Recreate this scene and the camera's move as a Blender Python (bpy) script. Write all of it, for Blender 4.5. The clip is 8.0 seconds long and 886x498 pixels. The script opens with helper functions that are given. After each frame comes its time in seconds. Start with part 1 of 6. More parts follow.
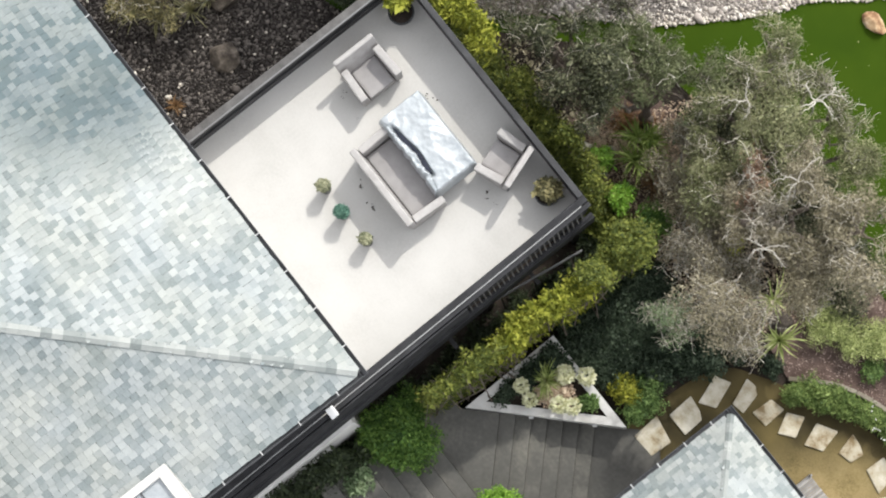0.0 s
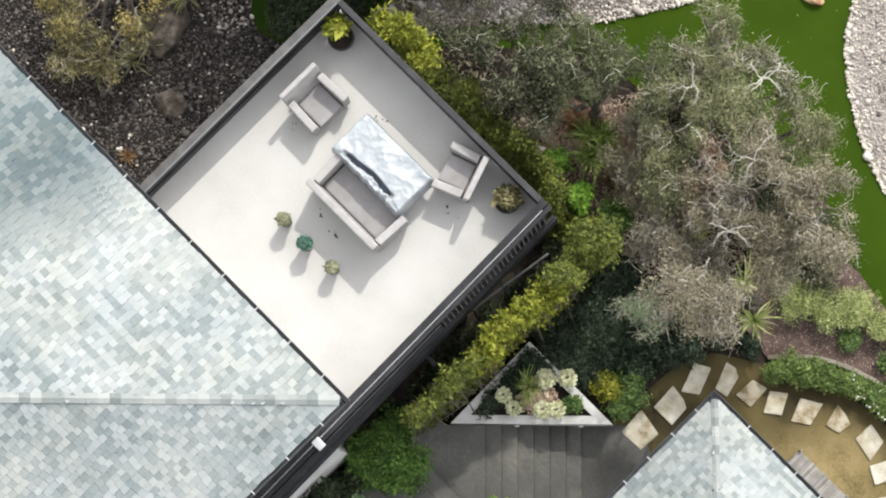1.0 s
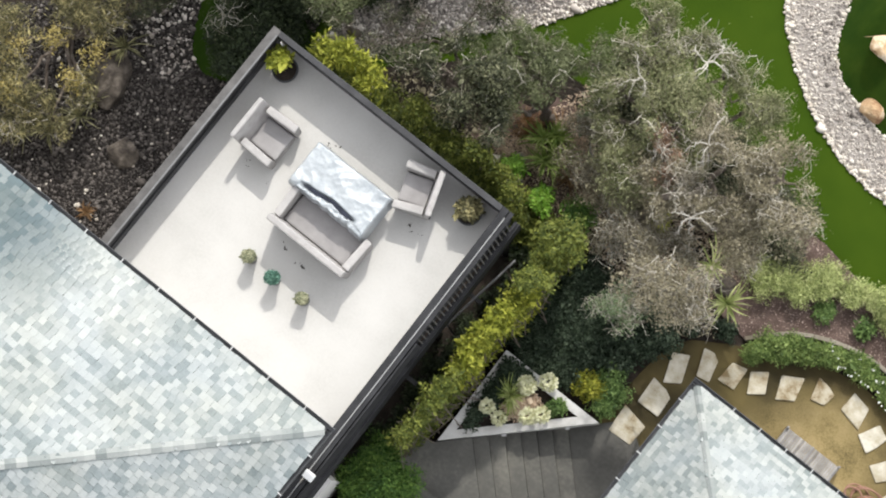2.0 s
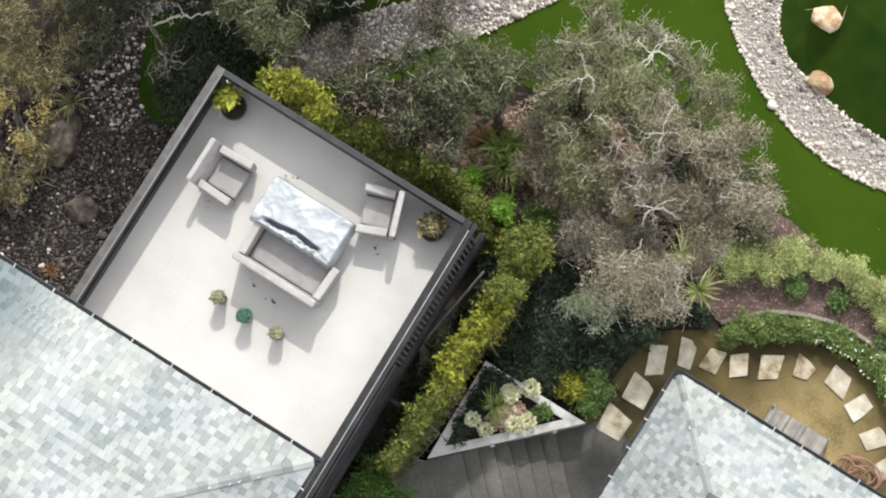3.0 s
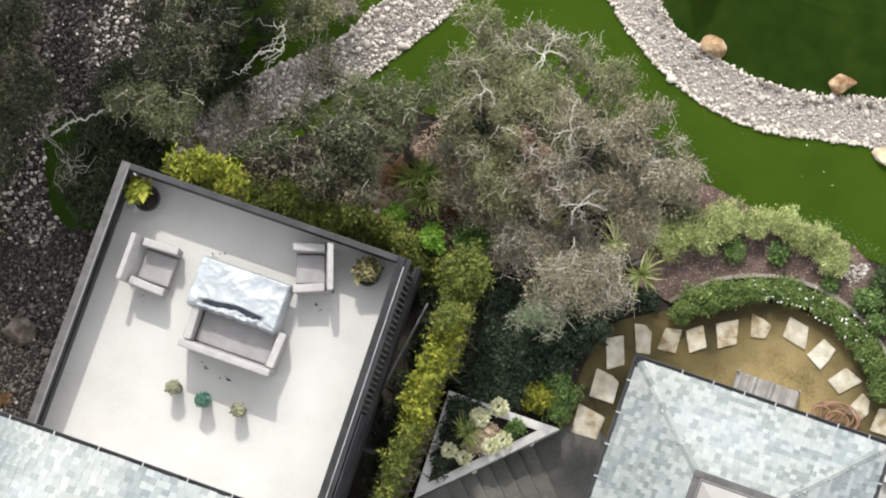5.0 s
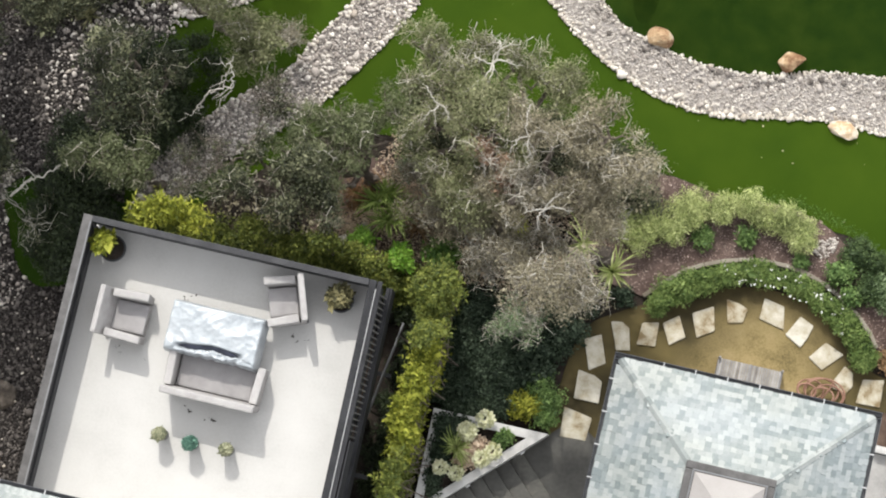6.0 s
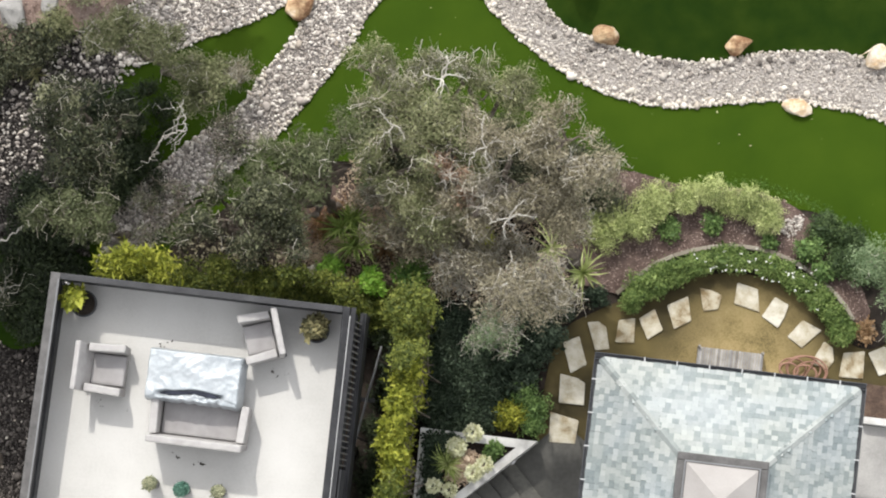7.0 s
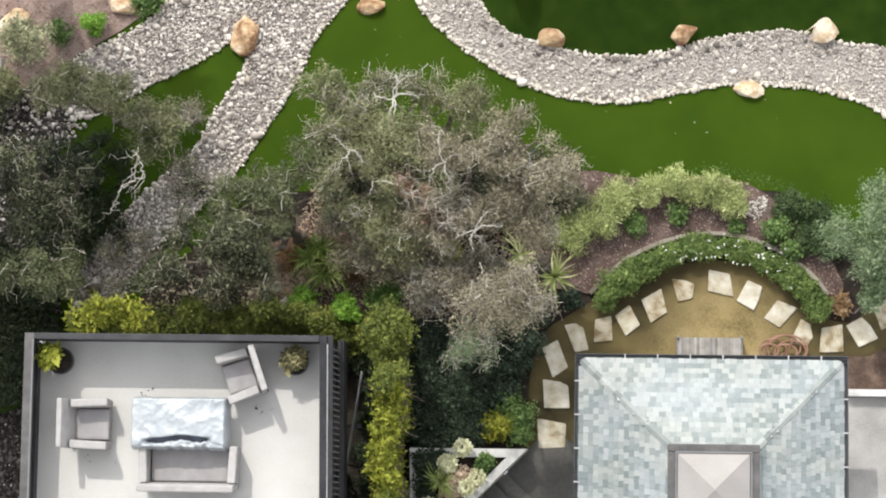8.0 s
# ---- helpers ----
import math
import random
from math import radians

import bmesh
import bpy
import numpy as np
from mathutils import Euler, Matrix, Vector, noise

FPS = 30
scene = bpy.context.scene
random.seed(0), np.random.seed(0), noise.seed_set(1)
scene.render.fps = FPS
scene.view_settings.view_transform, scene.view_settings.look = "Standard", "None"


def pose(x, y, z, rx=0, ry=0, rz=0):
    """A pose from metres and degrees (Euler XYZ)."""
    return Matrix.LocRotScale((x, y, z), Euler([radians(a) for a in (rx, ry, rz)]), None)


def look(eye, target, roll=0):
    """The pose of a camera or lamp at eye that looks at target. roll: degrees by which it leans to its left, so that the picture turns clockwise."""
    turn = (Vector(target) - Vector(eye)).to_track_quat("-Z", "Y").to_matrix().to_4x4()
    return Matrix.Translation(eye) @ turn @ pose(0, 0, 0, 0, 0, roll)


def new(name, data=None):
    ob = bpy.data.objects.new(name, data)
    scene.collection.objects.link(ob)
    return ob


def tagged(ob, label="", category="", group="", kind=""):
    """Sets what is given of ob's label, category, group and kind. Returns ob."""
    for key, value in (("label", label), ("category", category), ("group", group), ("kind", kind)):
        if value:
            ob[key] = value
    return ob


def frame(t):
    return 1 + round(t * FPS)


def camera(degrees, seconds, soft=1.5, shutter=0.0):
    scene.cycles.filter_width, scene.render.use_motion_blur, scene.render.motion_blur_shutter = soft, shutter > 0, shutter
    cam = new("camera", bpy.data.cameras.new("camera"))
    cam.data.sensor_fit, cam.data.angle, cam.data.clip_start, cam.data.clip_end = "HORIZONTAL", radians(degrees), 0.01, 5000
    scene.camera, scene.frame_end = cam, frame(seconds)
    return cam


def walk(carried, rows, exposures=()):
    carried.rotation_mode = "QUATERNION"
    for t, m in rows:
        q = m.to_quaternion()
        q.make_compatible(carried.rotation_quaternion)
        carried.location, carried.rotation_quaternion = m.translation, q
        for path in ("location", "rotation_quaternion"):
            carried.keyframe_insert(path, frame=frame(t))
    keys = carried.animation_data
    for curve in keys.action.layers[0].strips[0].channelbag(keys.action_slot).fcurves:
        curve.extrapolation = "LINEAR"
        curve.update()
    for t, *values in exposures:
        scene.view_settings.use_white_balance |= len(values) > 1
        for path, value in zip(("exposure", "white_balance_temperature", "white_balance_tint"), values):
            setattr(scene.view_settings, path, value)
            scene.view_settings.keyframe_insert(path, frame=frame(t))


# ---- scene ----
# A camera hangs high above a garden and turns on the spot; z = 0 is the garden floor,
# the point straight under the camera is the origin.
cam = camera(19.77, 8.0, soft=2.0)
EYE_Z = 48.6
# seconds, tilt, lean, heading
TURNS = [(0.0, 6.55, 3.55, 52.0), (0.5, 6.54, 3.54, 48.65), (1.0, 6.53, 3.54, 45.33), (1.5, 6.52, 3.53, 42.03), (3.0, 6.49, 3.52, 32.22),
         (3.5, 6.49, 3.51, 28.92), (4.0, 6.49, 3.51, 25.7), (4.5, 6.49, 3.51, 22.53), (6.0, 6.5, 3.5, 13.31), (6.5, 6.51, 3.5, 10.2),
         (7.0, 6.52, 3.5, 7.06), (7.5, 6.53, 3.5, 3.96), (8.0, 6.53, 3.5, 0.86)]
walk(cam, [(t, pose(0, 0, EYE_Z, rx, ry, rz)) for t, rx, ry, rz in TURNS])

# ---- light ----
SUN_EL, SHADOW_WAY = radians(49), Vector((0.36, -0.93))
world = bpy.data.worlds.new("sky")
scene.world = world
world.use_nodes = True
wn = world.node_tree
sky = wn.nodes.new("ShaderNodeTexSky")
sky.sky_type, sky.sun_disc, sky.sun_elevation = "NISHITA", False, SUN_EL
sky.sun_rotation = math.atan2(-SHADOW_WAY.x, -SHADOW_WAY.y)
sky.air_density, sky.dust_density, sky.ozone_density = 1.0, 1.2, 1.0
haze = wn.nodes.new("ShaderNodeHueSaturation")
haze.inputs["Saturation"].default_value = 0.14
wn.links.new(sky.outputs["Color"], haze.inputs["Color"])
wn.links.new(haze.outputs["Color"], wn.nodes["Background"].inputs["Color"])
wn.nodes["Background"].inputs["Strength"].default_value = 0.18
sun_data = bpy.data.lights.new("sun", "SUN")
sun_data.energy, sun_data.angle, sun_data.color = 1.2, radians(0.9), (1.0, 0.968, 0.9)
sun = new("sun", sun_data)
sun.matrix_world = look((0, 0, 30), (SHADOW_WAY.x * 10, SHADOW_WAY.y * 10, 30 - 10 * math.tan(SUN_EL)))
scene.view_settings.exposure = 1.25

# ---- materials ----


def ramp_mat(name, stops, scale=6.0, fine=60.0, rough=0.75, bump=0.3, island=0.0, obj=0.0, spec=0.3, metal=0.0,
             leaf=0.0, stretch=(1, 1, 1), dist=0.01, blotch=0.9):
    """A surface whose colour runs over stops by a coarse and a fine noise, and by the piece it belongs to."""
    m = bpy.data.materials.new(name)
    m.use_nodes = True
    nt = m.node_tree
    n, l = nt.nodes, nt.links
    bsdf = n["Principled BSDF"]
    mp = n.new("ShaderNodeMapping")
    mp.inputs["Scale"].default_value = stretch
    geo = n.new("ShaderNodeNewGeometry")
    l.new(geo.outputs["Position"], mp.inputs["Vector"])
    big, small = n.new("ShaderNodeTexNoise"), n.new("ShaderNodeTexNoise")
    for tex, sc, det in ((big, scale, 3.0), (small, fine, 2.0)):
        tex.inputs["Scale"].default_value, tex.inputs["Detail"].default_value = sc, det
        l.new(mp.outputs["Vector"], tex.inputs["Vector"])
    mix = n.new("ShaderNodeMath")
    mix.operation = "MULTIPLY_ADD"
    l.new(small.outputs["Fac"], mix.inputs[0])
    mix.inputs[1].default_value = 0.45
    half = n.new("ShaderNodeMath")
    half.operation = "MULTIPLY_ADD"
    l.new(big.outputs["Fac"], half.inputs[0])
    half.inputs[1].default_value, half.inputs[2].default_value = blotch, 0.28 - blotch / 2
    l.new(half.outputs[0], mix.inputs[2])
    fac = mix.outputs[0]
    if island or obj:
        own = n.new("ShaderNodeMath")
        own.operation = "MULTIPLY_ADD"
        if island:
            l.new(geo.outputs["Random Per Island"], own.inputs[0])
        if obj:
            info = n.new("ShaderNodeObjectInfo")
            if island:
                both = n.new("ShaderNodeMath")
                both.operation = "ADD"
                l.new(geo.outputs["Random Per Island"], both.inputs[0])
                l.new(info.outputs["Random"], both.inputs[1])
                one = n.new("ShaderNodeMath")
                one.operation = "FRACT"
                l.new(both.outputs[0], one.inputs[0])
                l.new(one.outputs[0], own.inputs[0])
            else:
                l.new(info.outputs["Random"], own.inputs[0])
        k = max(island, obj)
        own.inputs[1].default_value = k
        less = n.new("ShaderNodeMath")
        less.operation = "MULTIPLY_ADD"
        l.new(fac, less.inputs[0])
        less.inputs[1].default_value, less.inputs[2].default_value = 1 - k * 0.7, -0.15 * k
        l.new(less.outputs[0], own.inputs[2])
        fac = own.outputs[0]
    ramp = n.new("ShaderNodeValToRGB")
    els = ramp.color_ramp.elements
    for i, (at, col) in enumerate(stops):
        e = els[i] if i < 2 else els.new(at)
        e.position, e.color = at, (*col, 1)
    l.new(fac, ramp.inputs["Fac"])
    l.new(ramp.outputs["Color"], bsdf.inputs["Base Color"])
    bsdf.inputs["Roughness"].default_value, bsdf.inputs["Metallic"].default_value = rough, metal
    bsdf.inputs["Specular IOR Level"].default_value = spec
    if bump:
        b = n.new("ShaderNodeBump")
        b.inputs["Strength"].default_value, b.inputs["Distance"].default_value = bump, dist
        l.new(mix.outputs[0], b.inputs["Height"])
        l.new(b.outputs["Normal"], bsdf.inputs["Normal"])
    if leaf:
        tr = n.new("ShaderNodeBsdfTranslucent")
        l.new(ramp.outputs["Color"], tr.inputs["Color"])
        ms = n.new("ShaderNodeMixShader")
        ms.inputs[0].default_value = leaf
        l.new(bsdf.outputs[0], ms.inputs[1])
        l.new(tr.outputs[0], ms.inputs[2])
        l.new(ms.outputs[0], n["Material Output"].inputs["Surface"])
    return m


def leafy(name, dark, mid, light, leaf=0.2, rough=0.55, own=0.6):
    return ramp_mat(name, [(0.1, dark), (0.5, mid), (0.9, light)], 2.5, 20, rough, 0, island=own, leaf=leaf, spec=0.25, blotch=1.2)


M = {
    "soil": ramp_mat("soil", [(0.25, (0.009, 0.007, 0.005)), (0.55, (0.023, 0.017, 0.013)), (0.8, (0.06, 0.046, 0.036))], 3, 45, 0.95, 0.9, dist=0.03),
    "bark_mulch": ramp_mat("bark_mulch", [(0.2, (0.075, 0.05, 0.042)), (0.5, (0.225, 0.16, 0.135)), (0.85, (0.46, 0.37, 0.32))], 4, 40, 0.95, 0.8, island=0.7),
    "turf": ramp_mat("turf", [(0.25, (0.017, 0.04, 0.002)), (0.5, (0.031, 0.06, 0.003)), (0.8, (0.047, 0.078, 0.005))], 0.8, 90, 0.95, 0.6, spec=0.1, dist=0.02, blotch=0.45),
    # darker copy of turf, carrying the shade on the patch behind the deck
    "dark_turf": ramp_mat("dark_turf", [(0.25, (0.009, 0.028, 0.002)), (0.5, (0.018, 0.04, 0.003)), (0.8, (0.03, 0.054, 0.005))], 2.2, 120, 0.95, 0.6, spec=0.1, dist=0.02, blotch=0.8),
    "pebble": ramp_mat("pebble", [(0.05, (0.17, 0.145, 0.125)), (0.45, (0.36, 0.32, 0.285)), (0.85, (0.64, 0.592, 0.535))], 2, 60, 0.8, 0.15, island=0.7),
    "fine_gravel": ramp_mat("fine_gravel", [(0.1, (0.28, 0.25, 0.22)), (0.5, (0.44, 0.398, 0.354)), (0.9, (0.6, 0.55, 0.495))], 1.2, 60, 0.85, 0.15, island=0.45),
    "edge_cobble": ramp_mat("edge_cobble", [(0.05, (0.32, 0.27, 0.22)), (0.45, (0.5, 0.45, 0.385)), (0.85, (0.68, 0.635, 0.56))], 5, 60, 0.8, 0.15, island=0.7),
    # dark yard stones; part of the yard's shade is in this colour
    "dark_pebble": ramp_mat("dark_pebble", [(0.1, (0.018, 0.015, 0.0135)), (0.5, (0.045, 0.038, 0.034)), (0.95, (0.165, 0.146, 0.132))], 5, 60, 0.7, 0.15, island=0.8),
    "gravel_bed": ramp_mat("gravel_bed", [(0.25, (0.09, 0.08, 0.073)), (0.55, (0.2, 0.18, 0.166)), (0.8, (0.34, 0.312, 0.288))], 9, 55, 0.95, 0.9, dist=0.03),
    "pale_bed": ramp_mat("pale_bed", [(0.25, (0.22, 0.2, 0.182)), (0.55, (0.35, 0.32, 0.295)), (0.8, (0.46, 0.43, 0.4))], 9, 55, 0.95, 0.9, dist=0.03),
    "shaded_cobble": ramp_mat("shaded_cobble", [(0.05, (0.07, 0.06, 0.052)), (0.45, (0.2, 0.176, 0.156)), (0.85, (0.46, 0.42, 0.375))], 2, 60, 0.8, 0.15, island=0.8),
    "dark_mulch": ramp_mat("dark_mulch", [(0.2, (0.03, 0.02, 0.015)), (0.5, (0.085, 0.056, 0.042)), (0.85, (0.2, 0.14, 0.105))], 4, 40, 0.95, 0.8),
    "dark_bed": ramp_mat("dark_bed", [(0.25, (0.009, 0.0075, 0.007)), (0.6, (0.024, 0.02, 0.018)), (0.8, (0.05, 0.042, 0.038))], 9, 55, 0.95, 0.9, dist=0.03),
    "sandstone": ramp_mat("sandstone", [(0.12, (0.2, 0.145, 0.075)), (0.36, (0.37, 0.325, 0.235)), (0.85, (0.56, 0.53, 0.45))], 5, 30, 0.85, 0.6, obj=0.45, blotch=2.0),
    "boulder": ramp_mat("boulder", [(0.25, (0.2, 0.105, 0.055)), (0.5, (0.46, 0.32, 0.185)), (0.75, (0.66, 0.57, 0.45))], 3.5, 22, 0.85, 0.7, obj=0.25, dist=0.03, blotch=1.6),
    "brown_rock": ramp_mat("brown_rock", [(0.2, (0.035, 0.028, 0.023)), (0.5, (0.078, 0.065, 0.053)), (0.85, (0.17, 0.145, 0.12))], 5, 26, 0.85, 0.9, dist=0.04, blotch=1.6),
    "concrete": ramp_mat("concrete", [(0.2, (0.2, 0.195, 0.185)), (0.5, (0.3, 0.29, 0.275)), (0.85, (0.4, 0.385, 0.365))], 2, 50, 0.85, 0.2),
    # paler blotches put patches of sun into the slate's colour
    "slate_step": ramp_mat("slate_step", [(0.2, (0.058, 0.056, 0.051)), (0.55, (0.097, 0.094, 0.085)), (0.85, (0.175, 0.166, 0.143))], 1.2, 14, 0.8, 0.2, obj=0.2),
    "pale_wall": ramp_mat("pale_wall", [(0.2, (0.36, 0.35, 0.33)), (0.5, (0.5, 0.49, 0.47)), (0.85, (0.6, 0.59, 0.57))], 3, 50, 0.85, 0.2, blotch=1.4),
    "stucco": ramp_mat("stucco", [(0.2, (0.42, 0.41, 0.39)), (0.5, (0.5, 0.49, 0.47)), (0.85, (0.56, 0.55, 0.53))], 2, 80, 0.9, 0.3),
    "deck_coat": ramp_mat("deck_coat", [(0.2, (0.445, 0.434, 0.412)), (0.5, (0.497, 0.485, 0.462)), (0.85, (0.533, 0.521, 0.498))], 1.3, 22, 0.7, 0.06, blotch=1.0),
    "rail_paint": ramp_mat("rail_paint", [(0.2, (0.02, 0.02, 0.022)), (0.5, (0.034, 0.034, 0.036)), (0.85, (0.058, 0.058, 0.06))], 3, 40, 0.6, 0.15, spec=0.3),
    "black_paint": ramp_mat("black_paint", [(0.2, (0.018, 0.018, 0.019)), (0.5, (0.031, 0.031, 0.033)), (0.85, (0.052, 0.052, 0.055))], 3, 40, 0.75, 0.15, spec=0.1),
    "cap_wood": ramp_mat("cap_wood", [(0.2, (0.055, 0.052, 0.05)), (0.5, (0.09, 0.086, 0.083)), (0.85, (0.14, 0.134, 0.13))], 4, 40, 0.7, 0.3),
    "trim_paint": ramp_mat("trim_paint", [(0.2, (0.12, 0.12, 0.122)), (0.8, (0.19, 0.19, 0.192))], 3, 40, 0.5, 0.1),
    "curb_stone": ramp_mat("curb_stone", [(0.2, (0.14, 0.12, 0.09)), (0.5, (0.25, 0.222, 0.178)), (0.85, (0.34, 0.31, 0.26))], 3, 40, 0.85, 0.4, obj=0.4),
    "dark_metal": ramp_mat("dark_metal", [(0.2, (0.035, 0.036, 0.04)), (0.6, (0.06, 0.062, 0.066)), (0.9, (0.1, 0.1, 0.105))], 4, 60, 0.4, 0.05, spec=0.5),
    "pale_metal": ramp_mat("pale_metal", [(0.2, (0.32, 0.32, 0.32)), (0.8, (0.45, 0.45, 0.44))], 4, 60, 0.4, 0.05, spec=0.5),
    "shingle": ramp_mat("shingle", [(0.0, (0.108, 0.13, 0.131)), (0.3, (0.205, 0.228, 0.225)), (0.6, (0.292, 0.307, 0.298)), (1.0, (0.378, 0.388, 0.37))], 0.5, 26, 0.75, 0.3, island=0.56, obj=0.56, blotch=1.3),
    "cap_shingle": ramp_mat("cap_shingle", [(0.1, (0.15, 0.17, 0.166)), (0.5, (0.23, 0.247, 0.238)), (0.9, (0.335, 0.347, 0.33))], 2.5, 26, 0.75, 0.3, obj=0.7),
    "wicker": ramp_mat("wicker", [(0.2, (0.27, 0.255, 0.245)), (0.5, (0.34, 0.325, 0.315)), (0.85, (0.4, 0.385, 0.37))], 7, 120, 0.75, 0.4),
    "cushion": ramp_mat("cushion", [(0.2, (0.24, 0.228, 0.226)), (0.5, (0.29, 0.277, 0.275)), (0.85, (0.34, 0.327, 0.32))], 5, 160, 0.95, 0.2),
    "silver_cover": ramp_mat("silver_cover", [(0.2, (0.27, 0.298, 0.318)), (0.5, (0.35, 0.374, 0.39)), (0.85, (0.44, 0.458, 0.468))], 5, 30, 0.42, 0.25, spec=0.5, metal=0.15),
    "fold_dark": ramp_mat("fold_dark", [(0.3, (0.014, 0.016, 0.024)), (0.7, (0.036, 0.04, 0.058))], 6, 30, 0.5, 0.3),
    "black_pot": ramp_mat("black_pot", [(0.3, (0.025, 0.026, 0.028)), (0.7, (0.06, 0.062, 0.065))], 5, 40, 0.4, 0.1),
    "weathered_wood": ramp_mat("weathered_wood", [(0.2, (0.14, 0.13, 0.125)), (0.5, (0.23, 0.22, 0.21)), (0.85, (0.36, 0.345, 0.33))], 6, 60, 0.85, 0.4, obj=0.4),
    "rusty_hose": ramp_mat("rusty_hose", [(0.2, (0.18, 0.09, 0.06)), (0.6, (0.29, 0.16, 0.115)), (0.9, (0.4, 0.26, 0.19))], 6, 40, 0.6, 0.1),
    "acrylic": ramp_mat("acrylic", [(0.2, (0.25, 0.232, 0.218)), (0.8, (0.31, 0.29, 0.273))], 2, 30, 0.35, 0.03, spec=0.3),
    "bark": ramp_mat("bark", [(0.2, (0.06, 0.045, 0.035)), (0.5, (0.13, 0.105, 0.085)), (0.85, (0.24, 0.21, 0.18))], 6, 40, 0.9, 0.8, dist=0.03),
    "pale_bark": ramp_mat("pale_bark", [(0.2, (0.2, 0.185, 0.165)), (0.5, (0.33, 0.31, 0.28)), (0.85, (0.46, 0.44, 0.4))], 6, 40, 0.9, 0.5),
    "white_bark": ramp_mat("white_bark", [(0.2, (0.28, 0.26, 0.225)), (0.5, (0.42, 0.395, 0.35)), (0.85, (0.56, 0.535, 0.48))], 6, 40, 0.9, 0.4),
    "grey_twig": ramp_mat("grey_twig", [(0.1, (0.22, 0.19, 0.145)), (0.5, (0.4, 0.365, 0.3)), (0.9, (0.66, 0.62, 0.545))], 5, 40, 0.9, 0, island=0.8),
    "oak_leaf": leafy("oak_leaf", (0.036, 0.042, 0.014), (0.14, 0.15, 0.066), (0.345, 0.338, 0.195), 0.15, own=0.4),
    "dusty_leaf": leafy("dusty_leaf", (0.045, 0.039, 0.023), (0.182, 0.16, 0.1), (0.42, 0.375, 0.268), 0.15, own=0.4),
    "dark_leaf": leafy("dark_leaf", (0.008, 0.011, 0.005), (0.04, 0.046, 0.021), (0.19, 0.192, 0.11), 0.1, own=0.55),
    # darker copy of dark_leaf with the west oaks' shade in its colour
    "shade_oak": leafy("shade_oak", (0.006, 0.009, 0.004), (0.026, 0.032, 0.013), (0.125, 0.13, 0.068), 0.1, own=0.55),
    "green_oak": leafy("green_oak", (0.024, 0.033, 0.012), (0.078, 0.092, 0.038), (0.21, 0.218, 0.12), 0.15, own=0.36),
    "succulent_leaf": leafy("succulent_leaf", (0.08, 0.095, 0.05), (0.27, 0.285, 0.175), (0.58, 0.56, 0.38)),
    "blue_leaf": leafy("blue_leaf", (0.03, 0.085, 0.06), (0.085, 0.19, 0.14), (0.2, 0.34, 0.26)),
    "sword_leaf": leafy("sword_leaf", (0.06, 0.1, 0.02), (0.19, 0.26, 0.06), (0.38, 0.44, 0.15)),
    "lime_leaf": leafy("lime_leaf", (0.05, 0.068, 0.008), (0.21, 0.235, 0.025), (0.52, 0.52, 0.085), 0.35),
    "hedge_leaf": leafy("hedge_leaf", (0.03, 0.048, 0.01), (0.108, 0.132, 0.024), (0.25, 0.27, 0.055), 0.3),
    # near-black leaf colour with the shade under oaks, deck and wall put in
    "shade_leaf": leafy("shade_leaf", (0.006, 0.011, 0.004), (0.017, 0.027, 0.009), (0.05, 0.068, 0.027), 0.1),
    "box_leaf": leafy("box_leaf", (0.014, 0.03, 0.009), (0.042, 0.07, 0.022), (0.1, 0.145, 0.05)),
    "straw_leaf": leafy("straw_leaf", (0.12, 0.12, 0.05), (0.33, 0.32, 0.16), (0.6, 0.56, 0.34), 0.15),
    "sage_leaf": leafy("sage_leaf", (0.1, 0.11, 0.055), (0.29, 0.3, 0.17), (0.54, 0.53, 0.34)),
    "fringe_leaf": leafy("fringe_leaf", (0.04, 0.085, 0.008), (0.075, 0.14, 0.02), (0.12, 0.2, 0.045)),
    "white_paint": ramp_mat("white_paint", [(0.2, (0.68, 0.68, 0.67)), (0.8, (0.78, 0.78, 0.77))], 4, 60, 0.5, 0.05),
    "green_leaf": leafy("green_leaf", (0.018, 0.05, 0.009), (0.065, 0.135, 0.022), (0.165, 0.265, 0.05)),
    "bright_leaf": leafy("bright_leaf", (0.05, 0.13, 0.012), (0.15, 0.3, 0.03), (0.3, 0.46, 0.08)),
    "ivy_leaf": leafy("ivy_leaf", (0.009, 0.017, 0.008), (0.027, 0.045, 0.024), (0.1, 0.132, 0.083)),
    "arc_leaf": leafy("arc_leaf", (0.03, 0.058, 0.013), (0.105, 0.16, 0.037), (0.25, 0.32, 0.1)),
    "bed_leaf": leafy("bed_leaf", (0.03, 0.06, 0.015), (0.1, 0.17, 0.045), (0.22, 0.31, 0.1)),
    "juniper_leaf": leafy("juniper_leaf", (0.06, 0.085, 0.024), (0.35, 0.405, 0.145), (0.7, 0.72, 0.36)),
    "olive_leaf": leafy("olive_leaf", (0.052, 0.092, 0.037), (0.152, 0.215, 0.103), (0.33, 0.395, 0.24)),
    "yellow_leaf": leafy("yellow_leaf", (0.024, 0.025, 0.01), (0.105, 0.098, 0.045), (0.43, 0.375, 0.18), 0.15),
    "gold_leaf": leafy("gold_leaf", (0.06, 0.08, 0.008), (0.18, 0.195, 0.018), (0.38, 0.37, 0.05)),
    "straw_gold": leafy("straw_gold", (0.1, 0.08, 0.025), (0.32, 0.26, 0.08), (0.55, 0.46, 0.19)),
    "cream_leaf": leafy("cream_leaf", (0.3, 0.3, 0.14), (0.6, 0.6, 0.38), (0.78, 0.77, 0.58)),
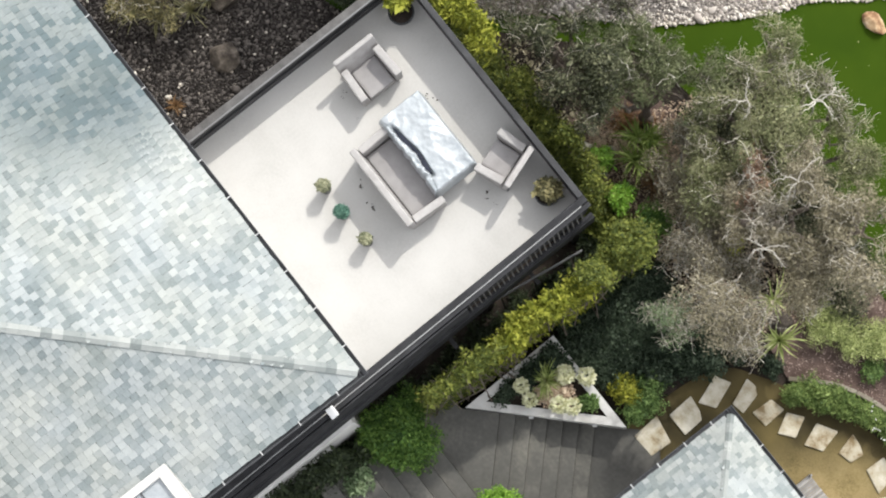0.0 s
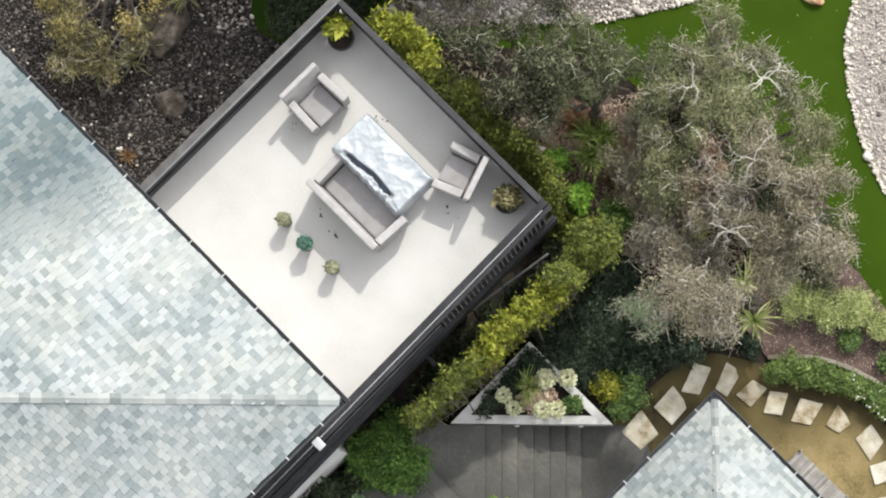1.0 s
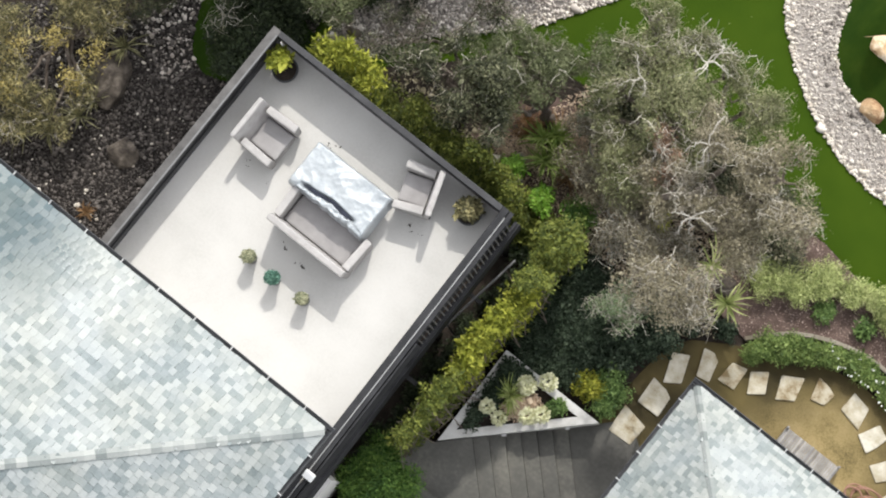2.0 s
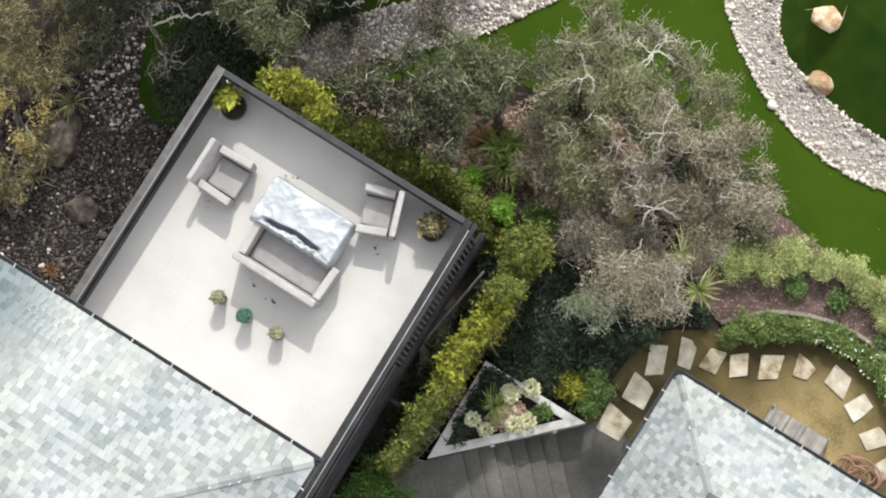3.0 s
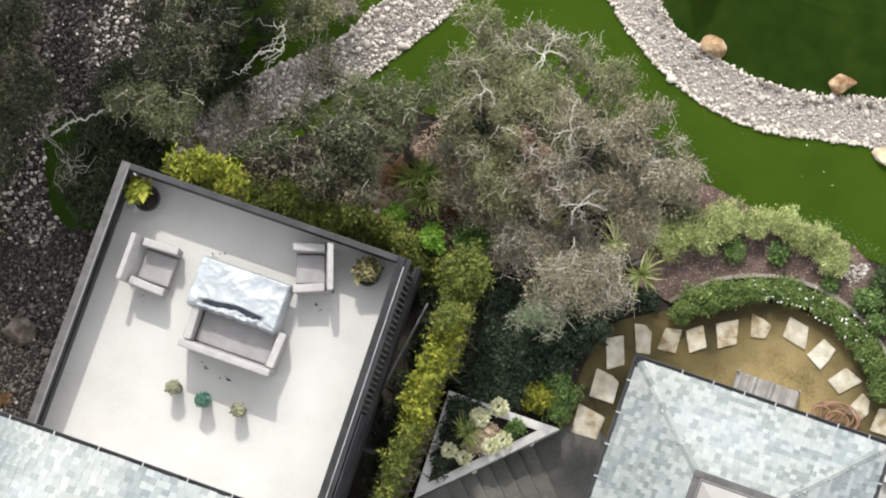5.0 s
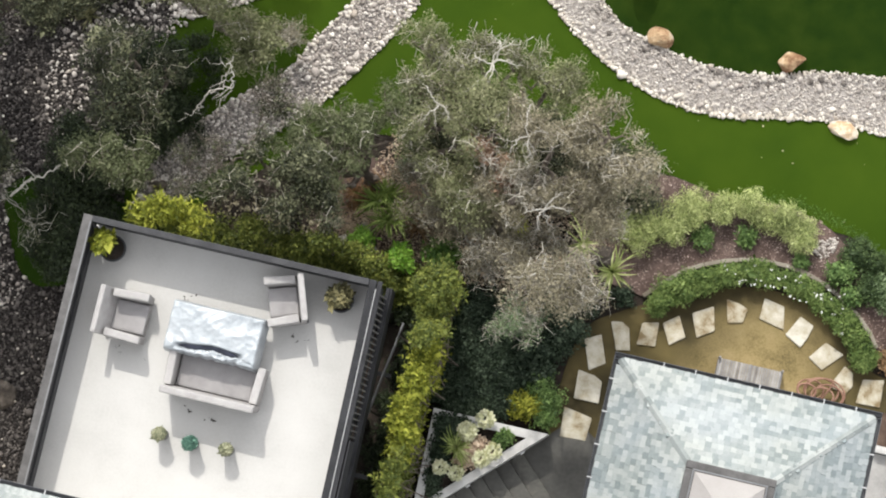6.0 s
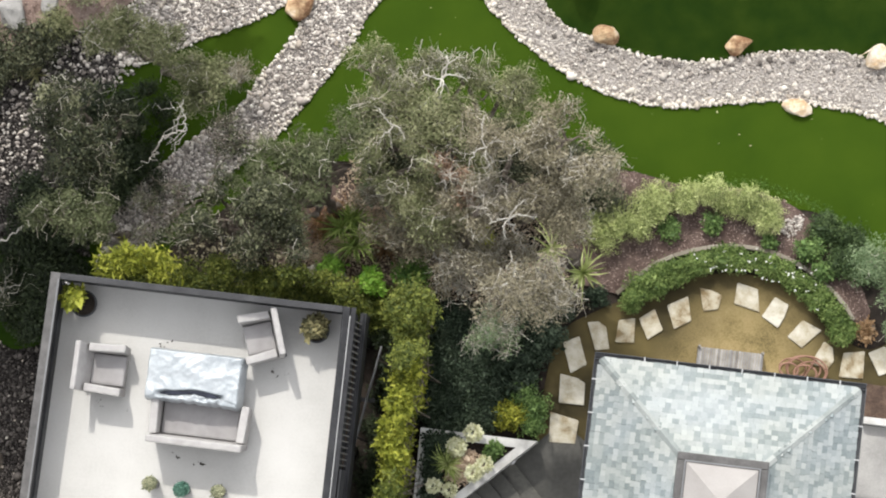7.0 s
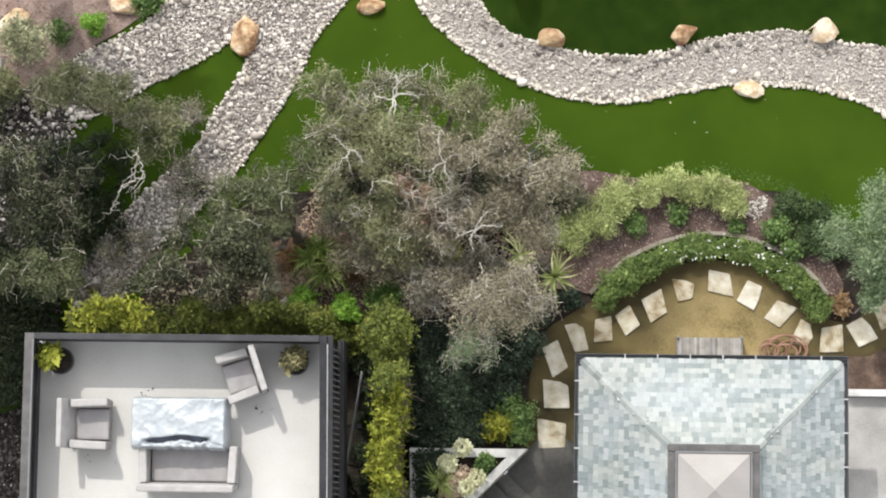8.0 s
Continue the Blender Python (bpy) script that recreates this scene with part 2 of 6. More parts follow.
    "pink_leaf": leafy("pink_leaf", (0.28, 0.2, 0.13), (0.5, 0.38, 0.28), (0.66, 0.56, 0.42)),
    "strap_leaf": leafy("strap_leaf", (0.15, 0.2, 0.045), (0.4, 0.46, 0.16), (0.7, 0.7, 0.4)),
    "rust_leaf": leafy("rust_leaf", (0.13, 0.075, 0.03), (0.31, 0.185, 0.09), (0.48, 0.34, 0.2)),
    "rust_brush": leafy("rust_brush", (0.07, 0.045, 0.028), (0.21, 0.125, 0.08), (0.38, 0.27, 0.19), 0.15, own=0.4),
    "dry_leaf": ramp_mat("dry_leaf", [(0.2, (0.035, 0.03, 0.028)), (0.8, (0.09, 0.08, 0.07))], 8, 60, 0.9, 0, island=0.6),
    "flower": leafy("flower", (0.6, 0.6, 0.55), (0.75, 0.75, 0.7), (0.85, 0.85, 0.8)),
}


def patio_mat():
    """Compacted sand, worn pale in the middle of the patio and mossy brown towards its rim."""
    m = ramp_mat("patio_sand", [(0.25, (0.1, 0.078, 0.03)), (0.5, (0.25, 0.19, 0.085)), (0.8, (0.35, 0.27, 0.135))], 1.6, 30, 0.95, 0.4)
    n, l = m.node_tree.nodes, m.node_tree.links
    bsdf = n["Principled BSDF"]
    old = bsdf.inputs["Base Color"].links[0].from_socket
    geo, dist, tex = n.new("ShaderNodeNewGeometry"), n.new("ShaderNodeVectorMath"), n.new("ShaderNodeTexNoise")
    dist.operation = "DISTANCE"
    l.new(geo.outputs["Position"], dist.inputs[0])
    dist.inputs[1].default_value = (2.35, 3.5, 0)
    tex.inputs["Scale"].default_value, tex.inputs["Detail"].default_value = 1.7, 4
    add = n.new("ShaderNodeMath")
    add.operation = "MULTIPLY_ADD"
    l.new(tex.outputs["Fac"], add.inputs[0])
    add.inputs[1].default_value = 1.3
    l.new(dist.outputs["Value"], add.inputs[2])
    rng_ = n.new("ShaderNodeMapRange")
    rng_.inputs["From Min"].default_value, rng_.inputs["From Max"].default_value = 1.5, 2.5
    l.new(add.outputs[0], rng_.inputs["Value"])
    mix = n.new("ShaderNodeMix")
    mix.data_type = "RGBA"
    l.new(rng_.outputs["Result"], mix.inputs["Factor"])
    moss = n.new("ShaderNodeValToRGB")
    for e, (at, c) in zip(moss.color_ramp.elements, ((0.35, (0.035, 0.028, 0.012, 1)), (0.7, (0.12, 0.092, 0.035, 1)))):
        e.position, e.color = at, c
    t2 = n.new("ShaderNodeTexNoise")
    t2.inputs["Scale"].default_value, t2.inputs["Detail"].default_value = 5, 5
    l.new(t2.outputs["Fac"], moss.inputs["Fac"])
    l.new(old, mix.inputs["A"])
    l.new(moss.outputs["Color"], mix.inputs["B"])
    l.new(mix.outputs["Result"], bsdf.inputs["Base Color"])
    return m


M["sand"] = patio_mat()


def roof_stain_and_shade():
    """A patch of bluish green algae on the weathered shingles, with shade put into its colour and a ragged edge, and
    bluish and cream areas over the roof.
    """
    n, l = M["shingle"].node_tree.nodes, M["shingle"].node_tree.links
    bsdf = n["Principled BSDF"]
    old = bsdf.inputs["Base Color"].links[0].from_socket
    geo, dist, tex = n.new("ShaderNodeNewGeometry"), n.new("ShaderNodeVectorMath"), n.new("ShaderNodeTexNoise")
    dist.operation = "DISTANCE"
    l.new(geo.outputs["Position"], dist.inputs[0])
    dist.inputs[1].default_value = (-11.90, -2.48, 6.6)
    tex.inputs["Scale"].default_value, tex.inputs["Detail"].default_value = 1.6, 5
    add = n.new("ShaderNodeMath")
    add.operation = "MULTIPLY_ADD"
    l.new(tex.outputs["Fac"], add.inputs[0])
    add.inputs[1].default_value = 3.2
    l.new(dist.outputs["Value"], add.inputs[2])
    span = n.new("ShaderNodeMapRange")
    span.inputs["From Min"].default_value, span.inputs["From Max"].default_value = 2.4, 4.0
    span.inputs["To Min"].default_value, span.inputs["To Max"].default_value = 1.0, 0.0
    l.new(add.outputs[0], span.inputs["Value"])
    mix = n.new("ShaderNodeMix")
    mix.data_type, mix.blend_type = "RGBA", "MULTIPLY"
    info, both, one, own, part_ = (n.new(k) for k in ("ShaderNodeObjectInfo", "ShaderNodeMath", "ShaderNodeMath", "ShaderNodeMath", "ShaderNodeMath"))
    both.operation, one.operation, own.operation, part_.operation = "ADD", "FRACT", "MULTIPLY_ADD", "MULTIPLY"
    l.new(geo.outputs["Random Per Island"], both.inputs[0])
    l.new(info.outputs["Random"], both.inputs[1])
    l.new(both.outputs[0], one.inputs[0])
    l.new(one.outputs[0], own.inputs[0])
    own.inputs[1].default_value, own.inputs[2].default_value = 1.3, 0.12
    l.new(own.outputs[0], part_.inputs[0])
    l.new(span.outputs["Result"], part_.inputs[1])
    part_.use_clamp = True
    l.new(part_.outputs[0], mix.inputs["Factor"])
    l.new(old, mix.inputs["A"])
    # This tint darkens the shingles for algae and shade together.
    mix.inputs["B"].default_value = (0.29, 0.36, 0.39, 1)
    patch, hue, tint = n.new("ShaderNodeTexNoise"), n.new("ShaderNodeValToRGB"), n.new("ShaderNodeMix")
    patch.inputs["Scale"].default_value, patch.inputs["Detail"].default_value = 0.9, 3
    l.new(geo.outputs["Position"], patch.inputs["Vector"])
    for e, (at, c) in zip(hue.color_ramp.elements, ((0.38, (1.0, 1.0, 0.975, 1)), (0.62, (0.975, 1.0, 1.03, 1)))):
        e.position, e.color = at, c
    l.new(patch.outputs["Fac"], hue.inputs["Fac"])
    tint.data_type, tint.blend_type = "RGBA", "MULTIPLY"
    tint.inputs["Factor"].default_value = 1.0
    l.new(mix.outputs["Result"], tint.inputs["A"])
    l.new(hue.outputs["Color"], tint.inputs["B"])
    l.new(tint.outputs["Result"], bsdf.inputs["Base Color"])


roof_stain_and_shade()

# ---- mesh helpers ----
rng = np.random.default_rng(7)


def thing(name, label, category, at=(0, 0, 0), rz=0, group="", kind=""):
    ob = new(name)
    ob.matrix_world = pose(*at, 0, 0, rz)
    return tagged(ob, label, category, group, kind)


def fast_mesh(name, v, f, smooth=False):
    """A mesh from arrays: v (n, 3) places, f (m, k) corners."""
    me = bpy.data.meshes.new(name)
    v, f = np.asarray(v, np.float32), np.asarray(f, np.int32)
    me.vertices.add(len(v))
    me.vertices.foreach_set("co", v.ravel())
    me.loops.add(f.size)
    me.loops.foreach_set("vertex_index", f.ravel())
    me.polygons.add(len(f))
    me.polygons.foreach_set("loop_start", np.arange(0, f.size, f.shape[1], dtype=np.int32))
    me.polygons.foreach_set("use_smooth", np.full(len(f), smooth, bool))
    me.update(calc_edges=True)
    return me


def part(name, data, material, parent=None, label="", at=None):
    """Links a bmesh or a mesh as one object under its thing."""
    if isinstance(data, bmesh.types.BMesh):
        me = bpy.data.meshes.new(name)
        data.to_mesh(me)
        data.free()
    else:
        me = data
    if not me.materials:
        me.materials.append(M[material])
    ob = new(name, me)
    if parent:
        ob.parent = parent
    if at is not None:
        ob.matrix_basis = at
    if label:
        ob["label"] = label
    return ob


def structure(name, data, material, label, category):
    return tagged(part(name, data, material), label, category, kind="structure")


def box(bm, cx, cy, cz, sx, sy, sz, rz=0.0, bevel=0.0, rx=0.0, ry=0.0):
    """Adds a box with its centre and sizes, its edges rounded by bevel."""
    got = bmesh.ops.create_cube(bm, size=1, matrix=pose(cx, cy, cz, rx, ry, rz) @ Matrix.Diagonal((sx, sy, sz, 1)))
    if bevel:
        es = list({e for v in got["verts"] for e in v.link_edges})
        bmesh.ops.bevel(bm, geom=es, offset=bevel, segments=2, affect="EDGES", profile=0.6)
    return bm


def one_box(*a, **k):
    return box(bmesh.new(), *a, **k)


def cyl(bm, x, y, z0, z1, r0, r1, n=20, cap=True):
    bmesh.ops.create_cone(bm, cap_ends=cap, segments=n, radius1=r0, radius2=r1, depth=z1 - z0, matrix=Matrix.Translation((x, y, (z0 + z1) / 2)))
    return bm


def smooth_line(points, n=8, closed=False):
    """A smooth curve through the plan points."""
    p = np.array(points, float)
    k = len(p)
    out = []
    for i in range(k if closed else k - 1):
        a, b = p[i], p[(i + 1) % k]
        pre = p[i - 1] if closed or i else a
        nxt = p[(i + 2) % k] if closed or i + 2 < k else b
        for s in np.linspace(0, 1, n, endpoint=False):
            out.append(0.5 * (2 * a + (b - pre) * s + (2 * pre - 5 * a + 4 * b - nxt) * s ** 2 + (3 * a - pre - 3 * b + nxt) * s ** 3))
    if not closed:
        out.append(p[-1])
    return np.array(out)


def sheet(outline, z, thick=0.04):
    """A flat slab with that outline."""
    bm = bmesh.new()
    vs = [bm.verts.new((x, y, z)) for x, y in outline]
    f = bm.faces.new(vs)
    bm.normal_update()
    if f.normal.z < 0:
        f.normal_flip()
    got = bmesh.ops.extrude_face_region(bm, geom=[f])
    bmesh.ops.translate(bm, verts=[v for v in got["geom"] if isinstance(v, bmesh.types.BMVert)], vec=(0, 0, -thick))
    bmesh.ops.recalc_face_normals(bm, faces=bm.faces)
    bmesh.ops.triangulate(bm, faces=[g for g in bm.faces if len(g.verts) > 4])
    return bm


def inside(pts, poly):
    x, y = pts[:, 0], pts[:, 1]
    hit = np.zeros(len(pts), bool)
    j = len(poly) - 1
    for i in range(len(poly)):
        (xi, yi), (xj, yj) = poly[i], poly[j]
        if yi != yj:
            hit ^= ((yi > y) != (yj > y)) & (x < (xj - xi) * (y - yi) / (yj - yi) + xi)
        j = i
    return hit


def scatter(poly, per_m2):
    """Random places inside an outline."""
    poly = np.asarray(poly)
    lo, hi = poly.min(0), poly.max(0)
    n = int(per_m2 * np.prod(hi - lo))
    p = lo + rng.random((n, 2)) * (hi - lo)
    return p[inside(p, poly)]


ico = bmesh.new()
bmesh.ops.create_icosphere(ico, subdivisions=1, radius=1)
ICO_V = np.array([v.co[:] for v in ico.verts])
ICO_F = np.array([[v.index for v in f.verts] for f in ico.faces])
ico.free()
bm2 = bmesh.new()
bmesh.ops.create_icosphere(bm2, subdivisions=2, radius=1)
BALL_V = np.array([v.co[:] for v in bm2.verts])
BALL_F = np.array([[v.index for v in f.verts] for f in bm2.faces])
bm2.free()


def pebbles(xy, z, size, spread=0.4, flat=0.55):
    """Many small rounded stones in one mesh."""
    n = len(xy)
    s = size * np.exp(rng.normal(0, spread, n)) / 2
    dims = np.stack([s * rng.uniform(0.9, 1.45, n), s * rng.uniform(0.7, 1.05, n), s * flat * rng.uniform(0.8, 1.3, n)], 1)
    a = rng.uniform(0, 2 * np.pi, n)
    v = ICO_V[None] * (1 + rng.normal(0, 0.09, (n, len(ICO_V), 1))) * dims[:, None]
    c, q = np.cos(a)[:, None], np.sin(a)[:, None]
    x, y = v[..., 0] * c - v[..., 1] * q, v[..., 0] * q + v[..., 1] * c
    v = np.stack([x + xy[:, :1], y + xy[:, 1:2], v[..., 2] + z + dims[:, 2:] * 0.45 + rng.uniform(0, 0.02, (n, 1))], 2)
    f = ICO_F[None] + (np.arange(n) * len(ICO_V))[:, None, None]
    return fast_mesh("pebbles", v.reshape(-1, 3), f.reshape(-1, 3), True)


def leaves(p, size, up=0.6, slim=0.5, spread=0.35, way=None, droop=0.0, face=None):
    """A leaf, a small folded lozenge, at each place p."""
    n = len(p)
    if way is None:
        d = rng.normal(0, 1, (n, 3))
        d[:, 2] = d[:, 2] * 0.5 - droop
    else:
        d = way + rng.normal(0, 0.25, (n, 3))
    d /= np.linalg.norm(d, axis=1)[:, None]
    nrm = rng.normal(0, 1, (n, 3)) * (1 - up)
    nrm[:, 2] += up
    if face is not None:
        nrm = nrm * 0.55 + face * 0.75
    side = np.cross(nrm, d)
    side /= np.linalg.norm(side, axis=1)[:, None] + 1e-9
    nn = np.cross(d, side)
    s = (size * np.exp(rng.normal(0, spread, n)))[:, None]
    mid = p + d * s * 0.45
    v = np.stack([p, mid + side * s * slim * 0.5 + nn * s * 0.08, p + d * s, mid - side * s * slim * 0.5 + nn * s * 0.08], 1)
    f = np.arange(n * 4).reshape(n, 4)
    return fast_mesh("leaves", v.reshape(-1, 3), f)


def tubes(lines, radii, sides=5):
    """Tapering round rods along polylines, in one mesh."""
    vs, fs, at = [], [], 0
    ang = np.linspace(0, 2 * np.pi, sides, endpoint=False)
    for line, (r0, r1) in zip(lines, radii):
        line = np.asarray(line, float)
        k = len(line)
        d = np.gradient(line, axis=0)
        d /= np.linalg.norm(d, axis=1)[:, None] + 1e-9
        ref = np.where(np.abs(d[:, 2:3]) > 0.9, np.array([[1.0, 0, 0]]), np.array([[0, 0, 1.0]]))
        a = np.cross(d, ref)
        a /= np.linalg.norm(a, axis=1)[:, None] + 1e-9
        b = np.cross(d, a)
        r = np.linspace(r0, r1, k)[:, None, None]
        ring = line[:, None] + r * (a[:, None] * np.cos(ang)[None, :, None] + b[:, None] * np.sin(ang)[None, :, None])
        vs.append(ring.reshape(-1, 3))
        i = np.arange(k - 1)[:, None] * sides
        j = np.arange(sides)[None]
        j2 = (j + 1) % sides
        fs.append(np.stack([i + j, i + j2, i + sides + j2, i + sides + j], 2).reshape(-1, 4) + at)
        at += k * sides
    return fast_mesh("rods", np.concatenate(vs), np.concatenate(fs), True)


def crooked(a, b, n=6, wobble=0.12):
    """A crooked line from a to b."""
    a, b = np.array(a, float), np.array(b, float)
    s = np.linspace(0, 1, n)[:, None]
    off = rng.normal(0, wobble, (n, 3)) * np.linalg.norm(b - a) * np.sin(s * np.pi) ** 0.5
    return a + (b - a) * s + off


def blob_points(blobs, per_m2, clump=0.05, gap=1.0, tuft_r=0.3):
    """Leaf places on many small tufts over rounded masses (x, y, z, rx, ry, rz): the leaves, the way each faces, the tufts' hearts."""
    out, face, cores = [], [], []
    for x, y, z, rx, ry, rz in blobs:
        big = math.sqrt(rx * ry)
        tuft = min(tuft_r, 0.42 * big)
        k = max(7, int(2.5 * rx * ry / tuft ** 2 / gap))
        d = rng.normal(0, 1, (k, 3))
        d /= np.linalg.norm(d, axis=1)[:, None]
        d[:, 2] = np.where(d[:, 2] < -0.2, -d[:, 2], d[:, 2])
        c = np.array([x, y, z]) + d * rng.uniform(0.4, 0.95, (k, 1)) * np.array([rx, ry, rz])
        c[:, 2] += rng.normal(0, 0.2 * rz, k)
        cores.append(c)
        tr = tuft * np.exp(rng.normal(0, 0.33, k))
        m = rng.poisson(per_m2 * 0.55 * 6.3 * tr ** 2 * rng.uniform(0.4, 1.2, k))
        idx = np.repeat(np.arange(k), m)
        e = rng.normal(0, 1, (len(idx), 3))
        e /= np.linalg.norm(e, axis=1)[:, None]
        e[:, 2] = np.abs(e[:, 2]) * np.where(rng.random(len(idx)) < 0.8, 1, -1)
        face.append(e)
        lump = 1 + 0.35 * np.sin(e[:, :1] * 5 + idx[:, None]) * np.sin(e[:, 1:2] * 6 + 2 * idx[:, None])
        q = e * (rng.uniform(0.45, 1.08, (len(idx), 1)) * lump * tr[idx][:, None]) * np.array([1, 1, 0.8])
        out.append(c[idx] + q + rng.normal(0, 1, (len(idx), 3)) * clump * 0.5)
    return np.concatenate(out), np.concatenate(face), cores


def tree(name, label, trunk, blobs, leaf_mat, leaf=0.045, per_m2=1500, twigs=40, branch_mat="bark", twig_mat="grey_twig",
         trunk_r=0.12, clump=0.15, up=0.5, category="tree", slim=0.5, twig_len=0.35, twig_r=0.007, gap=1.3, tuft_r=0.25):
    """A tree: tapered trunk, limbs to each mass of the crown, bare twigs and a crown of many leaves."""
    global rng
    rng = np.random.default_rng(int(abs(1000 * blobs[0][0] + 770 * blobs[0][1])))
    bx, by, bz = trunk
    ob = thing(name, label, category, (bx, by, bz))
    inv = np.array([bx, by, bz])
    top = np.mean([[b[0], b[1], b[2] - b[5] * 0.6] for b in blobs], axis=0)
    fork = inv + (top - inv) * np.array([0.35, 0.35, 0.5])
    part("trunk", tubes([crooked(inv - inv - (0, 0, 0.1), fork - inv, 7, 0.05)], [(trunk_r, trunk_r * 0.7)], 10), branch_mat, ob)
    pts, face, cores = blob_points(blobs, per_m2, clump * 0.5, gap, tuft_r)
    lines, radii = [], []
    for b, c in zip(blobs, cores):
        mid = np.array([b[0], b[1], b[2] - b[5] * 0.2])
        lines.append(crooked(fork, mid, 8, 0.06) - inv)
        radii.append((trunk_r * 0.55, trunk_r * 0.22))
        for q in c[rng.choice(len(c), min(len(c), 7), replace=False)]:
            lines.append(crooked(mid, q, 6, 0.1) - inv)
            radii.append((trunk_r * 0.22, 0.008))
    part("limb_frame", tubes(lines, radii, 6), branch_mat, ob)
    lines, radii = [], []
    for b, c in zip(blobs, cores):
        for q in c[rng.choice(len(c), twigs)]:
            d = (q - np.array(b[:3])) * np.array([1, 1, 0.5]) + rng.normal(0, 0.35, 3)
            d /= np.linalg.norm(d)
            ln = twig_len * rng.uniform(0.5, 1.5)
            q = q + rng.normal(0, 0.08, 3)
            lines.append(crooked(q - d * ln * 0.6, q + d * ln * 0.6 + (0, 0, 0.1), 5, 0.13) - inv)
            radii.append((twig_r, twig_r * 0.35))
    if lines:
        tagged(part("twig_layer", tubes(lines, radii, 3), twig_mat, ob), kind="stuff")
    part("crown", leaves(pts - inv, leaf, up, slim, face=face), leaf_mat, ob)
    return ob


def shrub(name, label, blobs, leaf_mat, leaf=0.05, per_m2=1800, clump=0.09, up=0.55, slim=0.55, stems=6, category="shrub", group=""):
    """A low plant: short stems and a rounded, uneven mass of leaves."""
    global rng
    rng = np.random.default_rng(int(abs(1000 * blobs[0][0] + 770 * blobs[0][1])))
    x0, y0 = np.mean([b[0] for b in blobs]), np.mean([b[1] for b in blobs])
    z0 = min(b[2] - b[5] for b in blobs)
    z0 = max(0.0, z0) if z0 < 1.5 else z0
    inv = np.array([x0, y0, z0])
    ob = thing(name, label, category, (x0, y0, z0), group=group)
    pts, face, cores = blob_points(blobs, per_m2 * 0.75, clump * 0.5, 0.62, 0.2)
    pts[:, 2] = np.maximum(pts[:, 2], z0 + 0.02)
    lines, radii = [], []
    for b, c in zip(blobs, cores):
        for q in c[rng.choice(len(c), min(len(c), stems), replace=False)]:
            lines.append(crooked((b[0], b[1], z0), q, 5, 0.06) - inv)
            radii.append((0.014, 0.005))
    tagged(part("stem_base", tubes(lines, radii, 4), "bark", ob), kind="stuff")
    part("foliage", leaves(pts - inv, leaf, up, slim, face=face), leaf_mat, ob)
    return ob


def rosette(name, label, x, y, z, mat, n=40, length=0.5, width=0.05, lift=0.5, category="plant", group="", at_parent=None):
    """A tuft of long arching blades from one foot."""
    vs, fs = [], []
    r = np.random.default_rng(int(abs(1000 * x + 770 * y)))
    for i in range(n):
        a, el = r.uniform(0, 2 * np.pi), r.uniform(0.2, 1.3)
        ln = length * r.uniform(0.5, 1.15) * (1 + 0.2 * np.sin(a * 2 + x))
        turn = np.array([-np.sin(a), np.cos(a), 0]) * ln * r.normal(0, 0.26)
        d = np.array([np.cos(a) * np.cos(el), np.sin(a) * np.cos(el), np.sin(el) * lift * 1.6])
        sd = np.array([-np.sin(a), np.cos(a), 0]) * width * 0.5
        base = len(vs)
        for s in np.linspace(0, 1, 5):
            c = d * ln * s + turn * s * s - np.array([0, 0, 0.55 * ln * s * s * (1.3 - el * 0.6)])
            wd = (1 - s ** 2.2) * (0.55 + 0.9 * s) + 0.04
            vs += [c + sd * wd + (0, 0, 0.012 * wd), c - sd * wd + (0, 0, 0.012 * wd), c - (0, 0, 0.004)]
        for k in range(4):
            o = base + 3 * k
            fs += [(o, o + 3, o + 5, o + 2), (o + 2, o + 5, o + 4, o + 1)]
    me = fast_mesh("blades", np.array(vs), np.array(fs), True)
    if at_parent is not None:
        return part("leaf_tuft", me, mat, at_parent, label, Matrix.Translation((x, y, z)))
    ob = thing(name, label, category, (x, y, z), group=group)
    part("leaf_tuft", me, mat, ob)
    return ob


def rock(name, label, x, y, z, sx, sy, sz, mat, seed, rz=0.0, group="", cuts=24):
    """A broken boulder: the hull of a few corners, its edges worn and its faces slightly uneven."""
    r = np.random.default_rng(seed)
    d = r.normal(0, 1, (cuts, 3))
    d /= np.linalg.norm(d, axis=1)[:, None]
    d *= r.uniform(0.9, 1.06, (cuts, 1))
    bm = bmesh.new()
    for q in d * np.array([sx, sy, sz]) * 0.58:
        bm.verts.new(q)
    got = bmesh.ops.convex_hull(bm, input=bm.verts)
    bmesh.ops.delete(bm, geom=list({v for v in got["geom_interior"] if isinstance(v, bmesh.types.BMVert)}), context="VERTS")
    small = min(sx, sy, sz)
    bmesh.ops.dissolve_limit(bm, angle_limit=0.3, verts=bm.verts, edges=bm.edges)
    bmesh.ops.bevel(bm, geom=list(bm.edges), offset=0.05 * small, segments=1, affect="EDGES", profile=0.5)
    bmesh.ops.triangulate(bm, faces=bm.faces)
    bmesh.ops.subdivide_edges(bm, edges=[e for e in bm.edges if e.calc_length() > 0.25 * small], cuts=2, use_grid_fill=True)
    for v in bm.verts:
        v.co += Vector(v.co).normalized() * small * 0.05 * noise.noise(v.co * 4.5 / small + Vector((seed, 0, 0)))
        v.co.z = max(v.co.z, -sz * 0.25)
    bmesh.ops.recalc_face_normals(bm, faces=bm.faces)
    ob = part(name, bm, mat)
    ob.matrix_world = pose(x, y, z + sz * 0.22, 0, 0, rz)
    return tagged(ob, label, "boulder", group)


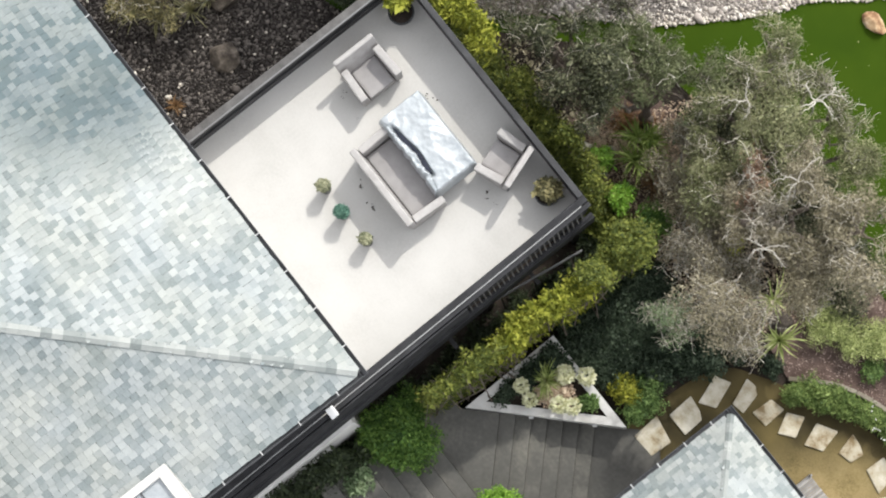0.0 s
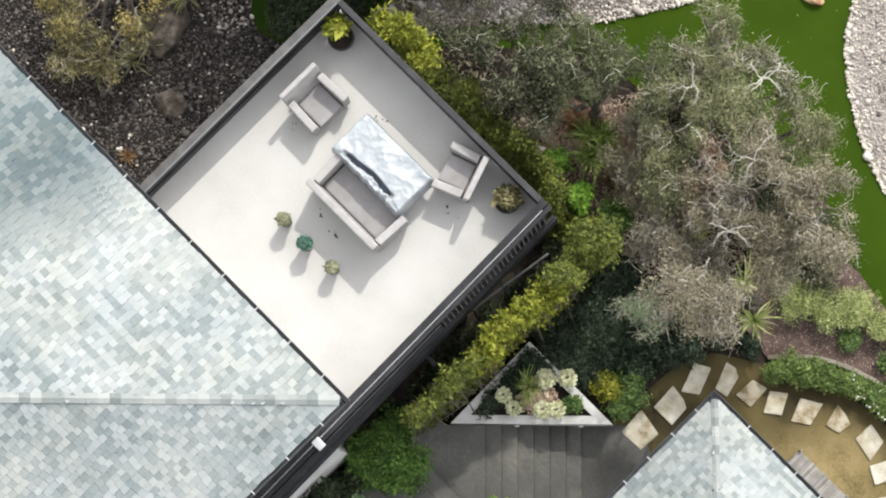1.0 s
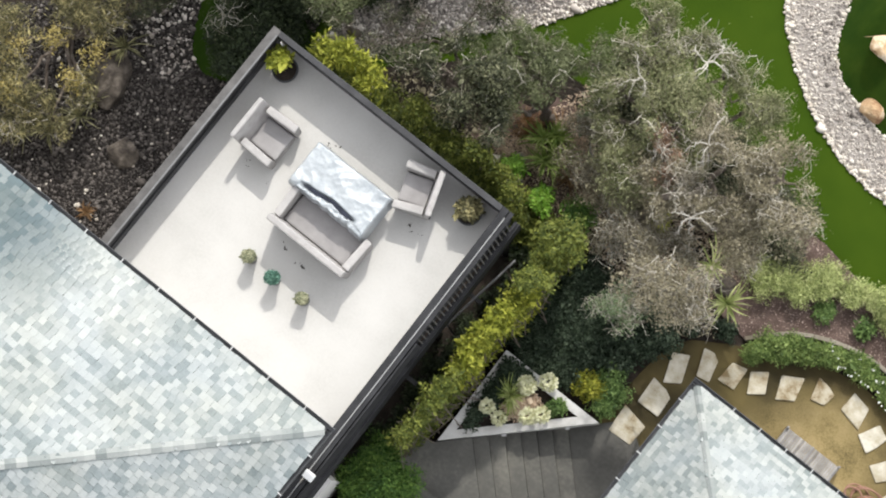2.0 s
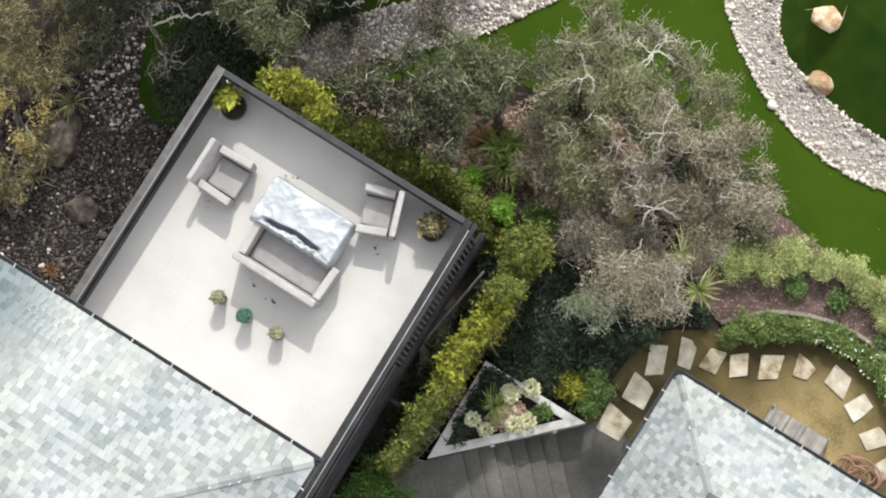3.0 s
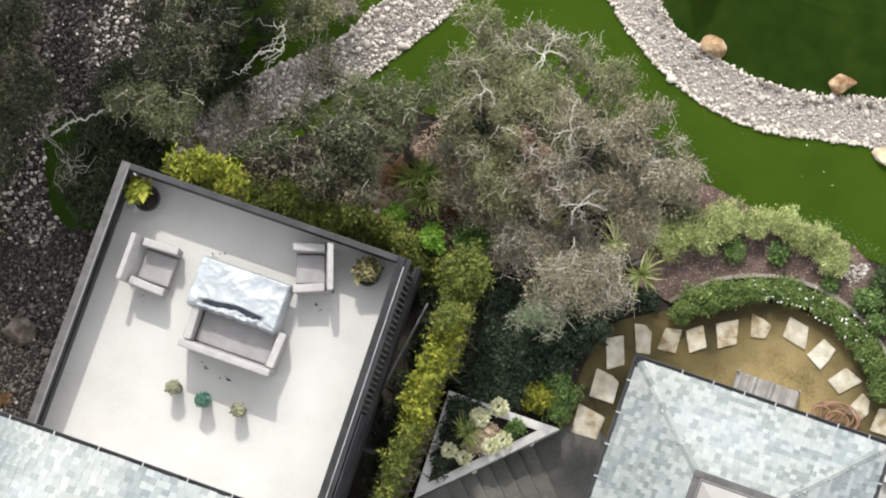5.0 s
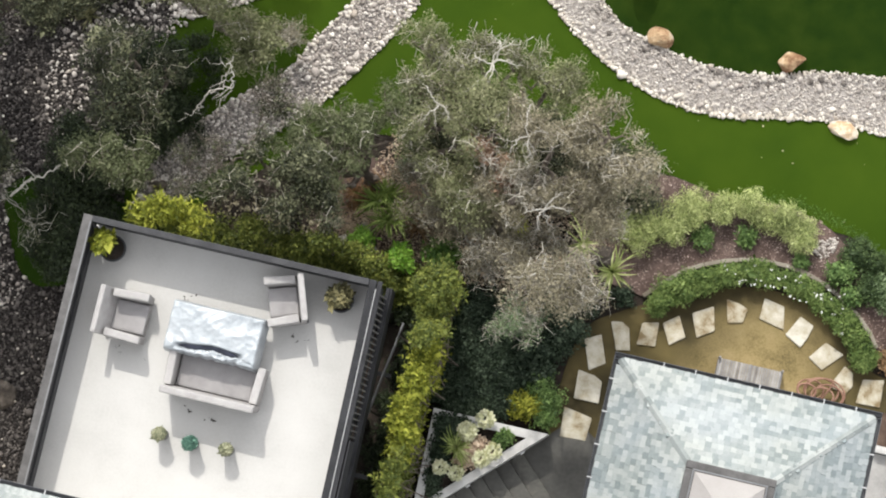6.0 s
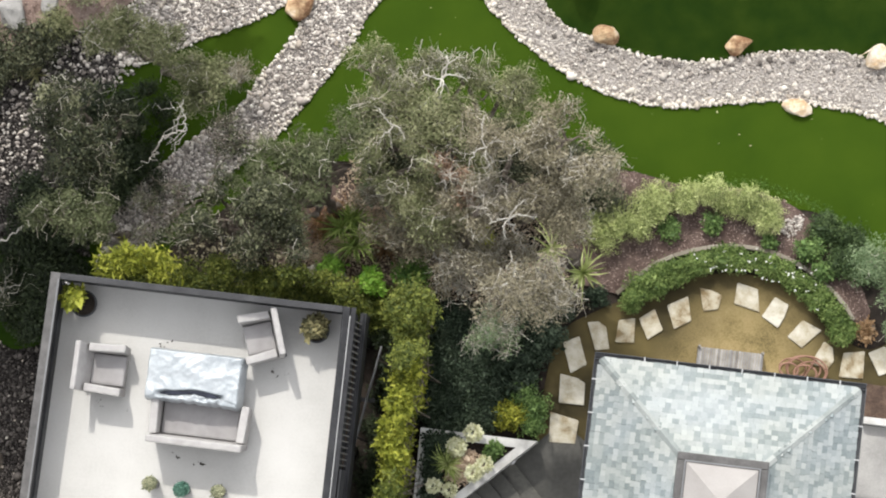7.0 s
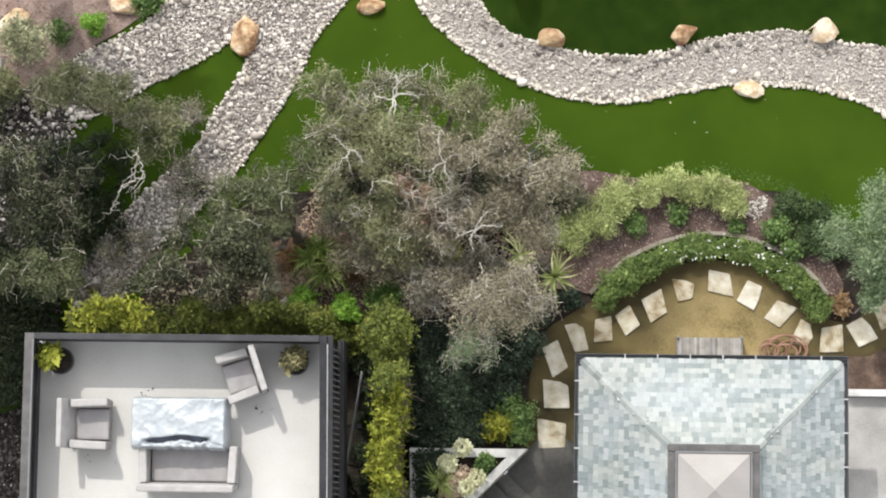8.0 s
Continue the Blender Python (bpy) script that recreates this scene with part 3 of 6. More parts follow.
# ---- ground ----
structure("ground", sheet([(-300, -300), (300, -300), (300, 300), (-300, 300)], 0.0, 0.5), "soil", "dark brown garden soil with leaf litter", "ground")
LAWN_SOUTH = [(-9.2, 4.3), (-8.2, 5.2), (-6.9, 6.4), (-5.0, 6.7), (-3.0, 6.9), (-0.4, 7.09), (0.9, 6.8), (2.0, 6.95), (2.86, 6.73), (3.61, 6.63), (4.47, 6.1), (5.41, 5.6), (7.5, 5.0), (20, 5)]
lawn_line = [tuple(p) for p in smooth_line(LAWN_SOUTH)] + [(20, 40), (-16, 40), (-16, 8.5), (-12.2, 7.2), (-10.9, 6.3), (-11.0, 5.0), (-10.85, 3.9), (-10.2, 3.5)]
structure("lawn", sheet(lawn_line, 0.012), "turf", "smooth deep green lawn of short turf", "lawn")
# Slope added to turn this grass from the sun and darken it.
bank = bmesh.new()
foot = smooth_line([(-2.9, 11.8), (-2.4, 10.42), (-2.01, 9.91), (-1.51, 9.64), (-0.74, 9.42), (0.13, 9.31), (1.12, 9.37), (2.09, 9.65), (2.85, 9.76), (3.61, 9.82), (4.48, 9.6), (5.43, 9.49), (6.85, 9.22), (8.5, 8.6), (12, 8)], 5)
rows_b = [[bank.verts.new((x, y, 0.014))for x, y in foot]]
for run, rise in ((0.1, 0.06), (0.5, 0.31), (1.5, 0.95), (4.0, 2.2), (9.0, 3.0), (14.0, 2.6)):
    rows_b.append([bank.verts.new((x + (0.0 if x > -1.8 else 0.25 * run), max(y, 9.3) + run, rise + 0.03 * noise.noise(Vector((x, run, 0))))) for x, y in foot])
for a, b in zip(rows_b, rows_b[1:]):
    for i in range(len(foot) - 1):
        bank.faces.new((a[i], a[i + 1], b[i + 1], b[i]))
bmesh.ops.recalc_face_normals(bank, faces=bank.faces)
structure("lawn_bank", bank, "dark_turf", "grassy bank rising beyond the winding creek", "lawn")
CREEK_A = [(-4.51, 11.31), (-5.0, 10.41), (-5.54, 9.74), (-5.8, 9.18), (-6.12, 8.51), (-6.76, 7.5), (-7.35, 6.72), (-8.05, 6.05), (-8.81, 5.3), (-9.3, 4.4), (-9.3, 3.7)]
CREEK_B = [(-10.3, 3.9), (-10.1, 5.05), (-9.49, 5.93), (-8.74, 6.71), (-7.98, 7.38), (-7.55, 8.17), (-7.18, 8.73), (-6.92, 9.29), (-6.85, 9.8)]
BRANCH_LOW = [(-7.3, 9.55), (-8.02, 9.11), (-9.01, 8.61), (-9.9, 8.1), (-10.5, 8.1)]
BRANCH_UP = [(-10.75, 8.6), (-10.5, 9.0), (-10.26, 9.28), (-9.43, 9.67), (-8.72, 10.18), (-8.19, 11.09)]
creek_line = np.concatenate([smooth_line(CREEK_A), smooth_line(CREEK_B), smooth_line(BRANCH_LOW), smooth_line(BRANCH_UP), [(-8.0, 12.5), (-4.2, 12.5)]])
structure("creek_bed", sheet(creek_line, 0.03), "gravel_bed", "dry creek bed of pale pinkish grey river gravel", "gravel bed")
C2_LOW = [(-4.4, 11.8), (-3.67, 10.42), (-3.05, 9.74), (-2.38, 9.24), (-1.5, 8.75), (-0.4, 8.44), (0.47, 8.42), (1.45, 8.59), (2.42, 8.76), (3.4, 8.74), (4.48, 8.6), (5.42, 8.17), (6.83, 7.25), (8.5, 6.3)]
C2_UP = [(8.5, 8.6), (6.85, 9.22), (5.43, 9.49), (4.48, 9.6), (3.61, 9.82), (2.85, 9.76), (2.09, 9.65), (1.12, 9.37), (0.13, 9.31), (-0.74, 9.42), (-1.51, 9.64), (-2.01, 9.91), (-2.4, 10.42), (-2.9, 11.8)]
creek2_line = np.concatenate([smooth_line(C2_LOW), smooth_line(C2_UP)])
structure("creek_bed_east", sheet(creek2_line, 0.026), "pale_bed", "winding dry creek bed of fine pale gravel", "gravel bed")
dark_line = smooth_line([(-10.0, -1.9), (-10.0, 3.2), (-10.3, 3.7), (-10.6, 4.9), (-10.95, 6.2), (-10.9, 7.0), (-10.4, 7.8), (-10.3, 8.6), (-10.8, 8.8), (-11.8, 8.3), (-13.2, 7.7), (-13.9, 6.6), (-13.6, 4.2), (-14.0, 2.5), (-15.5, 1.0), (-17, -0.5), (-17, -1.9)], 6, True)
PATCH = smooth_line([(-12.14, 2.5), (-12.52, 3.19), (-12.76, 3.94), (-12.16, 4.4), (-11.2, 4.35), (-10.25, 4.1), (-10.2, 3.5), (-10.9, 2.6), (-11.6, 2.25)], 5, True)
# The shade on this lawn is put into its darker turf colour.
structure("lawn_patch", sheet(PATCH, 0.032), "dark_turf", "small patch of lawn behind the deck with shade in its colour", "lawn")
structure("gravel_yard", sheet(dark_line, 0.022), "dark_bed", "dark grey pebble ground beside the deck", "gravel bed")
CURB = [(-0.22, 4.68), (-0.05, 4.86), (0.49, 5.36), (1.24, 5.71), (1.99, 5.85), (2.74, 5.78), (3.49, 5.46), (4.08, 4.98), (4.45, 4.45)]
bed_line = np.concatenate([smooth_line(CURB), smooth_line([(4.6, 4.9), (4.3, 5.5), (3.75, 6.05), (3.3, 6.5), (2.86, 6.78), (2.0, 6.98), (0.9, 6.9), (-0.4, 7.05), (-1.2, 6.5), (-1.4, 5.7), (-1.0, 4.8)], 4)])
structure("mulch_bed", sheet(bed_line, 0.05, 0.08), "bark_mulch", "garden bed covered with reddish bark mulch", "mulch bed")
structure("mulch_bed_oak", sheet(smooth_line([(-6.7, 4.35), (-5.4, 4.2), (-4.2, 4.4), (-4.1, 5.4), (-4.5, 6.1), (-5.3, 6.2), (-6.3, 6.0), (-6.6, 5.2)], 5, True), 0.036, 0.06), "bark_mulch", "leaf strewn brown mulch under the oaks", "mulch bed")
structure("mulch_bed_east", sheet(smooth_line([(4.5, 2.9), (6.6, 2.9), (6.8, 3.6), (5.9, 3.95), (5.1, 3.55), (4.5, 3.5)], 5, True), 0.036, 0.06), "dark_mulch", "brown mulch between wall and path", "mulch bed")
structure("mulch_bed_west", sheet([(-8.3, 14), (-8.8, 10.25), (-9.5, 9.75), (-10.3, 9.3), (-10.8, 8.85), (-11.8, 8.35), (-13.2, 7.75), (-15, 7.6), (-20, 9), (-20, 14)], 0.04, 0.06), "bark_mulch", "garden bed with reddish brown bark mulch", "mulch bed")
SAND = [(-1.31, 1.3), (-1.38, 2.73), (-1.17, 3.81), (-0.58, 4.3), (0.12, 4.68), (0.71, 4.95), (1.46, 5.25), (2.21, 5.35), (2.97, 5.2), (3.61, 4.8), (4.14, 4.35), (4.7, 4.2), (5.6, 4.7), (6.5, 4.6), (6.5, 3.9), (4.9, 3.2), (4.4, 2.2), (2, 0), (-0.4, 0.6)]
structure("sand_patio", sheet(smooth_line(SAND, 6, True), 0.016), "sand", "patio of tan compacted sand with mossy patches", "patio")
structure("pavement", sheet([(4.62, -9), (12, -9), (12, 2.75), (4.62, 2.75)], 0.09, 0.2), "concrete", "pale grey concrete pavement", "pavement")
wall = structure("wall_low", one_box(7.4, 2.83, 0.17, 5.5, 0.13, 0.34, bevel=0.01), "pale_wall", "low white rendered garden wall", "garden wall")


def curb_stones():
    """The curved stone edging of the mulch bed, stone by stone."""
    line = smooth_line(CURB, 10)
    seg = np.r_[0, np.cumsum(np.linalg.norm(np.diff(line, axis=0), axis=1))]
    ob = thing("curb", "curved low curb of pale grey stone blocks", "curb", kind="structure")
    me, at = None, 0.0
    while at + 0.3 < seg[-1]:
        ln = 0.33
        p = [np.interp(at + ln / 2, seg, line[:, k]) for k in (0, 1)]
        q = [np.interp(at + ln, seg, line[:, k]) - np.interp(at, seg, line[:, k]) for k in (0, 1)]
        if me is None:
            bm = one_box(0, 0, 0.07, ln - 0.008, 0.08, 0.14, bevel=0.012)
            me = bpy.data.meshes.new("curb_stone")
            bm.to_mesh(me)
            bm.free()
        part("curb_stone", me, "curb_stone", ob, "", pose(p[0], p[1], rng.uniform(-0.01, 0.01), 0, 0, math.degrees(math.atan2(q[1], q[0])) + rng.uniform(-1.5, 1.5)))
        at += ln


curb_stones()


# ---- stepping stones, boulders ----
def flagstone(x, y, sx, sy, rz, seed):
    """A flat sandstone slab with an uneven five or six cornered outline."""
    r = np.random.default_rng(seed)
    base = [(-0.5, -0.5), (0.5, -0.5), (0.5, 0.5), (-0.5, 0.5)]
    if seed % 2:
        base = [(-0.5, -0.5), (0.5, -0.45), (0.55, 0.1), (0.3, 0.5), (-0.5, 0.5)]
    pts = [((u + r.uniform(-0.13, 0.13)) * sx, (v + r.uniform(-0.13, 0.13)) * sy) for u, v in base]
    bm = sheet(pts, 0.05, 0.06)
    es = [e for e in bm.edges if len(e.link_faces) == 2 and e.calc_face_angle(0) > 0.5]
    bmesh.ops.bevel(bm, geom=es, offset=0.012, segments=2, affect="EDGES")
    ob = part("stepping_stone", bm, "sandstone")
    ob.matrix_world = pose(x, y, 0.012, 0, 0, rz)
    return tagged(ob, "irregular pale sandstone slab set in the sand", "stepping stone", "stepping stones round the patio")


STONES = [(-0.89, 1.98, 0.55, 0.55, 2), (-0.89, 2.76, 0.52, 0.58, 6), (-0.86, 3.42, 0.4, 0.55, 25), (-0.47, 3.86, 0.33, 0.62, 22), (0.03, 4.01, 0.36, 0.5, 3),
          (0.52, 4.2, 0.36, 0.44, 28), (1.02, 4.47, 0.44, 0.52, 24), (1.57, 4.78, 0.36, 0.42, 10), (2.24, 4.91, 0.54, 0.43, -2), (2.87, 4.69, 0.36, 0.52, -28),
          (3.4, 4.33, 0.38, 0.5, -35), (3.83, 3.99, 0.38, 0.5, -25), (4.37, 3.84, 0.46, 0.48, 6), (4.94, 4.0, 0.38, 0.52, 28), (5.42, 4.32, 0.4, 0.5, 30)]
for i, (x, y, sx, sy, rz) in enumerate(STONES):
    flagstone(x, y, sx * 0.94, sy * 0.94, rz, 20 + i)
for i, (x, y, sx, sy, sz, rz) in enumerate([(-1.01, 9.68, 0.5, 0.55, 0.45, 15), (1.54, 9.78, 0.52, 0.48, 0.42, 0), (4.24, 9.82, 0.5, 0.52, 0.4, 40), (2.81, 8.66, 0.52, 0.34, 0.28, -8),
                                            (-1.54, 10.64, 0.55, 0.5, 0.45, 30), (-4.53, 10.3, 0.5, 0.36, 0.3, 10), (-7.0, 9.65, 0.5, 0.72, 0.45, -12), (-9.4, 10.28, 0.55, 0.4, 0.35, -8), (-11.6, 9.95, 0.7, 0.5, 0.4, 20)]):
    rock("boulder", "golden sandstone boulder beside the dry creek", x, y, 0.62 if y > 10.6 else 0.0, sx * 1.04, sy * 1.04, sz, "boulder", 120 + i, rz, "boulders along the creek")
for i, (x, y, sx, sy, sz, rz) in enumerate([(-11.87, 0.05, 0.62, 0.55, 0.4, 20), (-13.01, 1.03, 0.75, 1.15, 0.5, 25), (-5.75, 4.75, 0.28, 0.25, 0.2, 0), (-5.6, 4.3, 0.4, 0.3, 0.22, 30), (-1.15, 5.25, 0.5, 0.42, 0.35, 0)]):
    rock("rock", "pale grey stone under the shrubs" if -6 < x < -5 else "rough brown rock half sunk in the ground", x, y, 0.0, sx, sy, sz, "concrete" if -6 < x < -5 else "brown_rock", 74 + i, rz, cuts=30)
for i, (x, y, sx, sy) in enumerate([(-4.9, 5.95, 0.34, 0.26), (-6.2, 4.68, 0.3, 0.24), (-6.05, 4.36, 0.34, 0.28), (-4.3, 6.15, 0.2, 0.2)]):
    rock("rock", "pale grey rock among the brush", x, y, 1.0 if i == 0 else 0.6, sx, sy, 0.3, "sandstone", 130 + i, 25 * i)
rock("rock", "orange brown rock at the foot of the ivy", 4.55, 4.5, 0.0, 0.42, 0.4, 0.25, "brown_rock", 91)

# ---- deck ----
DX0, DX1, DY1, DZ, CAP = -10.09, -4.66, 3.465, 3.69, 4.67
deck = thing("deck", "raised terrace with a pale grey coated floor and dark railings", "deck", ((DX0 + DX1) / 2, 1.0, 0))
DO = Vector(((DX0 + DX1) / 2, 1.0, 0))


def dbox(name, x0, x1, y0, y1, z0, z1, mat, bevel=0.008, label="", parent=None):
    """A box of the deck, given by its limits in the garden's measure."""
    bm = one_box((x0 + x1) / 2 - DO.x, (y0 + y1) / 2 - DO.y, (z0 + z1) / 2, x1 - x0, y1 - y0, z1 - z0, bevel=bevel)
    return part(name, bm, mat, parent or deck, label)


dbox("floor_slab", DX0 + 0.06, DX1 - 0.1, -1.75, DY1 - 0.06, DZ - 0.16, DZ, "deck_coat", 0.004, "pale grey weathered waterproof coating")
dbox("cap_rail", DX0, DX0 + 0.17, -1.7, DY1, CAP - 0.06, CAP, "cap_wood", 0.01)
dbox("cap_rail", DX0 + 0.17, DX1 - 0.235, DY1 - 0.11, DY1, CAP - 0.06, CAP, "rail_paint", 0.01)
dbox("cap_rail", DX1 - 0.23, DX1 - 0.105, -8.5, DY1, CAP - 0.06, CAP, "black_paint", 0.01)
dbox("cap_rail", DX1 - 0.085, DX1, -8.5, DY1, CAP - 0.075, CAP - 0.02, "black_paint", 0.01)
dbox("cap_gap", DX1 - 0.101, DX1 - 0.088, -2.2, DY1 - 0.15, CAP - 0.07, CAP - 0.012, "pale_metal", 0.0, "thin pale metal strip")
dbox("cap_gap", DX1 - 0.101, DX1 - 0.088, -8.5, -2.5, CAP - 0.07, CAP - 0.012, "pale_metal", 0.0, "thin pale metal strip")
dbox("trim_strip", DX0 + 0.14, DX0 + 0.168, -1.7, DY1 - 0.11, CAP + 0.003, CAP + 0.018, "trim_paint", 0.0, "thin pale wooden strip")
# Board added so that the gaps between the balusters look dark.
dbox("back_board", DX1 - 0.08, DX1 - 0.04, -8.5, DY1 - 0.1, DZ + 0.06, CAP - 0.08, "black_paint", 0.0)
dbox("outer_panel", DX1 + 0.022, DX1 + 0.05, -8.5, 0.65, DZ + 0.14, CAP - 0.03, "black_paint", 0.0)
dbox("side_panel", DX0 + 0.03, DX0 + 0.09, -1.7, DY1 - 0.1, DZ - 0.4, CAP - 0.062, "rail_paint", 0.004)
dbox("side_panel", DX0 + 0.092, DX1 - 0.1, DY1 - 0.075, DY1 - 0.02, DZ - 0.4, CAP - 0.062, "rail_paint", 0.004)
dbox("shelf_rail", DX0 + 0.092, DX0 + 0.13, -1.7, DY1 - 0.1, DZ + 0.35, DZ + 0.42, "rail_paint", 0.004)
dbox("bottom_rail", DX1, DX1 + 0.06, -8.5, DY1 - 0.02, DZ + 0.06, DZ + 0.13, "black_paint", 0.004)
dbox("fascia", DX1 + 0.01, DX1 + 0.1, -8.5, DY1 - 0.01, DZ - 0.6, DZ + 0.055, "black_paint", 0.006)
dbox("beam", DX1 - 0.3, DX1 - 0.12, -1.9, DY1 - 0.2, DZ - 0.75, DZ - 0.43, "rail_paint", 0.006)
bal = one_box(0, 0, 0, 0.024, 0.026, CAP - 0.062 - DZ - 0.13, bevel=0.004)
bal_me = bpy.data.meshes.new("baluster")
bal.to_mesh(bal_me)
bal.free()
y = DY1 - 0.22
while y > 0.7:
    part("baluster", bal_me, "cap_wood", deck, "", Matrix.Translation((DX1 - DO.x, y - DO.y, (CAP - 0.062 + DZ + 0.13) / 2)) @ pose(0, 0, 0, 0, -4))
    y -= 0.105
for x, y in [(DX1 - 0.2, DY1 - 0.3), (DX1 - 0.2, 1.1), (DX1 - 0.2, -1.2), (DX0 + 0.3, DY1 - 0.3), (DX0 + 0.3, 0.6), (-7.4, DY1 - 0.3)]:
    dbox("support_post", x - 0.08, x + 0.08, y - 0.08, y + 0.08, -0.05, DZ - 0.435, "rail_paint", 0.01)
for y in np.arange(-1.4, 3.3, 0.6):
    dbox("joist", DX0 + 0.2, DX1 - 0.05, y - 0.025, y + 0.025, DZ - 0.38, DZ - 0.165, "rail_paint", 0.0)
for y in (2.0, 0.1):
    dbox("bracket", DX1 - 0.05, DX1 + 0.3, y - 0.04, y + 0.04, 2.2, 2.3, "rail_paint", 0.006)
pipe = thing("drain_pipe", "thin grey pipe on stands beside the deck", "pipe", (-4.49, 2.1, 2.32))
part("tube", tubes([np.array([(0.13, 0.9, 0), (0.06, 0.4, 0), (-0.02, -0.1, 0), (-0.13, -0.9, 0)])], [(0.022, 0.022)], 8), "trim_paint", pipe)
for x, y in ((0.1, 0.7), (-0.02, -0.1), (-0.12, -0.8)):
    part("pipe_stand", one_box(x, y, -1.18, 0.03, 0.03, 2.32), "rail_paint", pipe)
bpy.context.view_layer.update()
for ob in deck.children:
    if ob.name.split(".")[0] in ("cap_rail", "cap_gap", "back_board", "outer_panel", "bottom_rail", "fascia", "baluster"):
        if ob.name.startswith("baluster"):
            ob.matrix_basis = Matrix.Translation((0.016 * (2.4 - ob.matrix_basis.translation.y), 0, 0)) @ ob.matrix_basis
        elif max(v.co.x for v in ob.data.vertices) > DX1 - DO.x - 0.3 and min(v.co.x for v in ob.data.vertices) > DX1 - DO.x - 0.4:
            for v in ob.data.vertices:
                v.co.x += 0.016 * (2.4 - v.co.y)
lamp = thing("wall_lamp", "small white box lamp on the railing cap", "lamp", (-4.6, -2.3, CAP - 0.02))
part("housing", one_box(0, 0, 0.06, 0.2, 0.15, 0.12, bevel=0.015), "white_paint", lamp)

# ---- main house ----
EAVE_X, EAVE_Y, EAVE_Z, PITCH_N, PITCH_E = -4.75, -1.48, 6.0, math.tan(radians(27.5)), math.tan(radians(28.2))
house = thing("house", "two storey house with a pale shingled hip roof", "house", (-10, -8, 0))
HO = Vector((-10, -8, 0))


def hbox(name, x0, x1, y0, y1, z0, z1, mat, bevel=0.0, label="", parent=None):
    return part(name, one_box((x0 + x1) / 2 - HO.x, (y0 + y1) / 2 - HO.y, (z0 + z1) / 2, x1 - x0, y1 - y0, z1 - z0, bevel=bevel), mat, parent or house, label)


hbox("wall", -20, -5.4, -2.0, -1.8, 0, EAVE_Z - 0.1, "stucco")
hbox("wall", -5.4, -5.2, -16, -1.8, DZ - 0.16, EAVE_Z - 0.1, "stucco")
hbox("wall", -4.75, -4.4, -16, -2.2, 0, DZ - 0.62, "stucco", 0, "white stucco lower storey wall")
hbox("wall", -5.4, -4.75, -2.2, -1.85, 0, DZ - 0.62, "stucco")
hbox("walkway", -5.2, DX1 - 0.05, -16, -1.76, DZ - 0.4, DZ - 0.02, "deck_coat")


def slope_mesh(p, thick=0.12):
    """A slab of roof through the given corners."""
    bm = bmesh.new()
    vs = [bm.verts.new(Vector(q) - HO) for q in p]
    f = bm.faces.new(vs)
    got = bmesh.ops.extrude_face_region(bm, geom=[f])
    bmesh.ops.translate(bm, verts=[v for v in got["geom"] if isinstance(v, bmesh.types.BMVert)], vec=(0, 0, -thick))
    bmesh.ops.recalc_face_normals(bm, faces=bm.faces)
    return bm


RUN, RUN_Y = 8.0, 8.0 * PITCH_E / PITCH_N
RZ = EAVE_Z + RUN * PITCH_E
roof_n = part("roof", slope_mesh([(EAVE_X, EAVE_Y, EAVE_Z), (-24, EAVE_Y, EAVE_Z), (-24, EAVE_Y - RUN_Y, RZ), (EAVE_X - RUN, EAVE_Y - RUN_Y, RZ)]), "dark_metal", house)
roof_e = part("roof", slope_mesh([(EAVE_X, EAVE_Y, EAVE_Z), (EAVE_X - RUN, EAVE_Y - RUN_Y, RZ), (EAVE_X - RUN, -18, RZ), (EAVE_X, -18, EAVE_Z)]), "dark_metal", house)


def gutter(parent, x0, y0, x1, y1, z, out, step=0.82):
    """A dark gutter along an eave with pale brackets across it; out: the way it faces."""
    cx, cy, ln = (x0 + x1) / 2, (y0 + y1) / 2, math.hypot(x1 - x0, y1 - y0) + (0.26 if out[1] else 0.1)
    rz = math.degrees(math.atan2(y1 - y0, x1 - x0))
    o = parent.matrix_world.translation
    bm = bmesh.new()
    ox, oy = out
    box(bm, cx + ox * 0.07 - o.x, cy + oy * 0.07 - o.y, z - 0.1, ln, 0.1, 0.012, rz)
    box(bm, cx + ox * 0.124 - o.x, cy + oy * 0.124 - o.y, z - 0.05, ln, 0.012, 0.11, rz)
    box(bm, cx + ox * 0.015 - o.x, cy + oy * 0.015 - o.y, z - 0.08, ln, 0.012, 0.16, rz)
    g = part("gutter", bm, "dark_metal", parent, "dark metal gutter")
    for k in range(int(ln / step)):
        s = (k + 0.6) * step / ln
        px, py = x0 + (x1 - x0) * s + ox * 0.075, y0 + (y1 - y0) * s + oy * 0.075
        part("gutter_bracket", one_box(px - o.x, py - o.y, z + 0.005, 0.022, 0.115, 0.012, rz), "pale_metal", g)


gutter(house, EAVE_X, EAVE_Y, -20, EAVE_Y, EAVE_Z, (0, 1))
gutter(house, EAVE_X, EAVE_Y, EAVE_X, -12, EAVE_Z, (1, 0))


SHAPES = []
for wdt in (0.122, 0.13, 0.134, 0.14, 0.158):
    bm = one_box(0, 0.085, 0, wdt, 0.21, 0.017)
    for v in bm.verts:
        v.co.z += 0.011 * (1 if v.co.y < 0 else -0.6)
        v.co.x *= 1.0 if v.co.y > 0 else 0.995
    me = bpy.data.meshes.new("shingle")
    bm.to_mesh(me)
    bm.free()
    me.materials.append(M["shingle"])
    SHAPES.append((wdt, me, np.array([v.co[:] for v in me.vertices]), np.array([[*f.vertices] for f in me.polygons])))


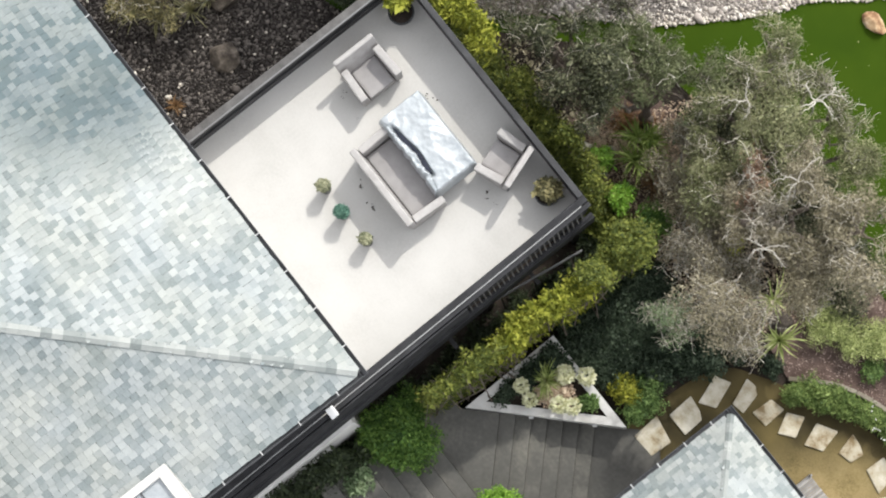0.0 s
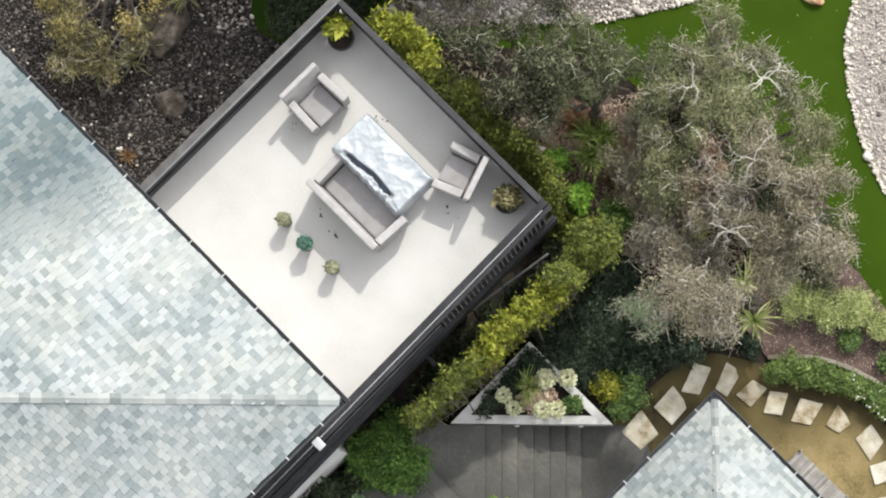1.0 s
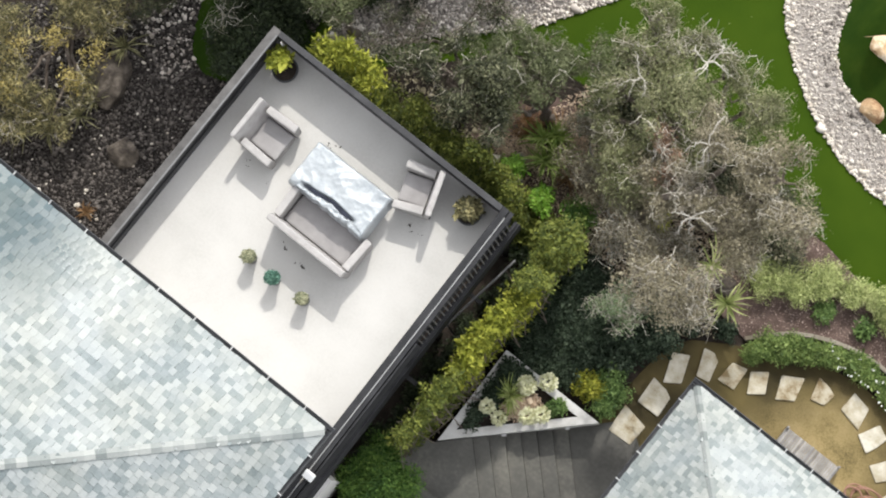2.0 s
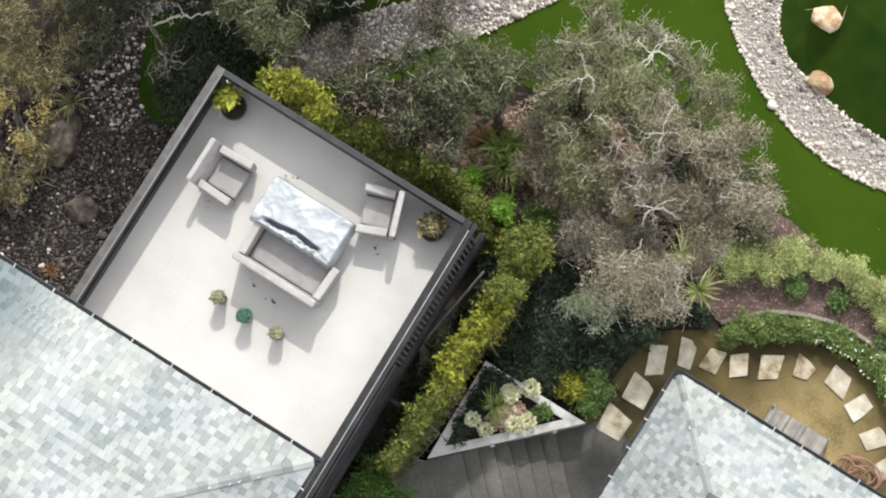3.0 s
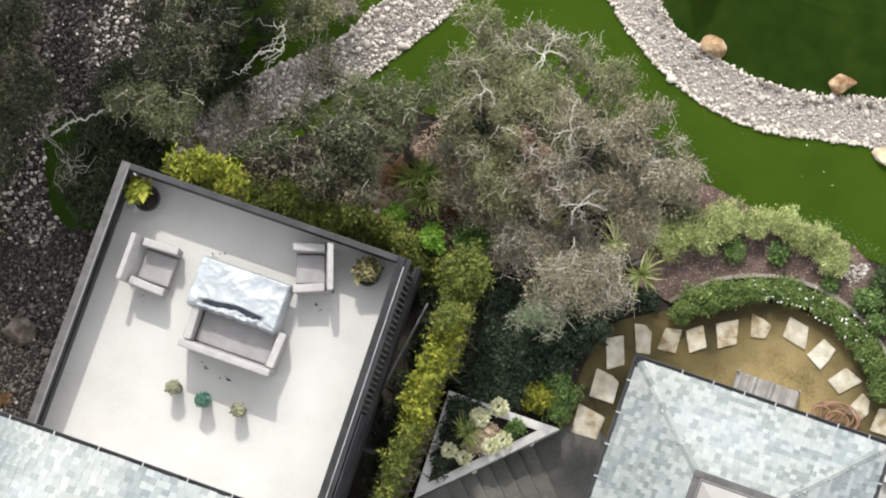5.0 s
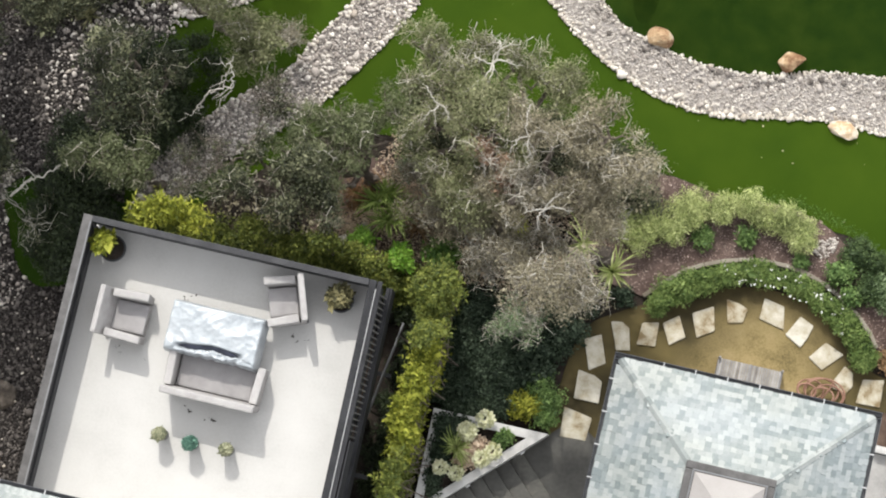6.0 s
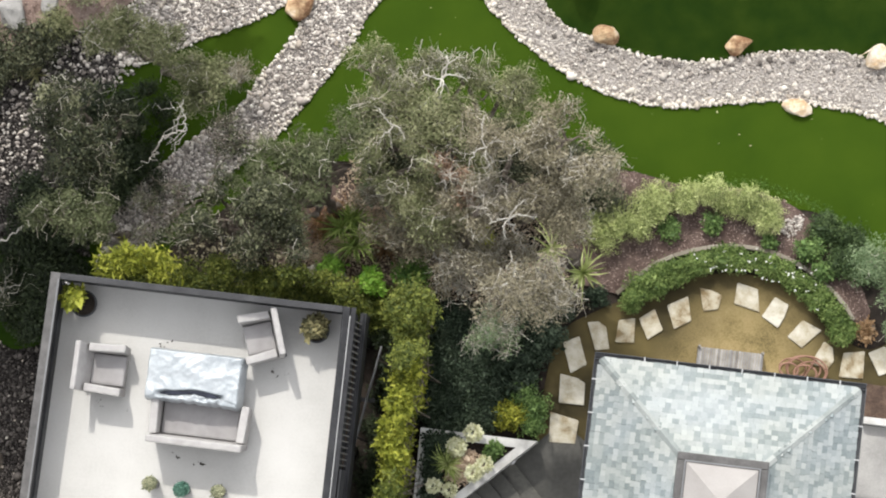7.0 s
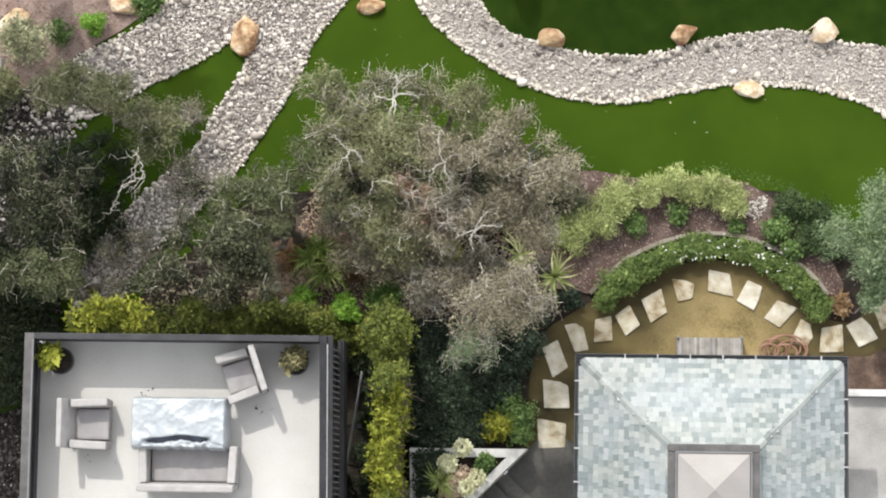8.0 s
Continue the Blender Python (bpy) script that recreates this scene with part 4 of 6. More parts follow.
def shingles(parent, foot, along, up, width, limit, near, expo=0.13, seed=3, fit=1.0):
    """Courses of shingles on a slope: foot, the eave's start; along and up, unit ways; limit(s, h) says whether the roof is there;
    those for which near(s, h) holds are pieces of their own, the rest one mesh."""
    r = np.random.default_rng(seed)
    along, up = Vector(along), Vector(up).normalized()
    rot = Matrix((along, up, along.cross(up))).transposed().to_4x4()
    inv = parent.matrix_world.inverted()
    vs, fs, at, single = [], [], 0, 0
    h = -0.03
    while h < 8.6:
        s = -0.1 - r.uniform(0, 0.2)
        while s < width:
            wdt, me, mv, mf = SHAPES[r.choice(5, p=(0.16, 0.28, 0.3, 0.2, 0.06))]
            wdt *= fit
            mid = s + wdt / 2
            lift = r.uniform(0.0, 0.004)
            if limit(mid, h + 0.08):
                m = inv @ Matrix.Translation(Vector(foot) + along * mid + up * (h + r.uniform(-0.008, 0.008))) @ rot @ pose(0, 0, 0.012 + lift, r.normal(0, 0.9), r.normal(0, 1.2), r.normal(0, 1.2)) @ Matrix.Diagonal((fit, fit, 1, 1))
                if near(mid, h) and single < 290:
                    part("shingle", me, "shingle", parent, "", m)
                    single += 1
                else:
                    mm = np.array(m)
                    vs.append(mv @ mm[:3, :3].T + mm[:3, 3])
                    fs.append(mf + at)
                    at += len(mv)
            s += wdt + 0.003
        h += expo
    if vs:
        tagged(part("shingles", fast_mesh("shingles", np.concatenate(vs), np.concatenate(fs)), "shingle", parent), kind="stuff")


def caps(parent, a, b, wide=0.2, lift=0.05):
    """Cap shingles lapped along a hip from its foot a to its top b."""
    a, b = Vector(a), Vector(b)
    d = (b - a).normalized()
    side = d.cross(Vector((0, 0, 1))).normalized()
    nrm = side.cross(d)
    inv = parent.matrix_world.inverted()
    s, ln = 0.0, (b - a).length
    bm = bmesh.new()
    for sg in (-1, 1):
        q = [bm.verts.new((sg * wide * u, v, -0.032 * u + 0.01 * (v < 0.1))) for u, v in ((0, 0), (1, 0), (1, 0.22), (0, 0.22))]
        bm.faces.new(q if sg > 0 else q[::-1])
    bmesh.ops.remove_doubles(bm, verts=bm.verts, dist=1e-4)
    got = bmesh.ops.extrude_face_region(bm, geom=list(bm.faces))
    bmesh.ops.translate(bm, verts=[v for v in got["geom"] if isinstance(v, bmesh.types.BMVert)], vec=(0, 0, 0.014))
    bmesh.ops.recalc_face_normals(bm, faces=bm.faces)
    me = bpy.data.meshes.new("hip_cap")
    bm.to_mesh(me)
    bm.free()
    while s < ln - 0.2:
        m = inv @ Matrix.Translation(a + d * s + nrm * lift) @ Matrix((side, d, nrm)).transposed().to_4x4()
        part("hip_cap", me, "cap_shingle", parent, "", m)
        s += 0.185


# skylight on the east slope of the house
sl = thing("roof_skylight", "white framed skylight box on the shingled roof", "skylight", (-5.05, -5.55, EAVE_Z + 0.14))
for n, a in (("frame_bar", (0, 0.52, 0.2, 0.86, 0.2, 0.44)), ("frame_bar", (0, -0.52, 0.2, 0.86, 0.14, 0.44)), ("frame_bar", (-0.36, 0, 0.2, 0.14, 0.84, 0.44)), ("frame_bar", (0.36, 0, 0.2, 0.14, 0.84, 0.44))):
    part(n, one_box(*a, bevel=0.012), "pale_wall", sl)
part("pane", one_box(0, 0, 0.3, 0.58, 0.84, 0.02), "silver_cover", sl, "bluish glass pane")
part("glazing_bar", one_box(0, 0.0, 0.325, 0.58, 0.03, 0.03), "dark_metal", sl)

# ---- garden pavilion with a hip roof ----
PX, PY, PH, PZ, PP = 1.985, 0.895, 2.325, 2.6, math.tan(radians(33))
pav = thing("garden_pavilion", "small square pavilion with pale shingled hip roof", "pavilion", (PX, PY, 0))
for n, a in (("wall", (0, 1.85, 1.25, 3.86, 0.16, 2.5)), ("wall", (0, -1.85, 1.25, 3.86, 0.16, 2.5)), ("wall", (1.85, 0, 1.25, 0.16, 3.53, 2.5)), ("wall", (-1.85, 0, 1.25, 0.16, 3.53, 2.5))):
    part(n, one_box(*a), "stucco", pav)
HO_KEEP, HO = HO, Vector((PX, PY, 0))
IN = 0.72
C = [(PX + sx * PH, PY + sy * PH, PZ) for sx, sy in ((-1, 1), (1, 1), (1, -1), (-1, -1))]
T = [(PX + sx * IN, PY + sy * IN, PZ + (PH - IN) * PP) for sx, sy in ((-1, 1), (1, 1), (1, -1), (-1, -1))]
for i in range(4):
    part("roof", slope_mesh([C[i], C[(i + 1) % 4], T[(i + 1) % 4], T[i]], 0.09), "dark_metal", pav)
HO = HO_KEEP
gutter(pav, PX + PH, PY + PH, PX - PH, PY + PH, PZ, (0, 1), 0.62)
gutter(pav, PX - PH, PY + PH, PX - PH, PY - PH, PZ, (-1, 0), 0.62)
gutter(pav, PX + PH, PY - PH, PX + PH, PY + PH, PZ, (1, 0), 0.62)
gutter(pav, PX - PH, PY - PH, PX + PH, PY - PH, PZ, (0, -1), 0.62)
dome = thing("pyramid_skylight", "pyramid skylight with beige panes and dark metal curb", "skylight", (PX, PY, PZ + (PH - 0.8) * PP))
for a in ((0, 0.73, 0.1, 1.6, 0.14, 0.3), (0, -0.73, 0.1, 1.6, 0.14, 0.3), (0.73, 0, 0.1, 0.14, 1.315, 0.3), (-0.73, 0, 0.1, 0.14, 1.315, 0.3)):
    part("curb_bar", one_box(*a, bevel=0.02), "cap_wood", dome)
for a in ((0, 0.655, 0.26, 1.34, 0.03, 0.05), (0, -0.655, 0.26, 1.34, 0.03, 0.05), (0.655, 0, 0.26, 0.03, 1.28, 0.05), (-0.655, 0, 0.26, 0.03, 1.28, 0.05)):
    part("trim_bar", one_box(*a, bevel=0.006), "trim_paint", dome)
for i in range(4):
    bm = bmesh.new()
    a0, a1 = radians(45 + 90 * i), radians(135 + 90 * i)
    r = 0.63 * math.sqrt(2)
    q = [bm.verts.new(c) for c in ((r * math.cos(a0), r * math.sin(a0), 0.27), (r * math.cos(a1), r * math.sin(a1), 0.27), (0, 0, 0.62))]
    bm.faces.new(q)
    got = bmesh.ops.extrude_face_region(bm, geom=list(bm.faces))
    bmesh.ops.translate(bm, verts=[v for v in got["geom"] if isinstance(v, bmesh.types.BMVert)], vec=(0, 0, -0.015))
    bmesh.ops.recalc_face_normals(bm, faces=bm.faces)
    part("pane", bm, "acrylic", dome)

# ---- slate terrace with steps ----
E_, N_, P0 = Vector((0.7, 0.714)), Vector((0.714, -0.7)), Vector((-3.48, -0.45))


def on(s, n):
    q = P0 + E_ * s + N_ * n
    return (q.x, q.y)


LAND, TREAD = 0.7, 0.3
structure("landing", sheet([on(-0.1, 0), on(0.6, 0), on(0.6, 2.2), (-1.95, -1.32), (-4.1, -1.32), (-4.1, -0.75)], LAND, 0.75), "slate_step", "dark grey slate landing", "landing")
for k in range(6):
    s0 = 0.604 + TREAD * k
    structure("step_%d" % (k + 1), sheet([on(s0, 0), on(s0 + TREAD - 0.004, 0), on(s0 + TREAD - 0.004, 2.2), on(s0, 2.2)], LAND - 0.1 * (k + 1), 0.7 - 0.1 * k), "slate_step", "dark grey slate step", "step")
structure("lower_landing", sheet([on(2.404, 0), on(3.6, 0), on(3.75, 0.75), on(3.0, 2.2), on(2.404, 2.2)], 0.05, 0.1), "slate_step", "dark grey slate landing with sun patches in its colour", "landing")
for k in range(7):
    y1 = -1.324 - 0.32 * k
    structure("step_%d" % (k + 7), sheet([(-4.2, y1), (-1.95, y1), (-1.95, y1 - 0.316), (-4.2, y1 - 0.316)], LAND + 0.1 * (k + 1), 0.8 + 0.1 * k), "slate_step", "dark grey slate step", "step")

# ---- triangular planter ----
planter = thing("planter", "triangular white rendered planter full of succulents", "planter", (-2.8, 1.0, 0))
A, B, Cc = Vector((-3.575, 1.67)), Vector((-1.365, 1.675)), Vector((-3.53, -0.47))


def inset(p, q, r, d):
    """The corner q of the triangle p, q, r, moved inwards by d."""
    u, v = (p - q).normalized(), (r - q).normalized()
    return q + (u + v) * (d / max(1e-6, abs(u.x * v.y - u.y * v.x)))


TW, PT = 0.16, 0.82
tri = [A, B, Cc]
inn = [inset(tri[i - 1], tri[i], tri[(i + 1) % 3], TW) for i in range(3)]
for i in range(3):
    j = (i + 1) % 3
    q = [tri[i], tri[j], inn[j], inn[i]]
    part("planter_wall", sheet([(c.x + 2.8, c.y - 1.0) for c in q], PT, PT + 0.02), "pale_wall", planter)
part("planting_soil", sheet([(c.x + 2.8, c.y - 1.0) for c in inn], PT - 0.12, 0.1), "soil", planter)
for s in (1.25, 2.45):
    c = Cc + (B - Cc).normalized() * s + N_ * 0.03
    part("step_light", one_box(c.x + 2.8, c.y - 1.0, PT - 0.09, 0.09, 0.05, 0.06, 45.5, 0.008), "pale_metal", planter, "small metal step light")

# ---- furniture on the deck ----


def seat_unit(name, label, category, x, y, rz, wide, deep, back_h=0.9, arm_h=0.65, group="", lean=5, thick=0.13):
    """An armchair or sofa that faces +y: a frame of broad flat arms and back, thick cushions."""
    ob = thing(name, label, category, (x, y, DZ), rz, group)
    hw, hd, t = wide / 2, deep / 2, 0.145
    part("backrest", one_box(0, -hd + 0.075, back_h / 2 + 0.06, wide, thick, back_h - 0.12, bevel=0.03, rx=lean), "wicker", ob)
    for sx in (-1, 1):
        bm = one_box(sx * (hw - t / 2), 0.07, 0.1 + (arm_h - 0.1) / 2, t, deep - 0.15, arm_h - 0.1, bevel=0.03)
        for v in bm.verts:
            v.co.z += 0.1 * max(0.0, -v.co.y / hd - 0.35) * (v.co.z > 0.4)
            v.co.x += sx * 0.03 * (v.co.z / arm_h) * (v.co.y > 0)
        part("armrest", bm, "wicker", ob)
    part("seat_base", one_box(0, 0.06, 0.15, wide - 2 * t - 0.006, deep - 0.17, 0.14, bevel=0.01), "wicker", ob)
    bm = one_box(0, 0.075, 0.26, wide - 2 * t - 0.03, deep - 0.2, 0.11, bevel=0.04)
    for v in bm.verts:
        v.co.z += 0.012 * noise.noise(v.co * 5)
    part("seat_cushion", bm, "cushion", ob, "dark grey fabric cushion")
    for sx in (-1, 1):
        for sy in (-1, 1):
            part("leg", one_box(sx * (hw - 0.06), sy * (hd - 0.08), 0.05, 0.06, 0.06, 0.1, bevel=0.006), "dark_metal", ob)
    return ob


seat_unit("sofa", "two seat grey outdoor sofa with dark cushions", "sofa", -7.21, 1.14, 0, 1.7, 0.8)
seat_unit("armchair", "grey outdoor armchair facing the covered table", "armchair", -9.05, 1.9, -90, 0.86, 0.8, group="armchairs on the deck", lean=13, thick=0.1)
seat_unit("armchair", "grey outdoor armchair turned towards the covered table", "armchair", -6.3, 2.8, 109, 0.84, 0.72, group="armchairs on the deck", lean=8, thick=0.11)


def covered_table(x, y, wide, deep, h):
    """A table under a loose silvery cover; along one side a slack flap stands off, with a dark strip laid in the fold.
    """
    ob = thing("covered_table", "outdoor table under a crumpled silver tarpaulin cover", "table", (x, y, DZ))

    def crease(q):
        """Sharp folds that run in several ways."""
        k = 0.0
        for a, f, w in ((0.3, 2.3, 1.0), (1.2, 3.4, 0.7), (2.4, 5.1, 0.5)):
            g = Vector((q.x * math.cos(a) + q.y * math.sin(a), (q.y * math.cos(a) - q.x * math.sin(a)) * 0.45, 0)) * f
            k += w * (1 - 2.6 * abs(noise.noise(g + Vector((a * 9, 4, 0)))))
        return k

    nx, ny = 110, 74
    vs = []
    for j in range(ny):
        for i in range(nx):
            u, v = i / (nx - 1) * 2 - 1, j / (ny - 1) * 2 - 1
            px, py = u * wide / 2 * 1.03, v * deep / 2 * 1.03
            e = math.hypot(max(0, abs(px) - wide / 2 + 0.04), max(0, abs(py) - deep / 2 + 0.04))
            q = Vector((px, py, 0))
            z = h + 0.022 * crease(q) + 0.006 * noise.noise(q * 14) - 0.012
            mouth = max(0.0, 1 - (abs(u + 0.02) / 0.72) ** 6)
            mid = -deep * 0.335 + 0.05 * math.cos(u * 2.4 - 0.35) + 0.009 * math.sin(u * 9 + 1) - 0.02
            z -= 0.16 * mouth * math.exp(-((py - mid) / 0.042) ** 4)
            if py < mid - 0.03:
                z += 0.05 * mouth * (1 + 1.3 * noise.noise(Vector((u * 8, py * 12, 2)))) - 0.02
            if u < -0.6 and py < -0.2 * deep:
                z += 0.05 * math.exp(-((u + 0.78) / 0.14) ** 2 - ((py + deep * 0.36) / 0.1) ** 2)
            z -= min(z - 0.03, (e * 15) ** 2 * 0.5)
            slack = 0.03 * noise.noise(Vector((u * 8, 5, 0))) * (py < -deep * 0.3) - 0.025 * abs(u) ** 3 * (py < -deep * 0.3)
            vs.append((px * (1 + 0.014 * noise.noise(Vector((v * 5, 1, z * 4)))), py * (1 + 0.012 * noise.noise(Vector((u * 7, 5, z * 4)))) + slack, z))
    fs = [(j * nx + i, j * nx + i + 1, (j + 1) * nx + i + 1, (j + 1) * nx + i) for j in range(ny - 1) for i in range(nx - 1)]
    part("cover", fast_mesh("cover", np.array(vs), np.array(fs), True), "silver_cover", ob)
    # A separate dark strip along the bottom of the fold.
    bm = bmesh.new()
    top, low = [], []
    for u in np.linspace(-0.66, 0.62, 40):
        mid = -deep * 0.335 + 0.05 * math.cos(u * 2.4 - 0.35) + 0.009 * math.sin(u * 9 + 1) - 0.02
        thin = 0.042 * max(0.12, 1 - abs(u / 0.68) ** 3) * (1 + 0.3 * math.sin(u * 7 - 1.2))
        top.append(bm.verts.new((u * wide / 2, mid + thin, h - 0.02)))
        low.append(bm.verts.new((u * wide / 2, mid - thin * 0.9, h - 0.045)))
    for i in range(39):
        bm.faces.new((top[i], low[i], low[i + 1], top[i + 1]))
    got = bmesh.ops.extrude_face_region(bm, geom=list(bm.faces))
    bmesh.ops.translate(bm, verts=[v for v in got["geom"] if isinstance(v, bmesh.types.BMVert)], vec=(0, 0, 0.006))
    bmesh.ops.recalc_face_normals(bm, faces=bm.faces)
    part("lining", bm, "fold_dark", ob, "dark bluish strip laid in the fold")
    for sx in (-1, 1):
        for sy in (-1, 1):
            part("leg", one_box(sx * (wide / 2 - 0.12), sy * (deep / 2 - 0.12), h / 2 - 0.06, 0.06, 0.06, h - 0.12), "dark_metal", ob)
    return ob


covered_table(-7.38, 1.93, 1.68, 0.9, 0.74)


def pot_plant(name, label, x, y, r, h, mat, foliage_r, leaf, lift=0.1, group="", off=(0, 0), per=5000):
    """A round pot with a rim, soil and a plant in it."""
    ob = thing(name, label, "potted plant", (x, y, DZ), group=group)
    bm = bmesh.new()
    cyl(bm, 0, 0, 0, h, r * 0.78, r, 24, True)
    part("pot", bm, "black_pot", ob, "dark glazed pot")
    bm = bmesh.new()
    bmesh.ops.create_cone(bm, cap_ends=False, segments=24, radius1=r * 1.05, radius2=r * 1.05, depth=0.05, matrix=Matrix.Translation((0, 0, h)))
    bmesh.ops.solidify(bm, geom=list(bm.faces), thickness=0.03)
    part("rim", bm, "black_pot", ob)
    part("potting_soil", cyl(bmesh.new(), 0, 0, h + 0.004, h + 0.014, r * 0.9, r * 0.9, 20), "soil", ob)
    fx, fy = off
    face = rng.normal(0, 1, (int(per * 12 * foliage_r ** 2), 3))
    face /= np.linalg.norm(face, axis=1)[:, None]
    face[:, 2] = np.abs(face[:, 2])
    pts = np.array([fx, fy, h + lift]) + face * rng.uniform(0.7, 1.06, (len(face), 1)) * foliage_r * (1 + 0.12 * np.sin(face[:, :1] * 7) * np.sin(face[:, 1:2] * 8)) * np.array([1, 1, 0.85])
    part("foliage", leaves(pts, leaf, 0.5, 0.6, face=face), mat, ob)
    return ob


SMALL = "three small pots in a row"
pot_plant("potted_plant", "small round grey green shrub in a dark pot", -7.94, 0.01, 0.12, 0.42, "succulent_leaf", 0.12, 0.027, 0.05, SMALL, per=9000)
pot_plant("potted_plant", "small bluish green shrub in a dark pot", -7.37, -0.03, 0.12, 0.42, "blue_leaf", 0.13, 0.027, 0.05, SMALL, per=9000)
pot_plant("potted_plant", "small round grey green shrub in a dark pot", -6.73, 0.01, 0.12, 0.4, "succulent_leaf", 0.11, 0.027, 0.05, SMALL, per=9000)
pot_plant("potted_plant", "yellow green leafy plant in a wide black pot", -9.58, 3.02, 0.23, 0.3, "lime_leaf", 0.19, 0.09, 0.35, "", (-0.13, 0.06), 900)
pot_plant("potted_plant", "yellowish succulent plant in a wide black pot", -5.38, 3.04, 0.22, 0.3, "yellow_leaf", 0.205, 0.06, 0.22, "", (-0.02, 0.04), 2600)
for x, y, s in [(-6.06, 2.22, 0.12), (-5.86, 2.2, 0.05), (-6.6, 1.28, 0.07), (-9.15, 1.32, 0.06), (-9.05, 1.25, 0.05), (-7.6, 0.55, 0.1), (-7.2, 0.48, 0.12), (-8.6, 1.25, 0.04), (-8.1, 2.48, 0.1)]:
    k = 5 if s > 0.08 else 3
    p = np.c_[rng.normal(0, s * 0.4, k), rng.normal(0, s * 0.35, k), np.full(k, 0.006)]
    ob = part("dead_leaf", leaves(p, s * 0.6, 0.95, 0.45), "dry_leaf")
    ob.matrix_world = Matrix.Translation((x, y, DZ + 0.004))
    tagged(ob, "withered dark leaves lying on the deck floor", "leaf litter", kind="stuff")

# ---- bench and hose on the patio ----
bench = thing("bench", "weathered grey slatted garden bench by the pavilion", "bench", (2.05, 3.62, 0.016))
for k in range(24):
    part("slat", one_box(-0.56 + k * 0.0487, 0.0, 0.43 + 0.002 * (k % 3), 0.042, 0.42, 0.022, bevel=0.003), "weathered_wood", bench)
for sx in (-0.6, 0, 0.6):
    part("end_frame" if sx else "middle_frame", one_box(sx, 0.0, 0.215, 0.035, 0.44, 0.42, bevel=0.004), "weathered_wood", bench)
for sx in (-0.6, 0.6):
    part("post", one_box(sx, 0.22, 0.27, 0.04, 0.04, 0.54, bevel=0.004), "weathered_wood", bench)
hose = thing("coiled_hose", "loose coils of reddish brown garden hose", "hose", (3.43, 3.64, 0.03))
lines = []
for k, (cx, cy, r, tilt) in enumerate([(-0.14, 0.02, 0.2, 0.3), (0.02, 0.03, 0.26, 0.2), (0.08, 0.0, 0.3, 0.35), (0.14, -0.02, 0.22, 0.15), (0.05, -0.05, 0.17, 0.4), (-0.2, -0.02, 0.14, 0.3)]):
    a = np.linspace(0, 2 * np.pi, 33)
    lines.append(np.c_[1.25 * (cx + r * np.cos(a)), 1.2 * (cy + r * 0.75 * np.sin(a)), 0.03 + 0.025 * k + tilt * r * (1 + np.sin(a)) * 0.5])
lines.append(np.array([(0.2, 0.2, 0.3), (0.14, 0.05, 0.2), (0.05, -0.15, 0.1)]))
part("coil", tubes(lines, [(0.017, 0.017)] * len(lines), 8), "rusty_hose", hose)

# ---- plants: planter ----
for x, y, r in [(-2.84, 1.43, 0.19), (-3.19, 0.67, 0.15), (-2.88, 0.63, 0.15), (-2.48, 0.99, 0.17), (-2.57, 1.74, 0.18), (-2.88, 1.44, 0.17), (-2.29, 1.17, 0.17)]:
    ob = thing("succulent", "pale cream rosette succulent in the planter", "succulent", (x, y - 0.06, PT - 0.12), group="cream succulents in the planter")
    part("stem", tubes([crooked((0, 0, 0), (0, 0, 0.28), 4, 0.05)], [(0.025, 0.02)], 6), "bark", ob)
    k = 64
    a, s = np.arange(k) * 2.4 + rng.normal(0, 0.1, k), np.sqrt((np.arange(k) + 0.5) / k)
    d = np.c_[np.cos(a), np.sin(a), 1.5 - 1.7 * s]
    out = np.c_[np.cos(a) * s, np.sin(a) * s, 1.1 - s]
    part("rosette", leaves(np.c_[np.cos(a) * s * r * 0.7, np.sin(a) * s * r * 0.7, 0.3 + r * 0.8 * (1 - s ** 2)], r * 0.5, 0.8, 0.85, 0.08, d, face=out), "cream_leaf", ob)
shrub("succulent_clump", "reddish pink low succulents in the planter", [(-2.72, 1.06, PT, 0.26, 0.26, 0.12), (-2.55, 1.16, PT, 0.2, 0.2, 0.12)], "pink_leaf", 0.07, 1600, 0.06, category="succulent")
rosette("spiky_plant", "yellow green spiky rosette in the planter", -2.98, 1.05, PT + 0.08, "strap_leaf", 110, 0.42, 0.03, 1.0)
shrub("planter_herb", "dark green herb growing in the planter", [(-3.18, 1.33, PT, 0.26, 0.28, 0.14), (-2.95, 1.44, PT, 0.25, 0.16, 0.12), (-3.25, 0.9, PT - 0.05, 0.16, 0.4, 0.1), (-3.28, 0.35, PT - 0.05, 0.14, 0.3, 0.1)], "ivy_leaf", 0.05, 2600, 0.05, category="plant")
shrub("planter_herb", "bright green herb growing in the planter", [(-2.12, 1.42, PT, 0.2, 0.14, 0.16), (-2.2, 1.3, PT, 0.12, 0.12, 0.12)], "bed_leaf", 0.05, 2600, 0.04, category="plant")

